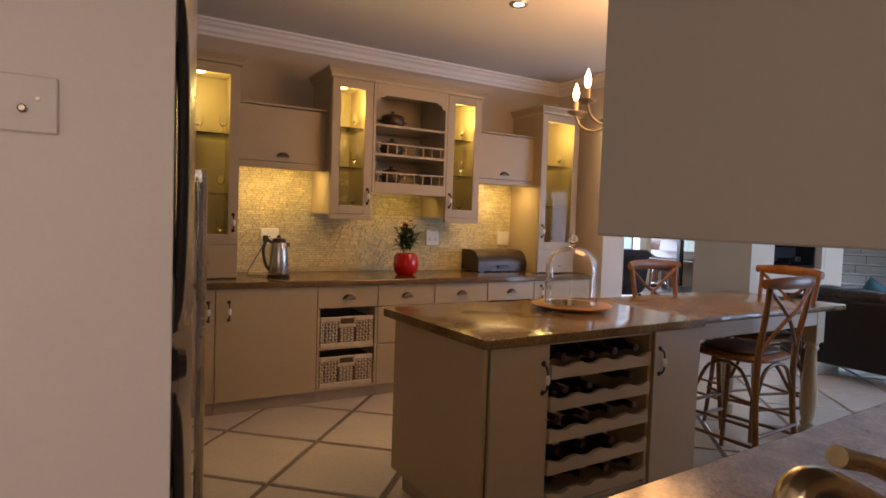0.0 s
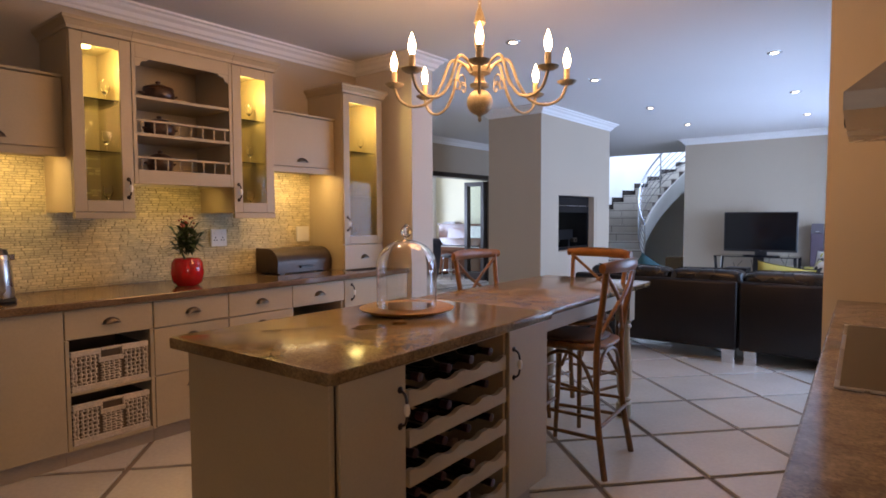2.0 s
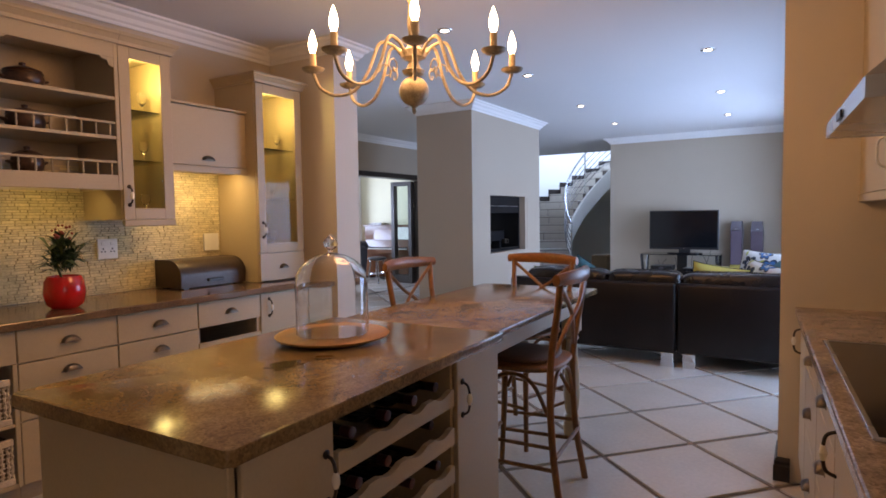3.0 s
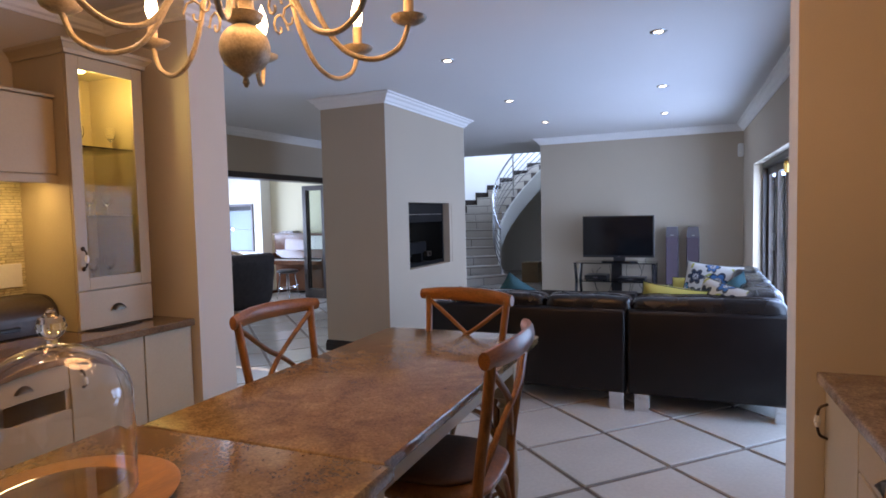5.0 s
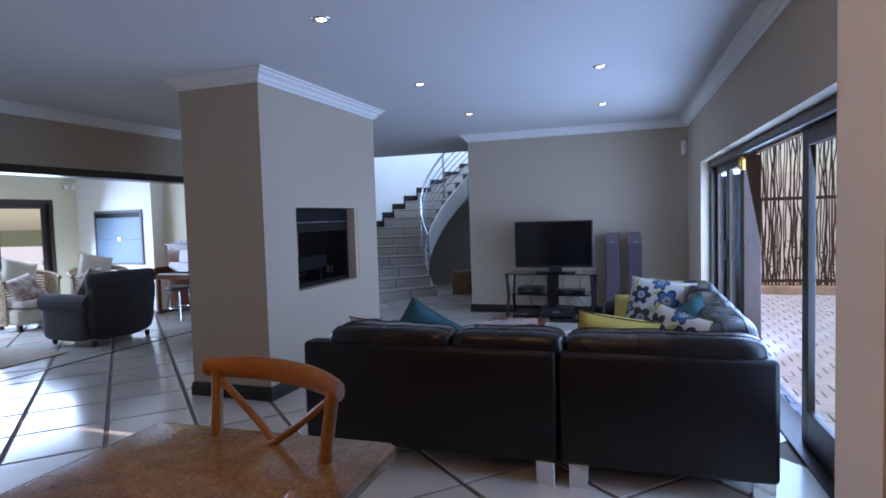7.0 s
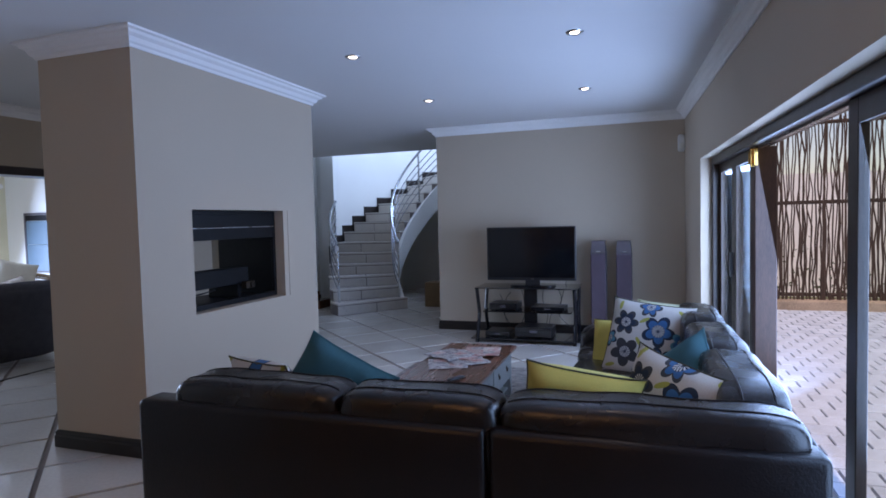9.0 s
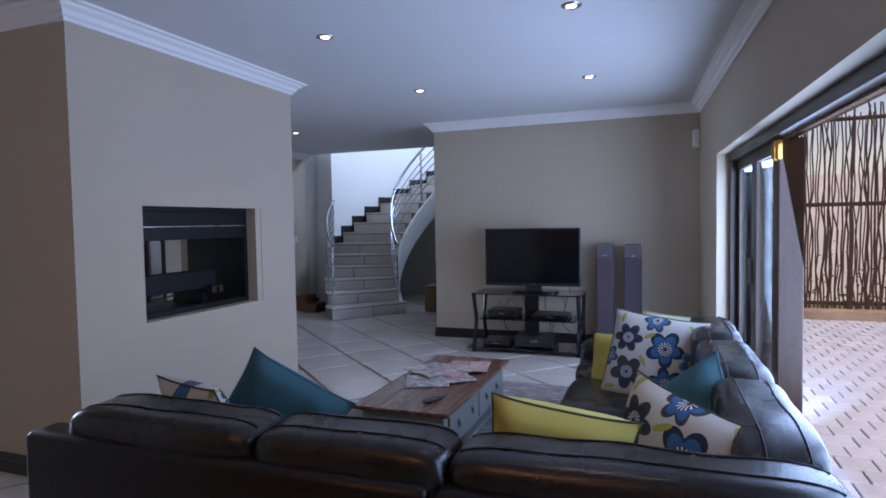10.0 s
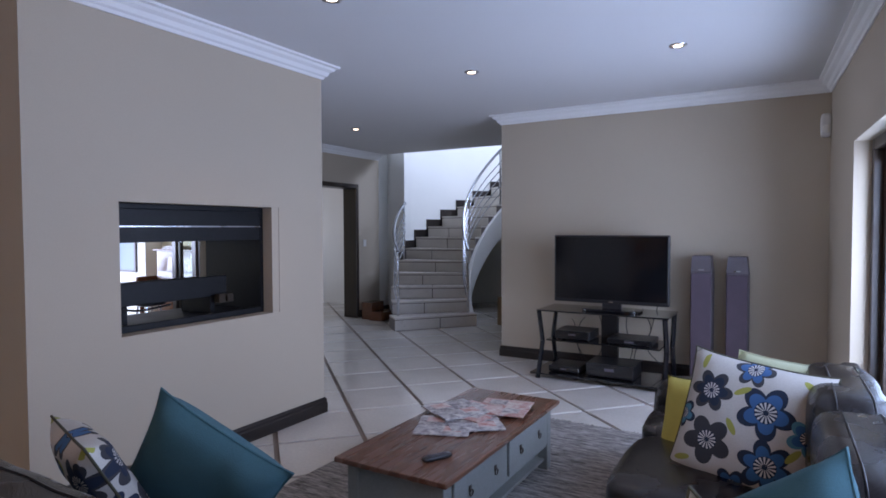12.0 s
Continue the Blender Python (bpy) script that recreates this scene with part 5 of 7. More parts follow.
for y0, y1 in ((1.340, 1.735), (1.742, 2.195)):
    bm = bmesh.new()
    plan = [(1.002, y0), (1.002, y1)] + [(1.030 + 0.058 * math.sin(math.pi * q / 10), y1 + (y0 - y1) * q / 10) for q in range(11)]
    prism(plan, 0.06, 1.74, bm)
    part("door", bm, STEEL, f, "curved brushed steel door", smooth=True)
for z0, z1 in ((0.50, 1.02), (1.12, 1.70)):
    part("handle", tube(curve3([(1.026, 1.352, z0), (1.042, 1.352, z0 + 0.06), (1.048, 1.352, (z0 + z1) / 2), (1.042, 1.352, z1 - 0.06), (1.026, 1.352, z1)], 6), 0.0095, 8), BLACK, f, "black bow handle", smooth=True)
part("dispenser_knob", lathe([(0.02, 0.0), (0.03, 0.02), (0.024, 0.034)], (1.022, 1.365, 1.065), 16, axis="x"), BLACK, f)
part("handle", tube([(1.125, 1.68, 0.42), (1.125, 1.68, 1.42)], 0.011, 8), CHROME, f, "long straight steel handle")
for z in (0.42, 1.39):
    part("handle_bracket", box(1.045, 1.67, z, 1.125, 1.69, z + 0.03, 0.002), CHROME, f)
for z0, z1 in ((0.50, 0.60), (0.92, 1.02), (1.12, 1.22), (1.60, 1.70)):
    part("handle_cap", box(1.020, 1.342, z0, 1.043, 1.366, z1, 0.008, 2), BLACK, f)
for z in (1.742,):
    part("top_hinge", boxes([(0.96, 1.36, z, 1.03, 1.40, z + 0.03), (0.96, 2.14, z, 1.03, 2.18, z + 0.03)], 0.004), WHITEPLASTIC, f)

for ob in set(scene.objects) - BEFORE_FRIDGE:
    if ob.parent is None:
        ob.matrix_basis = Matrix.Translation((-0.167, -0.15, 0)) @ ob.matrix_basis

# ---- counter by the entry: sink, hob, hood, wall cabinets ----
BEFORE_COUNTER = set(scene.objects)
b0 = thing("base_cabinet", "long cream base cabinet under the hob counter", "cabinet", (3.0, 0.7, 0), group="counter base cabinets")
part("body", box(1.34, YR + 0.002, 0.12, 4.655, 0.955, 0.842), CREAM, b0)
part("plinth", box(1.36, YR + 0.01, 0, 4.655, 0.90, 0.118), PLINTH, b0)


def back_front(name, x0, x1, z0, z1, handle):
    f_ = part(name, box(x0 + 0.003, 0.956, z0 + 0.003, x1 - 0.003, 0.975, z1 - 0.003, 0.003), CREAM, b0)
    cx, cz = (x0 + x1) / 2, (z0 + z1) / 2
    if handle == "cup":
        n_ = len(f_.children)
        h_ = cup_handle(0, 0, 0, f_)
        h_.matrix_parent_inverse = pose(cx, 0.975, cz, 0, 0, 180)
    else:
        pts = curve3([(x1 - 0.05, 0.975, z1 - 0.06), (x1 - 0.05, 1.0, z1 - 0.075), (x1 - 0.05, 1.006, z1 - 0.12), (x1 - 0.05, 1.0, z1 - 0.165), (x1 - 0.05, 0.975, z1 - 0.18)], 4)
        h_ = part("handle", tube(pts, 0.005, 6), IRON, f_, "bronze bow handle", smooth=True)
        part("grip", lathe([(0.006, -0.02), (0.011, 0), (0.006, 0.02)], (x1 - 0.05, 1.006, z1 - 0.12), 10), CERAMIC, h_)


for x0, x1 in ((3.15, 3.70), (3.70, 4.25)):
    for z0, z1 in ((0.70, 0.842), (0.43, 0.70), (0.13, 0.43)):
        back_front("drawer", x0, x1, z0, z1, "cup")
for x0, x1 in ((4.25, 4.652), (2.55, 3.15), (1.95, 2.55), (1.35, 1.95)):
    back_front("door", x0, x1, 0.13, 0.842, "bow")
w = thing("worktop", "polished grey-brown granite counter with hob and sink", "worktop", (3.0, 0.65, 0.842))
part("slab", box(1.12, YR + 0.002, 0.843, 4.657, 1.0, 0.880, 0.006, 2), GRANITE3, w)
part("upstand", box(1.31, YR + 0.002, 0.8805, 4.657, YR + 0.02, 0.94, 0.003), GRANITE3, w)
h = thing("ceramic_hob", "black ceramic hob with a steel rim", "hob", (3.45, 0.68, 0.88))
part("rim", boxes([(2.88, 0.44, 0.881, 3.92, 0.452, 0.887), (2.88, 0.938, 0.881, 3.92, 0.950, 0.887), (2.88, 0.452, 0.881, 2.892, 0.938, 0.887), (3.908, 0.452, 0.881, 3.92, 0.938, 0.887)], 0.001), STEEL, h)
part("glass_plate", box(2.892, 0.452, 0.881, 3.908, 0.938, 0.886), BLACKGLOSS, h, "black glass plate")
h.matrix_basis = Matrix.Translation((-0.12, 0, 0)) @ h.matrix_basis
hd = thing("extractor_hood", "steel wall extractor hood over the hob", "hood", (3.4, 0.55, 1.55))
bm = bmesh.new()
lo = [(2.95, YR + 0.002), (3.83, YR + 0.002), (3.83, 0.955), (2.95, 0.955)]
hi = [(3.25, YR + 0.002), (3.55, YR + 0.002), (3.55, 0.60), (3.25, 0.60)]
vs = [[bm.verts.new((x, y, z)) for x, y in q] for q, z in ((lo, 1.60), (lo, 1.65), (hi, 1.98), (hi, CEILZ - 0.11))]
for a, b in zip(vs, vs[1:]):
    for q in range(4):
        bm.faces.new((a[q], a[(q + 1) % 4], b[(q + 1) % 4], b[q]))
bm.faces.new(vs[0][::-1])
bm.faces.new(vs[-1])
part("canopy", bm, STEEL, hd)
part("switch", box(3.35, 0.956, 1.612, 3.45, 0.962, 1.635, 0.001), BLACK, hd)
BOARDGREY = material("grey_beige_board", (0.30, 0.272, 0.248), 0.55, var=0.02, scale=2, fine=120, bump=0.004)
u = thing("wall_cabinet", "plain grey-beige wall cabinet above the sink counter", "cabinet", (2.0, 0.47, 1.36))
part("end_panel", box(1.147, YR + 0.002, 1.318, 1.166, 0.6935, 2.34, 0.0015), BOARDGREY, u)
part("body", box(1.167, YR + 0.002, 1.32, 2.85, 0.672, 2.34), BOARDGREY, u)
part("door", box(1.169, 0.674, 1.32, 2.05, 0.693, 2.34, 0.003), BOARDGREY, u)
part("door", box(2.054, 0.674, 1.315, 2.848, 0.693, 2.34, 0.003), BOARDGREY, u)
u = thing("wall_cabinet", "cream glazed wall cabinet beside the hood", "cabinet", (4.2, 0.47, 1.42))
part("body", box(3.95, YR + 0.002, 1.42, 4.655, 0.73, 2.30), CREAM, u)
part("door", box(3.952, 0.732, 1.422, 4.653, 0.752, 2.298, 0.003), CREAM, u)
part("pelmet", box(3.95, 0.70, 1.385, 4.655, 0.757, 1.419, 0.003), CREAM, u)
part("handle", tube(curve3([(4.00, 0.752, 1.62), (4.00, 0.778, 1.60), (4.00, 0.782, 1.56), (4.00, 0.778, 1.52), (4.00, 0.752, 1.50)], 4), 0.005, 6), CERAMIC, u)
tp = thing("sink_tap", "brushed brass-nickel swan-neck sink mixer tap", "tap", (1.95, 0.45, 0.88))
part("pillar", lathe([(0.03, 0.881), (0.032, 0.89), (0.022, 0.90), (0.020, 0.98), (0.024, 0.985), (0.024, 1.0), (0.01, 1.005)], (1.84, 0.56, 0), 18), NICKEL, tp, smooth=True)
part("spout", tube(curve3([(1.84, 0.56, 0.98), (1.69, 0.555, 1.04), (1.53, 0.553, 1.120), (1.441, 0.553, 1.162), (1.398, 0.553, 1.178), (1.375, 0.553, 1.174), (1.367, 0.553, 1.150), (1.369, 0.553, 1.138)], 6), 0.0125, 12), NICKEL, tp, smooth=True)
part("lever", tube(curve3([(1.85, 0.57, 1.0), (1.70, 0.622, 1.098), (1.578, 0.623, 1.140)], 5), [0.014, 0.013, 0.012, 0.011, 0.011, 0.011, 0.011, 0.010, 0.010, 0.011, 0.011], 12), NICKEL, tp, smooth=True)
sk = thing("sink", "stainless steel inset sink", "sink", (1.7, 0.62, 0.88))
part("rim", boxes([(1.34, 0.44, 0.881, 1.76, 0.46, 0.883), (1.34, 0.66, 0.881, 1.76, 0.68, 0.883), (1.34, 0.46, 0.881, 1.36, 0.66, 0.883), (1.74, 0.46, 0.881, 1.76, 0.66, 0.883)], 0.001), STEEL, sk)
part("bowl", box(1.36, 0.46, 0.8802, 1.74, 0.66, 0.8812), STEEL, sk)

# the counter wall runs a little askew, like the patio side
COUNTER = Matrix.Translation((4.60, 0.992, 0)) @ pose(0, 0, 0, 0, 0, 3.4) @ Matrix.Translation((-4.66, -1.0, 0))
for ob in [wc] + [o for o in set(scene.objects) - BEFORE_COUNTER if o.parent is None and o is not tp]:
    ob.matrix_basis = COUNTER @ ob.matrix_basis
tp.matrix_basis = Matrix.Translation((0.757, 0.12, 1.326)) @ Matrix.Scale(1.12, 4) @ Matrix.Translation((-0.946, -0.326, -1.359)) @ tp.matrix_basis

# ---- living room ----
# fireplace: black steel box open to both rooms
f = thing("fireplace", "black steel double-sided fireplace set in the chimney breast", "fireplace", (8.55, 4.78, 0.852))
fx0, fx1, fy0, fy1, fz0, fz1 = 8.004, 9.105, 4.47, 5.08, 0.856, 1.596
part("frame", boxes([(fx0, fy0, fz0, fx0 + 0.03, fy0 + 0.03, fz1), (fx1 - 0.03, fy0, fz0, fx1, fy0 + 0.03, fz1), (fx0 + 0.03, fy0, fz1 - 0.03, fx1 - 0.03, fy0 + 0.03, fz1), (fx0 + 0.03, fy0, fz0, fx1 - 0.03, fy0 + 0.03, fz0 + 0.04)], 0.003), SOOT, f)
part("side_plate", box(fx0, fy0 + 0.03, fz0, fx0 + 0.012, fy1, fz1), SOOT, f)
part("side_plate", box(fx1 - 0.012, fy0 + 0.03, fz0, fx1, fy1, fz1), SOOT, f)
part("hearth_plate", box(fx0 + 0.012, fy0 + 0.03, fz0, fx1 - 0.012, fy1, fz0 + 0.012), SOOT, f)
part("hood_plate", boxes([(fx0 + 0.012, fy0 + 0.03, fz1 - 0.012, fx1 - 0.012, fy1, fz1), (fx0 + 0.03, fy0 + 0.004, fz1 - 0.225, fx1 - 0.03, fy0 + 0.02, fz1 - 0.03), (fx0 + 0.03, fy1 - 0.02, fz1 - 0.225, fx1 - 0.03, fy1 - 0.004, fz1 - 0.03)], 0.002), SOOT, f)
part("smoke_shelf", box(fx0 + 0.03, fy0 - 0.002, fz1 - 0.135, fx1 - 0.03, fy0 + 0.004, fz1 - 0.128), STEEL, f)
part("grate", boxes([(fx0 + 0.03, 4.62, fz0 + 0.13, fx1 - 0.20, 4.65, fz0 + 0.27), (fx0 + 0.03, 4.90, fz0 + 0.13, fx1 - 0.20, 4.93, fz0 + 0.25)], 0.004), SOOT, f)
for xx in (fx0 + 0.14, fx1 - 0.34):
    part("grate_foot", box(xx, 4.62, fz0 + 0.012, xx + 0.04, 4.93, fz0 + 0.13, 0.004), SOOT, f)
part("grate_bar", boxes([(fx0 + 0.05 + 0.075 * k, 4.65, fz0 + 0.13, fx0 + 0.07 + 0.075 * k, 4.90, fz0 + 0.15) for k in range(10)]), SOOT, f)
part("gas_hose", tube(curve3([(fx0 + 0.02, 4.55, fz0 + 0.09), (fx0 + 0.10, 4.58, fz0 + 0.12), (fx0 + 0.25, 4.60, fz0 + 0.10), (fx0 + 0.45, 4.60, fz0 + 0.115)], 5), 0.007, 6), BLACK, f)
part("valve", boxes([(fx1 - 0.32, 4.55, fz0 + 0.09, fx1 - 0.20, 4.60, fz0 + 0.15), (fx1 - 0.27, 4.53, fz0 + 0.10, fx1 - 0.25, 4.55, fz0 + 0.14)], 0.004), IRON, f)
part("reveal_trim", boxes([(9.106, 4.384, 0.8525, 9.1695, 5.166, 1.5995)]), WALL, f, "plastered side reveal")


# ---- corner sofa ----
def piping(points, parent, r=0.006):
    return part("piping", tube(points, r, 6), LEATHER, parent)


def seam(cushion, x0, y0, z0, x1, y1, z1, power, wrinkle, seed, across, along):
    """A stitched seam on top of a soft block, at a share of its depth (across) along x or y."""
    c, h = Vector(((x0 + x1) / 2, (y0 + y1) / 2, (z0 + z1) / 2)), Vector(((x1 - x0) / 2, (y1 - y0) / 2, (z1 - z0) / 2))
    pts = []
    for k in range(31):
        a = -0.93 + 1.86 * k / 30
        dx, dy = (a, across) if along == "x" else (across, a)
        dz = max(0.0, 1 - abs(dx) ** power - abs(dy) ** power) ** (1 / power)
        d = Vector((dx, dy, dz))
        q = Vector((dx * h.x, dy * h.y, dz * h.z))
        q += d.normalized() * (wrinkle * noise.noise((q + c) * 5 + Vector((seed, 0, 0))) + 0.0015)
        pts.append(c + q)
    part("cushion_seam", tube(pts, 0.0032, 6), LEATHER, cushion)


s = thing("corner_sofa", "dark brown leather corner sofa with chrome feet", "sofa", (7.2, 2.0, 0))
part("back_panel", box(6.69, 1.945, 0.125, 6.84, 3.60, 0.765, 0.03, 3), LEATHER, s, "plain leather back", smooth=True)
part("back_panel", box(6.69, 0.80, 0.125, 6.84, 1.935, 0.765, 0.03, 3), LEATHER, s, "plain leather back", smooth=True)
part("seat_base", box(6.84, 1.90, 0.13, 7.60, 3.55, 0.30, 0.02, 2), LEATHER, s, smooth=True)
part("seat_base", box(6.84, 0.92, 0.13, 9.92, 1.82, 0.30, 0.02, 2), LEATHER, s, smooth=True)
part("side_panel", box(6.845, 0.80, 0.125, 9.92, 0.90, 0.765, 0.03, 3), LEATHER, s, "long leather back beside the patio doors", smooth=True)
for k, (y0, y1) in enumerate(((2.60, 3.43), (1.93, 2.585))):
    part("seat_cushion", soft(6.95, y0, 0.27, 7.66, y1, 0.46, 6, 9, 0.012, k), LEATHERS, s, smooth=True)
for k, (x0, x1) in enumerate(((7.66, 8.45), (8.46, 9.22), (9.23, 9.80))):
    part("seat_cushion", soft(x0, 1.02, 0.27, x1, 1.86, 0.46, 6, 9, 0.012, k + 5), LEATHERS, s, smooth=True)
part("seat_cushion", soft(6.92, 0.98, 0.27, 7.66, 1.92, 0.455, 6, 9, 0.012, 9), LEATHERS, s, smooth=True)
for k, (y0, y1) in enumerate(((2.585, 3.44), (1.905, 2.595), (0.84, 1.915))):
    c = part("back_cushion", soft(6.715, y0, 0.50, 6.99, y1, 0.862, 6.5, 15, 0.011, 20 + k), LEATHERS, s, smooth=True)
    seam(c, 6.715, y0, 0.50, 6.99, y1, 0.862, 6.5, 0.011, 20 + k, -0.35, "y")
    seam(c, 6.715, y0, 0.50, 6.99, y1, 0.862, 6.5, 0.011, 20 + k, 0.55, "y")
for k, (x0, x1) in enumerate(((6.96, 7.80), (7.79, 8.58), (8.57, 9.36))):
    c = part("back_cushion", soft(x0, 0.82, 0.48, x1, 1.11, 0.885, 5.0, 15, 0.014, 30 + k), LEATHERS, s, smooth=True)
    seam(c, x0, 0.82, 0.48, x1, 1.11, 0.885, 5.0, 0.014, 30 + k, -0.45, "x")
    seam(c, x0, 0.82, 0.48, x1, 1.11, 0.885, 5.0, 0.014, 30 + k, 0.35, "x")
part("end_arm", soft(9.70, 0.84, 0.13, 9.98, 1.88, 0.60, 5, 9, 0.012, 41), LEATHERS, s, smooth=True)
part("arm_rest", soft(6.82, 3.41, 0.13, 7.66, 3.60, 0.56, 6, 8, 0.01, 42), LEATHER, s, smooth=True)
for x, y in ((6.70, 2.02), (6.70, 1.83), (6.73, 0.87), (6.70, 3.50), (7.50, 3.50), (9.82, 0.90), (9.82, 1.76)):
    part("foot", box(x - 0.004, y - 0.055, 0, x + 0.10, y + 0.055, 0.135, 0.004), CHROME, s, "polished chrome block foot")
s.matrix_basis = Matrix.Translation((-0.08, 0.089, 0)) @ Matrix.Diagonal((1, 0.936, 0.965, 1)) @ s.matrix_basis @ pose(0, 0, 0, 0, 0, 1.2)


# ---- scatter cushions ----
def flower_cloth():
    """Off-white linen with large blue and charcoal daisies, green sprigs; pattern in the cushion's own plane."""
    m = bpy.data.materials.new("flower_print_linen")
    m.use_nodes = True
    nt = m.node_tree
    n, link = nt.nodes, nt.links.new
    p = n["Principled BSDF"]
    p.inputs["Roughness"].default_value = 0.9
    tc = n.new("ShaderNodeTexCoord")
    sep = n.new("ShaderNodeSeparateXYZ")
    link(tc.outputs["Object"], sep.inputs[0])

    def mth(op, a, b=None, c=None):
        q = n.new("ShaderNodeMath")
        q.operation = op
        for k, v in enumerate((a, b, c)):
            if v is None:
                continue
            if isinstance(v, (int, float)):
                q.inputs[k].default_value = v
            else:
                link(v, q.inputs[k])
        return q.outputs[0]

    tex = n.new("ShaderNodeTexNoise")
    tex.inputs["Scale"].default_value = 220
    link(tc.outputs["Object"], tex.inputs["Vector"])
    cr = n.new("ShaderNodeMix")
    cr.data_type = "RGBA"
    cr.inputs["A"].default_value, cr.inputs["B"].default_value = (0.40, 0.365, 0.32, 1), (0.53, 0.49, 0.44, 1)
    link(tex.outputs[0], cr.inputs["Factor"])
    col = cr.outputs["Result"]

    def over(mask, rgb):
        nonlocal col
        q = n.new("ShaderNodeMix")
        q.data_type = "RGBA"
        q.inputs["B"].default_value = (*rgb, 1)
        link(col, q.inputs["A"])
        link(mask, q.inputs["Factor"])
        col = q.outputs["Result"]

    navy, blue, char, aqua, white = (0.010, 0.020, 0.042), (0.015, 0.105, 0.24), (0.035, 0.035, 0.040), (0.045, 0.20, 0.27), (0.58, 0.55, 0.51)
    for cx, cy, r, lobes, rot, outer, inner in ((0.08, 0.07, 0.105, 5, 0.3, navy, blue), (-0.14, 0.10, 0.085, 6, 0.0, char, navy), (-0.11, -0.10, 0.095, 5, 0.9, char, char),
                                                (0.12, -0.13, 0.10, 6, 0.5, navy, blue), (0.235, 0.02, 0.07, 5, 0.2, aqua, blue), (-0.24, -0.02, 0.06, 5, 0.7, navy, aqua), (0.0, 0.23, 0.075, 6, 0.1, char, blue), (0.01, -0.245, 0.07, 5, 0.4, navy, blue)):
        dx, dy = mth("SUBTRACT", sep.outputs[0], cx), mth("SUBTRACT", sep.outputs[1], cy)
        rad = mth("SQRT", mth("ADD", mth("MULTIPLY", dx, dx), mth("MULTIPLY", dy, dy)))
        ang = mth("ARCTAN2", dy, dx)
        lobe = mth("ABSOLUTE", mth("COSINE", mth("MULTIPLY_ADD", ang, lobes / 2, rot)))
        edge = mth("MULTIPLY_ADD", lobe, 0.42 * r, 0.62 * r)
        over(mth("LESS_THAN", rad, edge), outer)
        over(mth("LESS_THAN", rad, mth("MULTIPLY", edge, 0.76)), inner)
        spoke = mth("GREATER_THAN", mth("COSINE", mth("MULTIPLY", ang, 14.0)), 0.1)
        over(mth("MULTIPLY", mth("LESS_THAN", rad, 0.40 * r), 1.0), navy)
        over(mth("MULTIPLY", mth("LESS_THAN", rad, 0.38 * r), spoke), white)
        over(mth("LESS_THAN", rad, 0.10 * r), navy)
    for cx, cy, a in ((-0.02, 0.13, 0.6), (-0.03, -0.02, 2.2), (0.20, -0.06, 1.0), (-0.2, -0.2, 0.3), (0.21, 0.21, 2.6), (-0.2, 0.22, 1.6)):
        dx, dy = mth("SUBTRACT", sep.outputs[0], cx), mth("SUBTRACT", sep.outputs[1], cy)
        u = mth("MULTIPLY_ADD", dx, math.cos(a), mth("MULTIPLY", dy, math.sin(a)))
        v = mth("MULTIPLY_ADD", dy, math.cos(a), mth("MULTIPLY", dx, -math.sin(a)))
        q = mth("ADD", mth("MULTIPLY", mth("MULTIPLY", u, u), 800.0), mth("MULTIPLY", mth("MULTIPLY", v, v), 6500.0))
        over(mth("LESS_THAN", q, 1.0), (0.30, 0.29, 0.06))
    link(col, p.inputs["Base Color"])
    b = n.new("ShaderNodeBump")
    b.inputs["Strength"].default_value, b.inputs["Distance"].default_value = 0.25, 0.003
    link(tex.outputs[0], b.inputs["Height"])
    link(b.outputs[0], p.inputs["Normal"])
    return m


FLORAL = flower_cloth()


def scatter(label, mat, w, h, t, centre, normal, up, seed, rim=PIPING, corner=0):
    """A scatter cushion facing normal with its y axis towards up."""
    nrm = Vector(normal).normalized()
    y = Vector(up)
    y = (y - nrm * y.dot(nrm)).normalized()
    y = Matrix.Rotation(radians(corner), 3, nrm) @ y
    x = y.cross(nrm)
    m = Matrix((x, y, nrm)).transposed().to_4x4()
    m.translation = centre
    c = new("scatter_cushion")
    c.empty_display_size = 0.05
    tagged(c, label, "cushion", "scatter cushions on the sofa")
    part("cover", pillow_mesh(w, h, t, 18, seed), mat, c, smooth=True)
    part("edge_piping", tube(pillow_rim(w, h), 0.0045, 6), rim, c, "dark edge piping")
    c.matrix_basis = m
    return c


scatter("teal cotton scatter cushion standing on one corner", TEAL, 0.52, 0.52, 0.17, (7.42, 2.96, 0.575), (1, 0.3, 0.30), (-0.25, 0.02, 0.95), 1, TEAL, 39)
scatter("blue flower print scatter cushion leaning in the sofa corner", FLORAL, 0.44, 0.44, 0.15, (7.22, 3.20, 0.60), (0.9, -0.25, 0.5), (-0.4, 0.3, 0.9), 2, PIPING, 10)
scatter("mustard yellow scatter cushion leaning on the sofa back", YELLOW, 0.47, 0.47, 0.16, (7.10, 1.63, 0.665), (0.9, 0.05, 0.42), (-0.4, 0.05, 0.9), 3, PIPING, 14)
scatter("white flower print scatter cushion beside the yellow one", FLORAL, 0.50, 0.50, 0.15, (7.18, 1.28, 0.645), (-0.72, 0.62, 0.28), (0.25, -0.1, 0.95), 4, PIPING, -14)
scatter("teal scatter cushion against the long sofa back", TEAL, 0.46, 0.46, 0.17, (7.74, 1.20, 0.615), (-0.60, 0.75, 0.4), (0.25, -0.2, 0.9), 5, TEAL, 38)
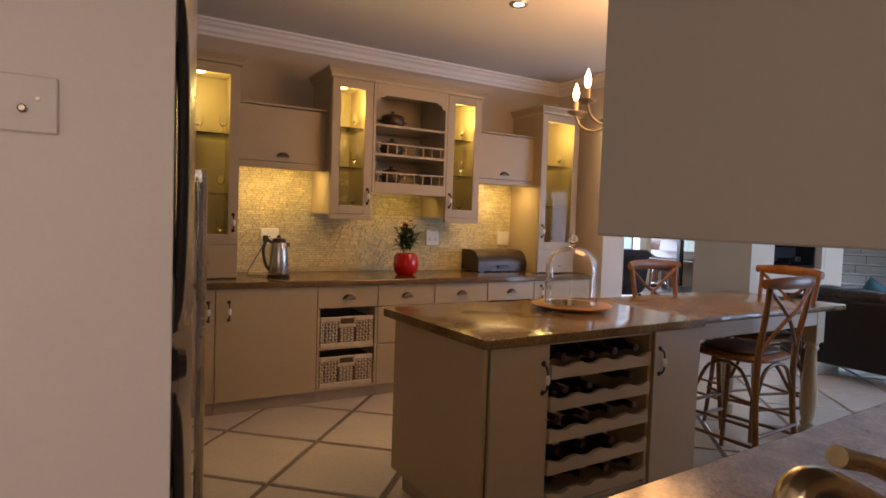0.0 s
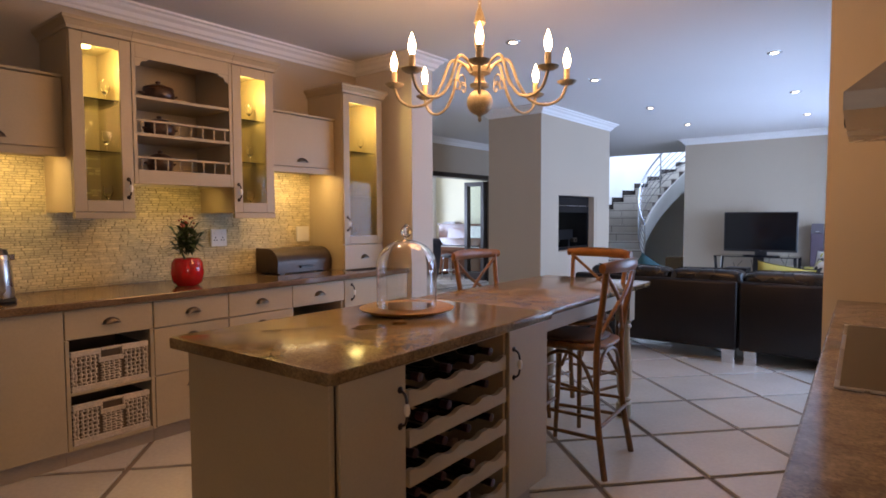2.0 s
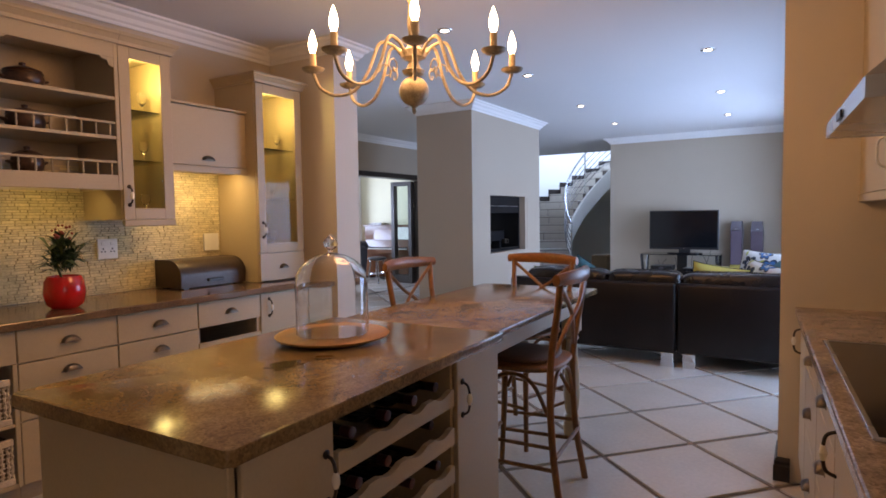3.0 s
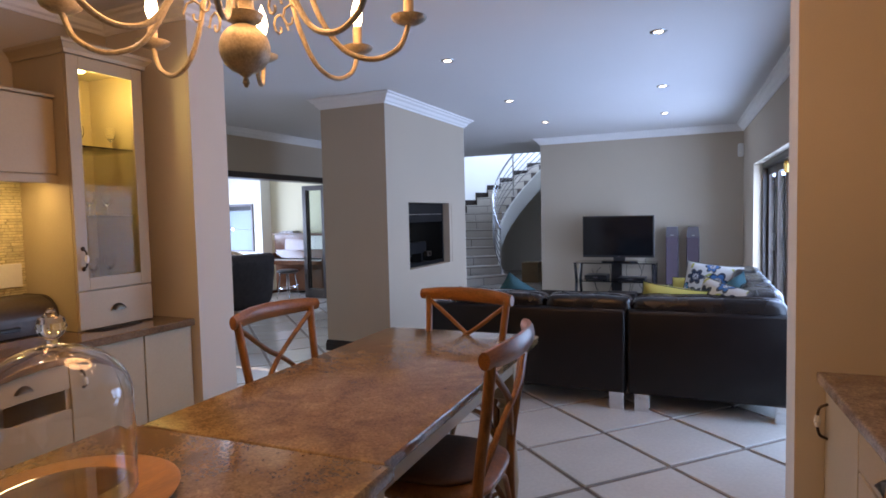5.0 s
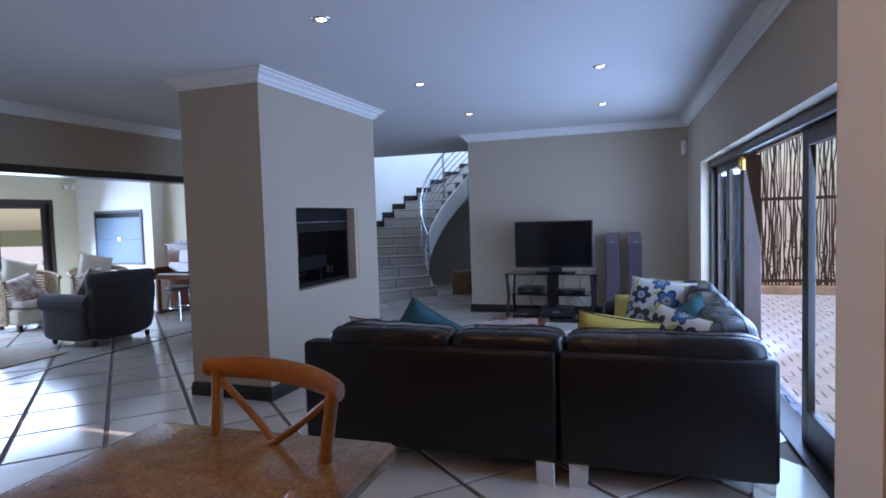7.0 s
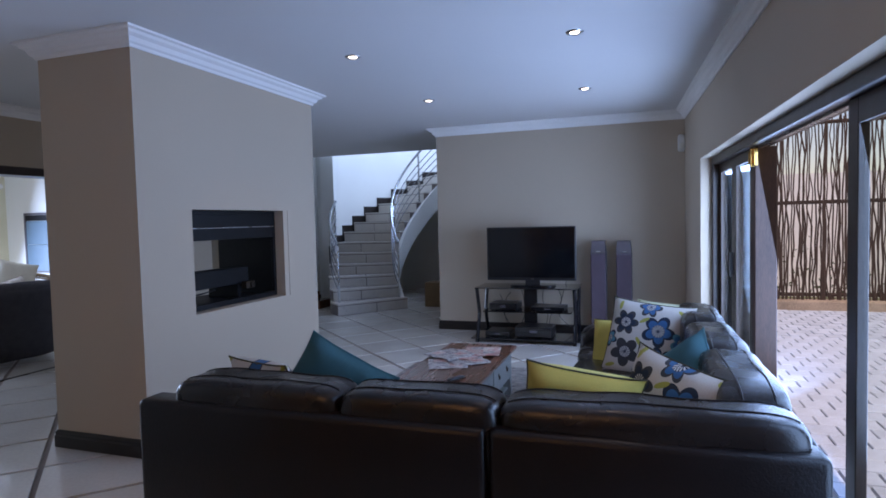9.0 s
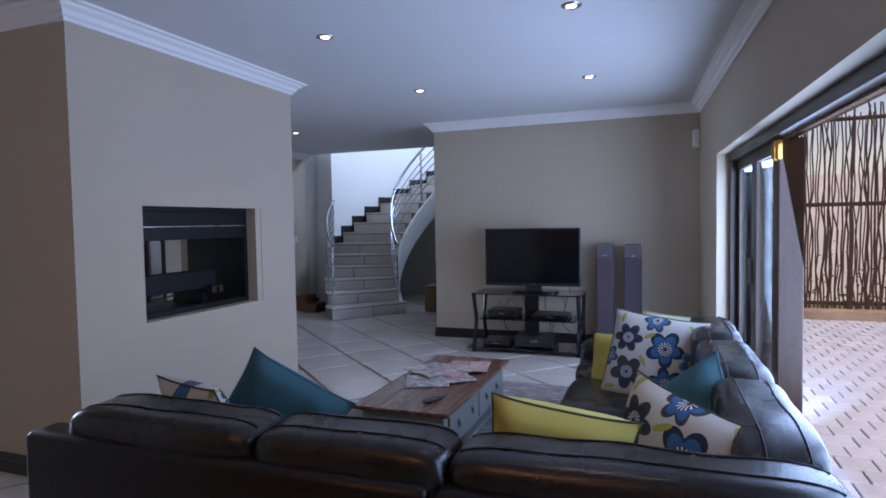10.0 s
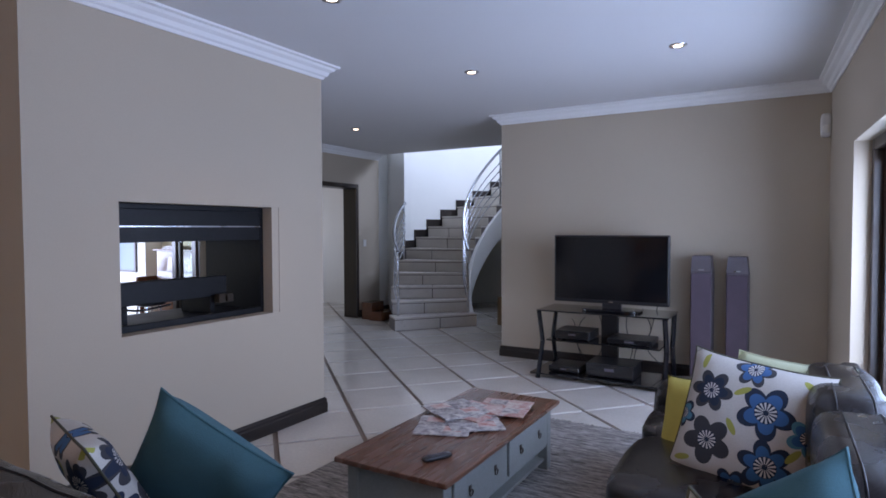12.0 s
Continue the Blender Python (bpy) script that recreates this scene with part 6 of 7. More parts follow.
scatter("large blue flower print scatter cushion on the sofa seat", FLORAL, 0.56, 0.56, 0.17, (8.80, 1.36, 0.63), (-0.90, 0.25, 0.36), (0.25, 0, 1), 6, PIPING, -9)
scatter("pale green scatter cushion behind the flower print one", LIME, 0.50, 0.50, 0.15, (9.10, 1.24, 0.62), (-0.85, 0.4, 0.40), (0.3, -0.15, 0.9), 7, LIME)
scatter("yellow scatter cushion behind the flower print one", YELLOW, 0.42, 0.42, 0.13, (9.08, 1.56, 0.53), (-0.85, 0.4, 0.35), (0.25, 0, 0.95), 8)

# ---- coffee table, rug, papers ----
BEFORE_TABLE = set(scene.objects)
rg = thing("rug", "grey-brown woven rug under the coffee table", "rug", (9.1, 2.7, 0))
part("rug_body", box(7.74, 1.70, 0.001, 10.32, 3.64, 0.014, 0.005), RUG, rg)
bm = bmesh.new()
rng = random.Random(5)
for k in range(150):
    yy = 1.72 + 1.90 * k / 149
    for x, d in ((10.315, 1), (7.745, -1)):
        tube([(x, yy, 0.008), (x + d * rng.uniform(0.03, 0.05), yy + rng.gauss(0, 0.006), 0.005)], 0.0025, 4, bm)
tagged(part("fringe", bm, RUG, rg), kind="stuff")
t = thing("coffee_table", "grey painted coffee table with red-brown wooden top and drawers", "table", (8.74, 2.6, 0.014))
cx0, cx1, cy0, cy1 = 8.06, 9.42, 2.30, 2.89
part("tabletop", box(cx0, cy0, 0.425, cx1, cy1, 0.452, 0.006, 2), TABLETOP, t)
for k in range(3):
    part("top_joint", box(cx0 + 0.001, cy0 + (k + 1) * 0.1475 - 0.001, 0.4515, cx1 - 0.001, cy0 + (k + 1) * 0.1475 + 0.001, 0.4526), DARKWOOD, t)
part("carcase", box(cx0 + 0.05, cy0 + 0.045, 0.17, cx1 - 0.05, cy1 - 0.045, 0.4245, 0.003), GREYPAINT, t)
for x in (cx0 + 0.045, cx1 - 0.105):
    for y in (cy0 + 0.04, cy1 - 0.10):
        part("leg", box(x, y, 0.014, x + 0.06, y + 0.06, 0.4243, 0.004), GREYPAINT, t)
part("lower_shelf", box(cx0 + 0.06, cy0 + 0.06, 0.07, cx1 - 0.06, cy1 - 0.06, 0.09, 0.003), GREYPAINT, t)
for k in range(2):
    x0 = cx0 + 0.12 + k * 0.57
    d = part("drawer", box(x0, cy0 + 0.030, 0.20, x0 + 0.54, cy0 + 0.0445, 0.405, 0.003), GREYPAINT, t)
    for hx in (0.14, 0.40):
        part("ring_pull", tube([(x0 + hx + 0.016 * math.cos(a), cy0 + 0.022, 0.30 + 0.016 * math.sin(a)) for a in np.linspace(0, 6.283, 13)], 0.003, 6), IRON, d)
        part("pull_plate", box(x0 + hx - 0.012, cy0 + 0.026, 0.305, x0 + hx + 0.012, cy0 + 0.030, 0.335, 0.002), IRON, d)
rng = random.Random(11)
for k, (x, y, a, mat, lab) in enumerate(((8.66, 2.66, 22, PAPER, "open magazine lying on the coffee table"), (8.78, 2.55, 38, PAPER, "open newspaper lying on the coffee table"), (8.93, 2.62, -12, PAPER2, "glossy magazine on the coffee table"),
                                         (9.06, 2.50, 10, PAPER2, "red-covered magazine on the coffee table"), (8.88, 2.72, 60, PAPER, "loose magazine on the coffee table"))):
    m = thing("magazine", lab, "magazine", group="magazines on the coffee table")
    BASE[m.name] = Matrix()
    z = 0.4535 + 0.005 * k
    bm = bmesh.new()
    rows = []
    for i in range(9):
        u = i / 8 - 0.5
        rows.append([bm.verts.new((u * 0.29, v, zz + 0.010 * abs(math.sin(u * 5)) * (1 if zz else 0.4))) for v in (-0.14, 0.14) for zz in (0.0, 0.0035)])
    for a_, b_ in zip(rows, rows[1:]):
        for i0, i1 in ((0, 1), (1, 3), (3, 2), (2, 0)):
            bm.faces.new((a_[i0], a_[i1], b_[i1], b_[i0]))
    bm.faces.new([rows[0][q] for q in (0, 2, 3, 1)])
    bm.faces.new([rows[-1][q] for q in (0, 1, 3, 2)])
    part("booklet", bm, mat, m)
    part("print_block", boxes([(-0.11, -0.10, 0.0142, -0.03, -0.01, 0.0146), (0.03, 0.0, 0.0142, 0.11, 0.10, 0.0146)]), PAPER2 if mat is PAPER else PAPER, m, "printed picture blocks")
    m.matrix_basis = pose(x, y, z, 0, 0, a)
r = thing("remote_control", "black remote control on the coffee table", "remote", (8.27, 2.47, 0.452))
part("shell", moved(soft(-0.022, -0.075, 0, 0.022, 0.075, 0.022, 4, 6), pose(8.27, 2.47, 0.453, 0, 0, 62)), BLACK, r, smooth=True)
part("keys", moved(boxes([(-0.014 + 0.011 * i, -0.05 + 0.014 * j, 0.0205, -0.007 + 0.011 * i, -0.042 + 0.014 * j, 0.0235) for i in range(3) for j in range(7)]), pose(8.27, 2.47, 0.453, 0, 0, 62)), GREYSPK, r)

for ob in set(scene.objects) - BEFORE_TABLE:
    if ob.parent is None and ob is not rg:
        ob.matrix_basis = Matrix.Translation((0.08, 0.10, 0.0013)) @ Matrix.Diagonal((1, 1, 0.91, 1)) @ ob.matrix_basis

# ---- television, stand, speakers ----
t = thing("tv_stand", "black glass television stand with angled legs", "tv stand", (11.8, 2.70, 0))
for z, x0, y0, y1 in ((0.645, 11.50, 2.12, 3.34), (0.355, 11.56, 2.20, 3.26), (0.045, 11.44, 2.08, 3.38)):
    part("shelf", box(x0, y0, z, 12.02, y1, z + 0.014, 0.003), SMOKED, t, "smoked glass shelf")
for y in (2.15, 3.31):
    bm = bmesh.new()
    tube([(11.47, y, 0.0), (11.60, y, 0.34), (11.50, y, 0.644)], 0.022, 6, bm)
    tube([(12.00, y, 0.0), (11.90, y, 0.34), (12.00, y, 0.644)], 0.022, 6, bm)
    part("leg", bm, BLACKGLOSS, t)
part("spine", box(11.92, 2.66, 0.06, 11.97, 2.82, 0.644, 0.004), BLACK, t)
tv = thing("television", "large black flat-screen television on its foot", "television", (11.75, 2.66, 0.66))
part("housing", box(11.70, 2.15, 0.731, 11.755, 3.228, 1.379, 0.008, 2), BLACK, tv)
part("screen", box(11.694, 2.168, 0.765, 11.6995, 3.210, 1.362), SCREEN, tv, "dark glossy screen")
part("maker_badge", box(11.6935, 2.65, 0.745, 11.699, 2.69, 0.752), STEEL, tv)
part("neck", box(11.72, 2.58, 0.675, 11.76, 2.76, 0.745, 0.006), BLACK, tv)
part("foot_plate", soft(11.60, 2.40, 0.659, 11.90, 2.94, 0.682, 5, 6), BLACKGLOSS, tv, smooth=True)
for lab, x0, y0, z, w, h in (("black video recorder on the television stand", 11.62, 2.85, 0.369, 0.34, 0.085), ("black decoder box on the television stand", 11.60, 2.28, 0.369, 0.40, 0.055), ("black amplifier on the lowest shelf", 11.54, 2.42, 0.059, 0.44, 0.13), ("flat black disc player on the lowest shelf", 11.55, 2.93, 0.059, 0.30, 0.06)):
    e = thing("media_player", lab, "media player", (x0 + 0.15, y0 + w / 2, z), group="media boxes on the stand")
    part("case", box(x0, y0, z + 0.008, x0 + 0.32, y0 + w, z + h, 0.004), BLACK, e)
    part("front_panel", box(x0 - 0.004, y0 + 0.01, z + 0.012, x0 - 0.0005, y0 + w - 0.01, z + h - 0.006), SMOKED, e)
    part("display", box(x0 - 0.006, y0 + w * 0.4, z + h * 0.5, x0 - 0.0042, y0 + w * 0.6, z + h * 0.7), GREYSPK, e)
    part("foot", boxes([(x0 + 0.02, y0 + 0.02, z, x0 + 0.05, y0 + 0.05, z + 0.008), (x0 + 0.02, y0 + w - 0.05, z, x0 + 0.05, y0 + w - 0.02, z + 0.008), (x0 + 0.26, y0 + 0.02, z, x0 + 0.29, y0 + 0.05, z + 0.008), (x0 + 0.26, y0 + w - 0.05, z, x0 + 0.29, y0 + w - 0.02, z + 0.008)]), BLACK, e)
rng = random.Random(2)
for k in range(7):
    y = 2.3 + 0.14 * k
    single("tv_cable", tube(curve3([(11.98, y, 0.70 - 0.03 * k), (12.05, y + rng.uniform(-0.08, 0.08), 0.45), (12.02, y + rng.uniform(-0.1, 0.1), 0.25), (12.06, y + rng.uniform(-0.2, 0.2), 0.012)], 5), 0.004, 6), BLACK, "loose black cable behind the television stand", "cable", group="cables behind the television")


def speaker(y, h, lab):
    s_ = thing("floor_speaker", lab, "loudspeaker", (12.02, y, 0), group="floor loudspeakers")
    part("cabinet", box(11.92, y - 0.09, 0, 12.14, y + 0.09, h - 0.145, 0.006), GREYSPK, s_)
    part("grille", box(11.905, y - 0.083, 0.02, 11.9195, y + 0.083, h - 0.16, 0.004), PURPLE, s_, "mauve cloth grille")
    bm = prism([(11.92, y - 0.075), (12.12, y - 0.075), (12.12, y + 0.075), (11.92, y + 0.075)], h - 0.1445, h)
    for v in bm.verts:
        if v.co.z < h - 0.1:
            v.co.y = y + (v.co.y - y) * 1.18
            v.co.x -= 0.008 if v.co.x < 12 else 0
    part("tweeter_box", bm, GREYSPK, s_)
    part("badge", box(11.911, y - 0.025, h - 0.13, 11.916, y + 0.025, h - 0.122), STEEL, s_)


speaker(1.915, 1.19, "tall narrow mauve floor loudspeaker by the television")
speaker(1.62, 1.185, "tall narrow mauve floor loudspeaker beside its twin")
d = thing("motion_detector", "white alarm sensor high on the wall", "sensor", (12.15, 1.0, 2.25))
part("case", soft(12.15, 0.93, 2.22, 12.222, 1.01, 2.42, 5, 6), WHITEPLASTIC, d, smooth=True)
part("lens", soft(12.135, 0.945, 2.25, 12.16, 0.995, 2.32, 4, 4), CERAMIC, d, smooth=True)

# ---- spiral stair ----
st = thing("spiral_stair", "curved stair of cream tiles with dark skirting and white soffit", "stair", (13.4, 5.6, 0))
RISE, A0, DA = 0.186, 142.0, 8.7


def pol(r_, a):
    return (CX + r_ * math.cos(radians(a)), CY + r_ * math.sin(radians(a)))


def ring_block(r0, r1, a0, a1, z0, z1, n=3, bm=None):
    ins = [pol(r0, a0 + (a1 - a0) * k / n) for k in range(n + 1)]
    out = [pol(r1, a1 + (a0 - a1) * k / n) for k in range(n + 1)]
    return prism(ins + out, z0, z1, bm)


NS = 17
for k in range(NS):
    a0, a1, z = A0 - DA * k, A0 - DA * (k + 1), RISE * (k + 1)
    wide = 0.05 if k == 0 else 0.0
    low = max(0.0, z - RISE - (0.0 if k < 3 else 0.16))
    stp = part("step", ring_block(RI - wide, RO + wide - 0.02, a0, a1, low, z - 0.022), NOSING, st)
    rm = (RI + RO) / 2 + (0.10 if k % 2 else -0.06)
    g = 0.007
    for r0, r1 in ((RI - wide, rm - g), (rm + g, RO + wide - 0.02)):
        part("tread_tile", ring_block(r0, r1, a0 + 0.55, a1 + 0.1, z - 0.0215, z, 2), STEPT, stp)
        (x0, y0), (x1, y1) = pol(r0, a0 + 0.25), pol(r1, a0 + 0.25)
        (x2, y2), (x3, y3) = pol(r1, a0 + 0.02), pol(r0, a0 + 0.02)
        part("riser_tile", prism([(x0, y0), (x1, y1), (x2, y2), (x3, y3)], z - RISE + 0.004, z - 0.038), STEPT, stp)
    part("nosing", ring_block(RI - wide, RO + wide - 0.02, a0 + 0.5, a0 + 0.05, z - 0.0255, z - 0.0005, 1), STEPT, stp, "rounded tread edge tile")
    if k >= 4:
        part("stair_skirting", ring_block(RO + 0.001, RO + 0.018, a0 + 0.5, a1, z - RISE, z + 0.13, 3), SKIRT, st, "dark stepped skirting")
# white stringer and soffit on the inner side
bm = bmesh.new()
rows = []
for k in range(49):
    a = A0 - 6 - (DA * NS - 6) * k / 48
    zt = RISE * ((A0 - a) / DA) + 0.03
    zb = max(0.0, zt - 0.46)
    i0, i1, o1 = pol(RI - 0.06, a), pol(RI - 0.002, a), pol(RO - 0.03, a)
    rows.append([bm.verts.new((*i0, zb)), bm.verts.new((*i0, zt)), bm.verts.new((*i1, zt)), bm.verts.new((*i1, zb + 0.02)), bm.verts.new((*o1, zb + 0.02)), bm.verts.new((*o1, zb))])
for a_, b_ in zip(rows, rows[1:]):
    for q in range(6):
        bm.faces.new((a_[q], a_[(q + 1) % 6], b_[(q + 1) % 6], b_[q]))
bm.faces.new(rows[0][::-1])
bm.faces.new(rows[-1])
part("stringer", bm, STAIRWALL, st, "smooth white stringer and soffit", smooth=True)


RAILST = material("satin_stainless_rail", (0.30, 0.31, 0.33), 0.24, 1.0, var=0.06, scale=4, bump=0.0)


def rail(name, r_, k0, k1, lab, posts):
    """A steel handrail with five thin rails, following the stair."""
    h_ = thing(name, lab, "handrail", (*pol(r_, A0 - DA * k0), RISE * (k0 + 1)), group="stair rails")
    ks = np.linspace(k0, k1, 28)

    def line(off):
        return [(*pol(r_, A0 - DA * k), RISE * (k + 0.55) + off) for k in ks]
    part("handrail", tube(line(0.92), 0.022, 10), RAILST, h_, "polished steel handrail", smooth=True)
    for q in range(5):
        part("thin_rail", tube(line(0.17 + 0.135 * q), 0.0088, 8), RAILST, h_, smooth=True)
    for k in posts:
        x, y = pol(r_, A0 - DA * k)
        part("post", tube([(x, y, RISE * (int(k) + 1) - 0.03), (x, y, RISE * (k + 0.55) + 0.90)], 0.019, 10), STEEL, h_, smooth=True)


rail("stair_rail", RI + 0.05, 0.55, 14.0, "curved polished steel handrail along the stair's inner edge", (0.55, 5.2, 9.6, 13.4))
rail("stair_rail", RO - 0.07, 0.55, 4.6, "short curved polished steel handrail at the stair foot", (0.55, 4.4))
b = thing("wooden_step_stool", "small red-brown wooden step stool beside the stair", "step stool", (13.75, 6.95, 0))
part("lower_step", box(13.55, 6.72, 0, 13.95, 6.95, 0.14, 0.004), PIANO, b)
part("upper_step", box(13.62, 6.95, 0, 13.95, 7.15, 0.27, 0.004), PIANO, b)
single("small_mat", box(14.9, 6.2, 0.001, 15.8, 6.8, 0.012, 0.004), LRUG, "small beige mat under the stair", "mat")
bx = thing("cardboard_box", "plain brown carton standing under the stair", "box", (14.4, 4.6, 0))
part("carton", box(14.15, 4.66, 0, 14.5, 5.0, 0.42, 0.003), material("brown_card", (0.22, 0.14, 0.075), 0.85, var=0.1), bx)
part("flap", box(14.15, 4.66, 0.4205, 14.5, 4.83, 0.424), bx.children[0].data.materials[0], bx)
sw = thing("light_switch", "white light switch on the wall by the study door", "switch", (13.9, 7.29, 1.2))
part("plate", box(13.86, 7.288, 1.16, 13.93, 7.299, 1.27, 0.003), WHITEPLASTIC, sw)
part("rocker", box(13.885, 7.284, 1.20, 13.905, 7.2878, 1.23, 0.001), WHITEPLASTIC, sw)

# ---- lounge beyond the opening ----
p = thing("upright_piano", "red-brown mahogany upright piano with sheet music", "piano", (11.45, 8.5, 0))
py0, py1, pf = 7.82, 9.22, 11.12
part("case", box(11.45, py0, 0.05, 11.77, py1, 1.14, 0.006), PIANO, p)
part("lid", box(11.40, py0 - 0.02, 1.141, 11.775, py1 + 0.02, 1.165, 0.005), PIANO, p)
part("cheek", box(pf, py0, 0.58, 11.45, py0 + 0.05, 0.78, 0.012, 2), PIANO, p)
part("cheek", box(pf, py1 - 0.05, 0.58, 11.45, py1, 0.78, 0.012, 2), PIANO, p)
part("key_bed", box(pf, py0 + 0.05, 0.58, 11.45, py1 - 0.05, 0.66, 0.004), PIANO, p)
part("fallboard", moved(box(-0.012, py0 + 0.05, 0, 0.012, py1 - 0.05, 0.17, 0.003), pose(11.40, 0, 0.68, 0, 14, 0)), PIANO, p)
part("white_keys", boxes([(pf + 0.03, py0 + 0.07 + 0.0243 * k, 0.661, 11.38, py0 + 0.0925 + 0.0243 * k, 0.678) for k in range(52)]), IVORY, p, "row of ivory keys")
part("black_keys", boxes([(pf + 0.09, py0 + 0.087 + 0.0243 * k, 0.679, 11.38, py0 + 0.098 + 0.0243 * k, 0.692) for k in range(51) if k % 7 not in (2, 6)]), BLACK, p, "row of ebony keys")
for y in (py0 + 0.03, py1 - 0.08):
    part("leg", box(pf + 0.03, y, 0.0, pf + 0.08, y + 0.05, 0.58, 0.008), PIANO, p)
for yy in (py0, py1 - 0.05):
    part("toe_block", box(pf + 0.02, yy, 0, 11.77, yy + 0.05, 0.05, 0.004), PIANO, p)
part("music_desk", moved(box(-0.008, 8.05, 0, 0.008, 8.95, 0.26, 0.003), pose(11.42, 0, 0.84, 0, 10, 0)), PIANO, p)
m = thing("sheet_music", "open white sheet music on the piano", "sheet music", (11.4, 8.2, 0.87))
part("page", moved(box(-0.004, 8.00, 0, 0.0, 8.22, 0.30, 0.001), pose(11.40, 0, 0.86, 0, 12, 0)), IVORY, m)
part("page", moved(box(-0.004, 8.225, 0, 0.0, 8.445, 0.30, 0.001), pose(11.40, 0, 0.86, 0, 12, 0)), IVORY, m)
single("songbook", boxes([(11.45, 8.75, 1.166, 11.70, 9.1, 1.19), (11.47, 8.78, 1.1905, 11.68, 9.06, 1.21)], 0.002), PAPER, "stacked songbooks on the piano lid", "book")
s_ = thing("piano_stool", "round chrome-legged piano stool", "stool", (10.75, 8.35, 0))
part("seat", soft(10.57, 8.17, 0.46, 10.93, 8.53, 0.54, 2.6, 8), BLACK, s_, smooth=True)
for k in range(4):
    a = radians(45 + 90 * k)
    part("leg", tube([(10.75 + 0.19 * math.cos(a), 8.35 + 0.19 * math.sin(a), 0), (10.75 + 0.13 * math.cos(a), 8.35 + 0.13 * math.sin(a), 0.47)], 0.012, 8), CHROME, s_)
part("leg_ring", tube([(10.75 + 0.165 * math.cos(a), 8.35 + 0.165 * math.sin(a), 0.2) for a in np.linspace(0, 6.283, 25)], 0.008, 6), CHROME, s_)
sh = thing("wood_stove_cover", "blue-grey two-part shutter over a wall fireplace", "shutter", (11.48, 10.3, 0.74))
part("surround", boxes([(11.475, 9.90, 0.70, 11.4995, 9.94, 1.66), (11.475, 10.96, 0.70, 11.4995, 11.0, 1.66), (11.475, 9.94, 1.62, 11.4995, 10.96, 1.66), (11.475, 9.94, 0.70, 11.4995, 10.96, 0.73)], 0.002), GREYSPK, sh)
part("shutter_leaf", box(11.480, 9.94, 0.73, 11.4990, 10.96, 1.15, 0.003), BLUEPANEL, sh)
part("shutter_leaf", box(11.480, 9.94, 1.155, 11.4990, 10.96, 1.53, 0.003), BLUEPANEL, sh)
part("slot", box(11.490, 9.94, 1.535, 11.4990, 10.96, 1.62), SOOT, sh)
part("latch", box(11.470, 10.40, 1.13, 11.4795, 10.46, 1.18, 0.002), CHROME, sh)


sh.matrix_basis = Matrix.Translation((0, -0.12, 0.10)) @ sh.matrix_basis


def tub_chair(name, label, m, mat, seat_mat, w=0.92, d=0.86, back=0.80, arm=0.60):
    """An upholstered armchair facing +y in its own space."""
    c = thing(name, label, "armchair", group="lounge seats")
    BASE[c.name] = Matrix()
    part("seat_base", soft(-w / 2 + 0.08, -d / 2 + 0.08, 0.07, w / 2 - 0.08, d / 2, 0.32, 7, 7), mat, c, smooth=True)
    part("seat_cushion", soft(-w / 2 + 0.17, -d / 2 + 0.16, 0.30, w / 2 - 0.17, d / 2 + 0.02, 0.46, 5, 8, 0.01), seat_mat, c, smooth=True)
    part("backrest", moved(soft(-w / 2 + 0.05, -0.13, 0, w / 2 - 0.05, 0.13, back - 0.06, 5, 9, 0.01), pose(0, -d / 2 + 0.14, 0.07, 8, 0, 0)), mat, c, smooth=True)
    part("back_roll", lathe([(0.02, -w / 2 + 0.04), (0.10, -w / 2 + 0.07), (0.11, 0), (0.10, w / 2 - 0.07), (0.02, w / 2 - 0.04)], (0, -d / 2 + 0.05, back - 0.05), 18, axis="x"), mat, c, smooth=True)
    for sx in (-1, 1):
        part("arm", soft(sx * (w / 2 - 0.09) - 0.09, -d / 2 + 0.1, 0.07, sx * (w / 2 - 0.09) + 0.09, d / 2 - 0.02, arm - 0.06, 6, 8), mat, c, smooth=True)
        part("arm_roll", lathe([(0.02, -d / 2 + 0.06), (0.105, -d / 2 + 0.08), (0.115, 0), (0.115, d / 2 - 0.03), (0.03, d / 2)], (sx * (w / 2 - 0.08), 0, arm - 0.08), 20, axis="y"), mat, c, smooth=True)
        for sy in (-1, 1):
            part("foot", lathe([(0.022, 0), (0.034, 0.03), (0.03, 0.075)], (sx * (w / 2 - 0.12), sy * (d / 2 - 0.10), 0), 12), DARKWOOD, c, smooth=True)
    c.matrix_basis = m
    return c


tub_chair("armchair", "charcoal corded fabric armchair with rolled arms", pose(9.28, 8.26, 0, 0, 0, -3), CHENILLE, CHENILLE, 1.02, 0.92, 0.86, 0.62)


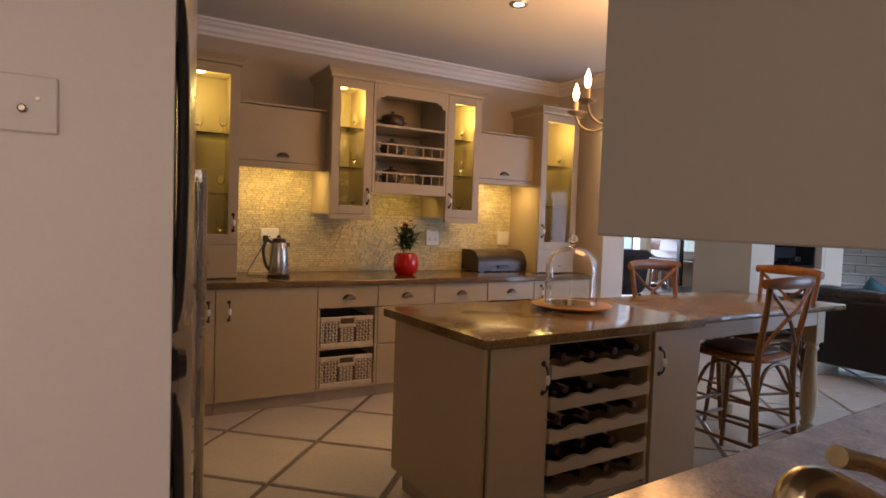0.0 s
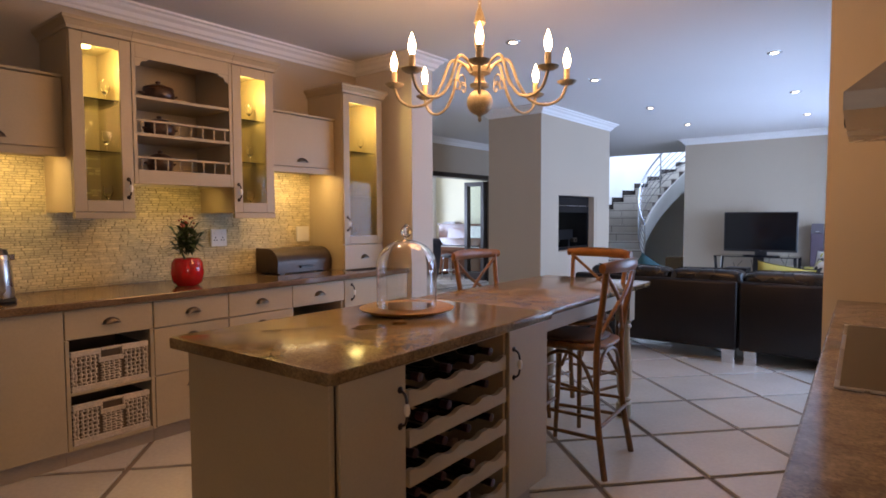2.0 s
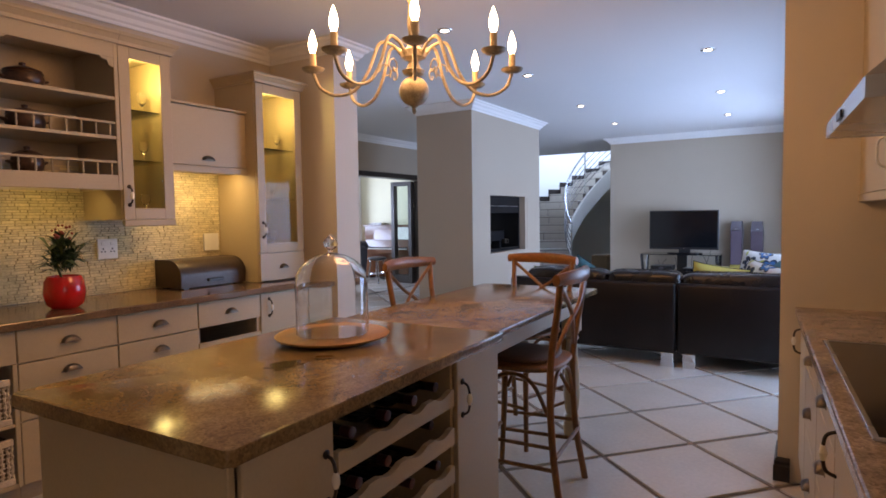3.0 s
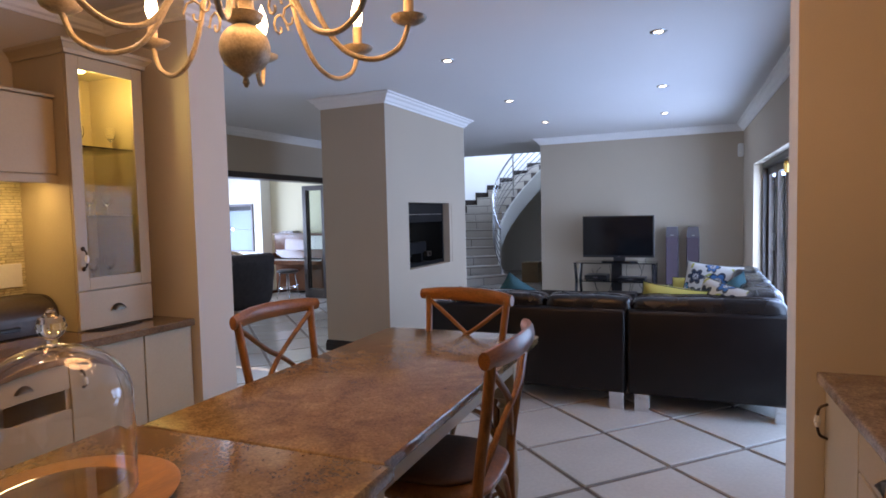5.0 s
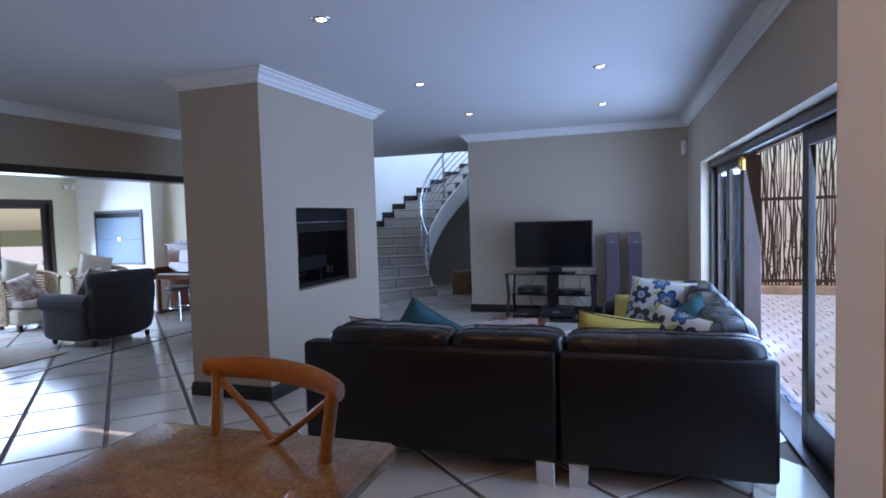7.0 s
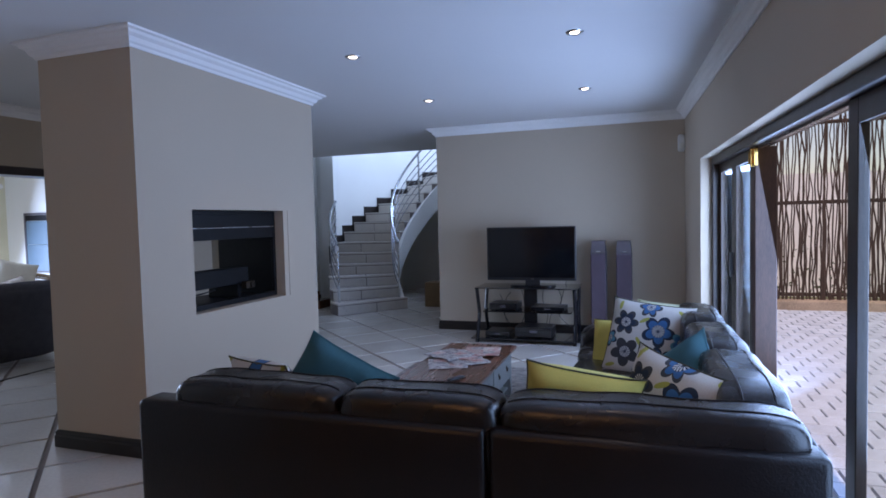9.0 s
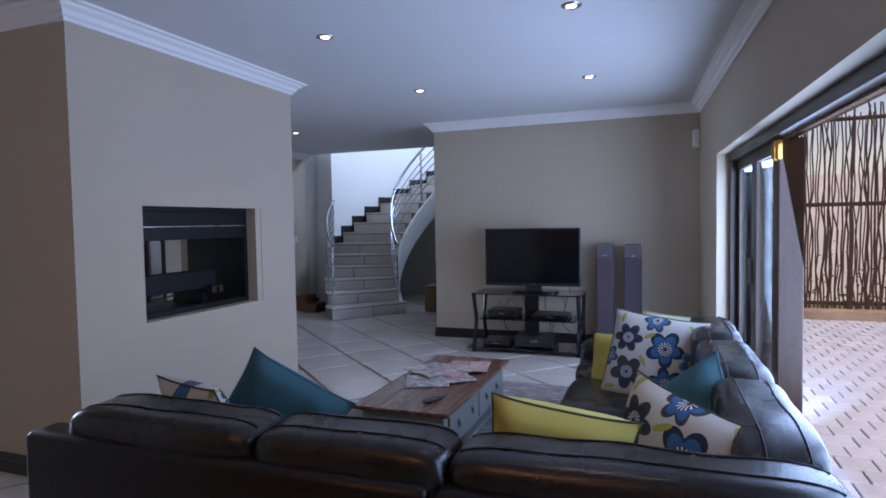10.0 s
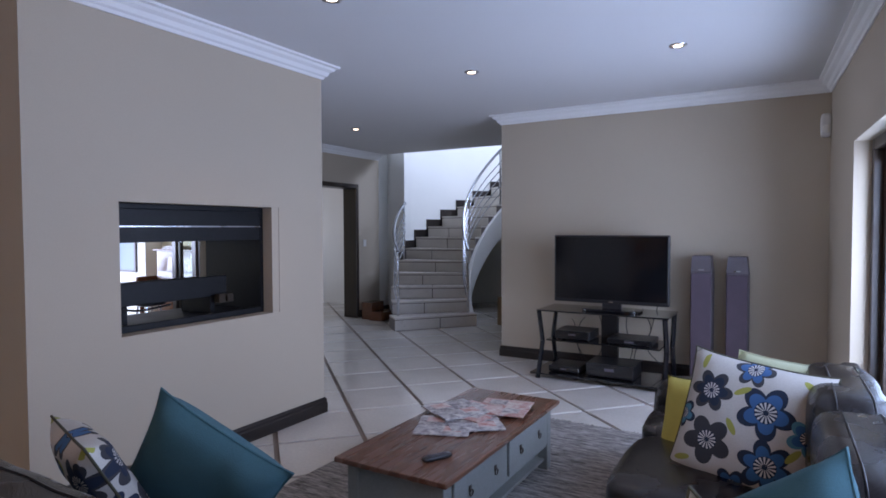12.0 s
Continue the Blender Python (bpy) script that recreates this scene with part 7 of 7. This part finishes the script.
def rattan_chair(m, label):
    c = thing("rattan_armchair", label, "armchair", group="rattan chairs in the lounge")
    BASE[c.name] = Matrix()
    bm = bmesh.new()
    for q in range(18):
        z = 0.10 + 0.035 * q
        arc_ = []
        for k in range(25):
            a = radians(-20 + 220 * k / 24) + math.pi
            lift = (0.10 * math.sin(radians(180 * k / 24))) * (q / 17)
            arc_.append((0.40 * math.cos(a), 0.38 * math.sin(a) + 0.02, z + lift))
        part("cane_course", tube(arc_, 0.016, 5), RATTAN, c, smooth=True)
    top = [(0.415 * math.cos(radians(160 + 220 * k / 24)), 0.395 * math.sin(radians(160 + 220 * k / 24)) + 0.02, 0.72 + 0.12 * math.sin(radians(180 * k / 24))) for k in range(25)]
    part("rim", tube(top, 0.028, 8), RATTAN, c, smooth=True)
    part("seat_base", soft(-0.36, -0.32, 0.08, 0.36, 0.36, 0.34, 6, 6), LINEN, c, smooth=True)
    part("seat_cushion", soft(-0.33, -0.28, 0.32, 0.33, 0.40, 0.46, 4, 8), STRIPE, c, "striped seat cushion", smooth=True)
    for sx in (-1, 1):
        for sy in (-1, 1):
            part("foot", box(sx * 0.27 - 0.03, sy * 0.25 - 0.03, 0, sx * 0.27 + 0.03, sy * 0.25 + 0.03, 0.09), DARKWOOD, c)
    c.matrix_basis = m
    return c


rattan_chair(pose(9.75, 10.25, 0, 0, 0, 172), "tan rattan tub armchair with striped seat and cushions")
rattan_chair(pose(10.55, 9.75, 0, 0, 0, 150), "tan rattan tub armchair beside the wall fireplace")


def lounge_cushion(mat, label, centre, normal, up, w=0.44):
    c = scatter(label, mat, w, w, 0.15, centre, normal, up, centre[0], mat)
    c["group"] = "cushions in the lounge"


lounge_cushion(LINEN, "plain beige linen cushion in a rattan chair", (9.75, 10.42, 0.78), (-0.1, -1, 0.35), (0.3, 0, 1), 0.5)
lounge_cushion(PRINT, "leaf print cushion on the rattan chair seat", (9.62, 10.12, 0.60), (-0.1, -0.8, 0.6), (1, 0, 0.3), 0.46)
lounge_cushion(LINEN, "plain beige linen cushion in the other rattan chair", (10.62, 9.92, 0.80), (-0.4, -1, 0.35), (0.3, 0, 1), 0.5)
lounge_cushion(PRINT, "leaf print cushion leaning in the other rattan chair", (10.35, 9.62, 0.62), (-0.5, -0.8, 0.5), (1, -0.4, 0.3), 0.42)
lounge_cushion(PRINT, "leaf print cushion on the charcoal armchair", (9.12, 8.22, 0.72), (-0.3, 0.9, 0.4), (0.3, -0.2, 1), 0.46)

t = thing("lounge_table", "dark turned-leg wooden lounge coffee table", "table", (7.85, 9.4, 0))
part("tabletop", box(7.45, 8.85, 0.42, 8.25, 9.95, 0.46, 0.008, 2), DARKWOOD, t)
part("apron", box(7.52, 8.92, 0.34, 8.18, 9.88, 0.4195, 0.004), DARKWOOD, t)
for x in (7.54, 8.16):
    for y in (8.94, 9.86):
        part("leg", lathe([(0.035, 0.013), (0.045, 0.06), (0.028, 0.10), (0.045, 0.20), (0.03, 0.27), (0.045, 0.339)], (x, y, 0), 16), DARKWOOD, t, smooth=True)
single("lounge_rug", box(6.6, 7.95, 0.001, 8.55, 10.6, 0.012, 0.004), LRUG, "plain beige rug under the lounge table", "rug")
w = thing("wall_lamp", "small two-globe wall lamp above the lounge window", "lamp", (11.3, 11.28, 2.15))
part("bracket", boxes([(11.22, 11.27, 2.25, 11.38, 11.299, 2.29)], 0.004), CHROME, w)
for x in (11.23, 11.37):
    part("globe", lathe([(0.02, 2.16)] + [(0.045 * math.cos(radians(a)), 2.20 + 0.045 * math.sin(radians(a))) for a in range(-60, 61, 20)] + [(0.02, 2.245)], (x, 11.22, 0), 16), CERAMIC, w, "white glass globe", smooth=True)

# ---- study seen through the door ----
t = thing("side_table", "small dark carved side table in the study", "table", (13.62, 8.9, 0))
part("tabletop", lathe([(0.20, 0.60), (0.215, 0.61), (0.215, 0.625), (0.20, 0.63)], (13.62, 8.9, 0), 28), DARKWOOD, t, smooth=True)
part("pedestal", lathe([(0.03, 0.22), (0.05, 0.28), (0.03, 0.36), (0.04, 0.46), (0.025, 0.54), (0.05, 0.598)], (13.62, 8.9, 0), 16), DARKWOOD, t, smooth=True)
for k in range(3):
    a = radians(90 + 120 * k)
    part("leg", tube(curve3([(13.62 + 0.02 * math.cos(a), 8.9 + 0.02 * math.sin(a), 0.26), (13.62 + 0.13 * math.cos(a), 8.9 + 0.13 * math.sin(a), 0.20), (13.62 + 0.20 * math.cos(a), 8.9 + 0.20 * math.sin(a), 0.05), (13.62 + 0.26 * math.cos(a), 8.9 + 0.26 * math.sin(a), 0.02)], 5), 0.018, 8), DARKWOOD, t, smooth=True)
tub_chair("study_chair", "pale linen armchair by the study window", pose(13.7, 9.75, 0, 0, 0, 165), LINEN, LINEN, 0.78, 0.78, 0.86, 0.58)

# ---- patio and garden ----
single("ground", prism([(1500 * math.cos(2 * math.pi * k / 48), 1500 * math.sin(2 * math.pi * k / 48)) for k in range(48)], -0.6, -0.14), LAWN, "bare earth and grass round the house", "ground", "structure")
kb = thing("planter_kerb", "low weathered brown stone kerb under the wattle fence", "kerb", (15.3, -3, -0.12))
part("kerb_stone", box(15.10, -9.0, -0.13, 15.45, 0.6, 0.09, 0.02, 2), material("weathered_kerb_stone", (0.30, 0.23, 0.17), 0.9, var=0.35, scale=4, fine=50, bump=0.06), kb)
fn = thing("wattle_fence", "tall fence of upright brown wattle sticks", "fence", (15.5, -3, 0))
rng = random.Random(21)
bm = bmesh.new()
near = []
y = 0.58
while y > -8.8:
    r_ = rng.uniform(0.010, 0.019)
    x = 15.33 + rng.gauss(0, 0.012)
    top = 2.98 + rng.uniform(-0.1, 0.12)
    pts = [(x + rng.gauss(0, 0.012), y + rng.gauss(0, 0.014), z) for z in np.linspace(0.09, top, 11)]
    if y > -4.2 and len(near) < 110:
        near.append((pts, r_))
    else:
        tube(pts, [r_ * (1.0 - 0.03 * q) for q in range(11)], 5, bm)
    y -= rng.uniform(0.024, 0.046)
tagged(part("far_sticks", bm, STICK, fn), kind="stuff")
for pts, r_ in near:
    part("stick", tube(pts, [r_ * (1.0 - 0.03 * q) for q in range(11)], 5), STICK, fn)
for z in (0.16, 1.62, 2.86):
    part("cross_pole", tube([(15.37, 0.5, z), (15.37, -8.9, z + 0.03)], 0.030, 8), STICK, fn)
# White wall added as a bright backing for the gaps between the sticks.
single("neighbour_wall", box(17.5, -12, -0.14, 17.8, 0.61, 2.2), FENCEWHITE, "white wall added behind the fence to brighten its gaps", "wall", "structure")
rng = random.Random(31)
bm = bmesh.new()
for k in range(1500):
    c = Vector((rng.uniform(15.6, 16.4), rng.uniform(-8, 0.6), abs(rng.gauss(0.2, 0.38)) - 0.1))
    d = Vector((rng.gauss(0, 1), rng.gauss(0, 1), rng.gauss(0.6, 0.6))).normalized() * rng.uniform(0.04, 0.10)
    e = d.orthogonal().normalized() * rng.uniform(0.01, 0.025)
    bm.faces.new([bm.verts.new(q) for q in (c, c + d * 0.5 + e, c + d, c + d * 0.5 - e)])
single("hedge_plants", bm, GREEN, "green garden plants behind the fence", "plants", "stuff")

rng = random.Random(41)
bm = bmesh.new()
for cx, cy, cr in ((6.0, 17.0, 1.2), (13.5, 13.5, 0.9)):
    for k in range(1500):
        a, b_, r_ = rng.uniform(0, 6.283), rng.uniform(-0.3, 1.4), cr * rng.uniform(0.6, 1.0)
        c = Vector((cx + r_ * math.cos(a) * math.cos(b_), cy + r_ * math.sin(a) * math.cos(b_), 0.8 + 1.2 * r_ * math.sin(b_)))
        d = Vector((rng.gauss(0, 1), rng.gauss(0, 1), rng.gauss(0, 1))).normalized() * rng.uniform(0.06, 0.13)
        e = d.orthogonal().normalized() * 0.035
        bm.faces.new([bm.verts.new(q) for q in (c, c + d * 0.5 + e, c + d, c + d * 0.5 - e)])
# Pale ground added so the lounge windows look out on near white.
single("lounge_terrace", box(3.0, 11.56, -0.16, 40.0, 60.0, -0.02), material("pale_outside_ground", (0.74, 0.74, 0.74), 0.8, var=0.08, scale=2, fine=40, bump=0.03), "pale ground added outside the lounge to whiten the window view", "terrace", "structure")
single("garden_shrubs", bm, GREEN, "green shrubs in the garden behind the lounge", "shrubs", "stuff")

# ---- floor tiles and pavers ----
TH, TP, TOX, TOY = -42.3, 0.589, 0.374, 0.034
ca, sa_ = math.cos(radians(TH)), math.sin(radians(TH))
g = 0.0165
h_ = TP / 2 - g


def tile_mesh(name, a, b, t, e, mat):
    bm = bmesh.new()
    lo = [bm.verts.new((sx * a, sy * b, -t)) for sx, sy in ((-1, -1), (1, -1), (1, 1), (-1, 1))]
    mid = [bm.verts.new((sx * a, sy * b, -e)) for sx, sy in ((-1, -1), (1, -1), (1, 1), (-1, 1))]
    hi = [bm.verts.new((sx * (a - e), sy * (b - e), 0)) for sx, sy in ((-1, -1), (1, -1), (1, 1), (-1, 1))]
    bm.faces.new(hi)
    for u, v in ((lo, mid), (mid, hi)):
        for q in range(4):
            bm.faces.new((u[q], u[(q + 1) % 4], v[(q + 1) % 4], v[q]))
    return finish(bm, name, mat)


floor = bpy.data.objects["floor"]
tm = tile_mesh("tile", h_, h_, 0.012, 0.0025, TILE)
rng = random.Random(6)
turn = Euler((0, 0, radians(TH)))
near_tiles, far_tiles = [], []
for i in range(-26, 40):
    for j in range(-26, 40):
        x = TOX + ca * (i + 0.5) * TP - sa_ * (j + 0.5) * TP
        y = TOY + sa_ * (i + 0.5) * TP + ca * (j + 0.5) * TP
        if -0.6 < x < 18.6 and -1.9 < y < 11.0 and not (x < 4.9 and y > 5.0) and not (x > 5.2 and y < 0.85 - 0.0524 * (12.22 - x)) and not (1.3 < x < 4.75 and y < 0.35) and not (4.5 < x < 5.2 and y < 0.62) and not (x < -0.05 and y > 1.2) and not (x < 5.0 and y > 4.5):
            (near_tiles if (1.0 < x < 11.9 and 1.0 < y < 4.6) else far_tiles).append((x, y))
near_tiles = near_tiles[:300]
for x, y in near_tiles:
    o = new("tile", tm)
    o.parent = floor
    o.matrix_basis = Matrix.LocRotScale((x, y, rng.uniform(-0.0006, 0.0006)), turn, None)
bm = bmesh.new()
for x, y in far_tiles:
    k = len(bm.verts)
    bm.from_mesh(tm)
    bm.verts.ensure_lookup_table()
    bmesh.ops.transform(bm, matrix=Matrix.LocRotScale((x, y, rng.uniform(-0.0006, 0.0006)), turn, None), verts=bm.verts[k:])
o = new("far_tiles", finish(bm, "far_tiles", TILE))
o.parent = floor
tagged(o, kind="stuff")

pat = wall("patio_paving", [(4.9, -8.5, -0.30, 15.15, 0.60, -0.075)], SAND)
verts, faces, near_p = [], [], 0
pm = tile_mesh("paver", 0.0965, 0.0965, 0.03, 0.006, PAVER)
rng = random.Random(9)
for i in range(50):
    for j in range(45):
        x, y = 5.0 + 0.203 * i + 0.1, 0.50 - 0.203 * j - (0.1 if i % 2 else 0)
        z = -0.052 + rng.uniform(-0.003, 0.003)
        if x > 15.05 or y < -8.3:
            continue
        if 8.8 < x < 13.5 and y > -2.3 and near_p < 280:
            near_p += 1
            o = new("paver", pm)
            o.parent = pat
            o.matrix_basis = pose(x, y, z, rng.uniform(-0.6, 0.6), rng.uniform(-0.6, 0.6), rng.uniform(-1, 1))
            continue
        k = len(verts)
        verts += [(x - 0.0965, y - 0.0965, z - 0.03), (x + 0.0965, y - 0.0965, z - 0.03), (x + 0.0965, y + 0.0965, z - 0.03), (x - 0.0965, y + 0.0965, z - 0.03),
                  (x - 0.092, y - 0.092, z), (x + 0.092, y - 0.092, z), (x + 0.092, y + 0.092, z), (x - 0.092, y + 0.092, z)]
        faces += [(k + 4, k + 5, k + 6, k + 7), (k, k + 1, k + 5, k + 4), (k + 1, k + 2, k + 6, k + 5), (k + 2, k + 3, k + 7, k + 6), (k + 3, k, k + 4, k + 7)]
me = bpy.data.meshes.new("far_pavers")
me.from_pydata(verts, [], faces)
me.materials.append(PAVER)
o = new("far_pavers", me)
o.parent = pat
tagged(o, kind="stuff")
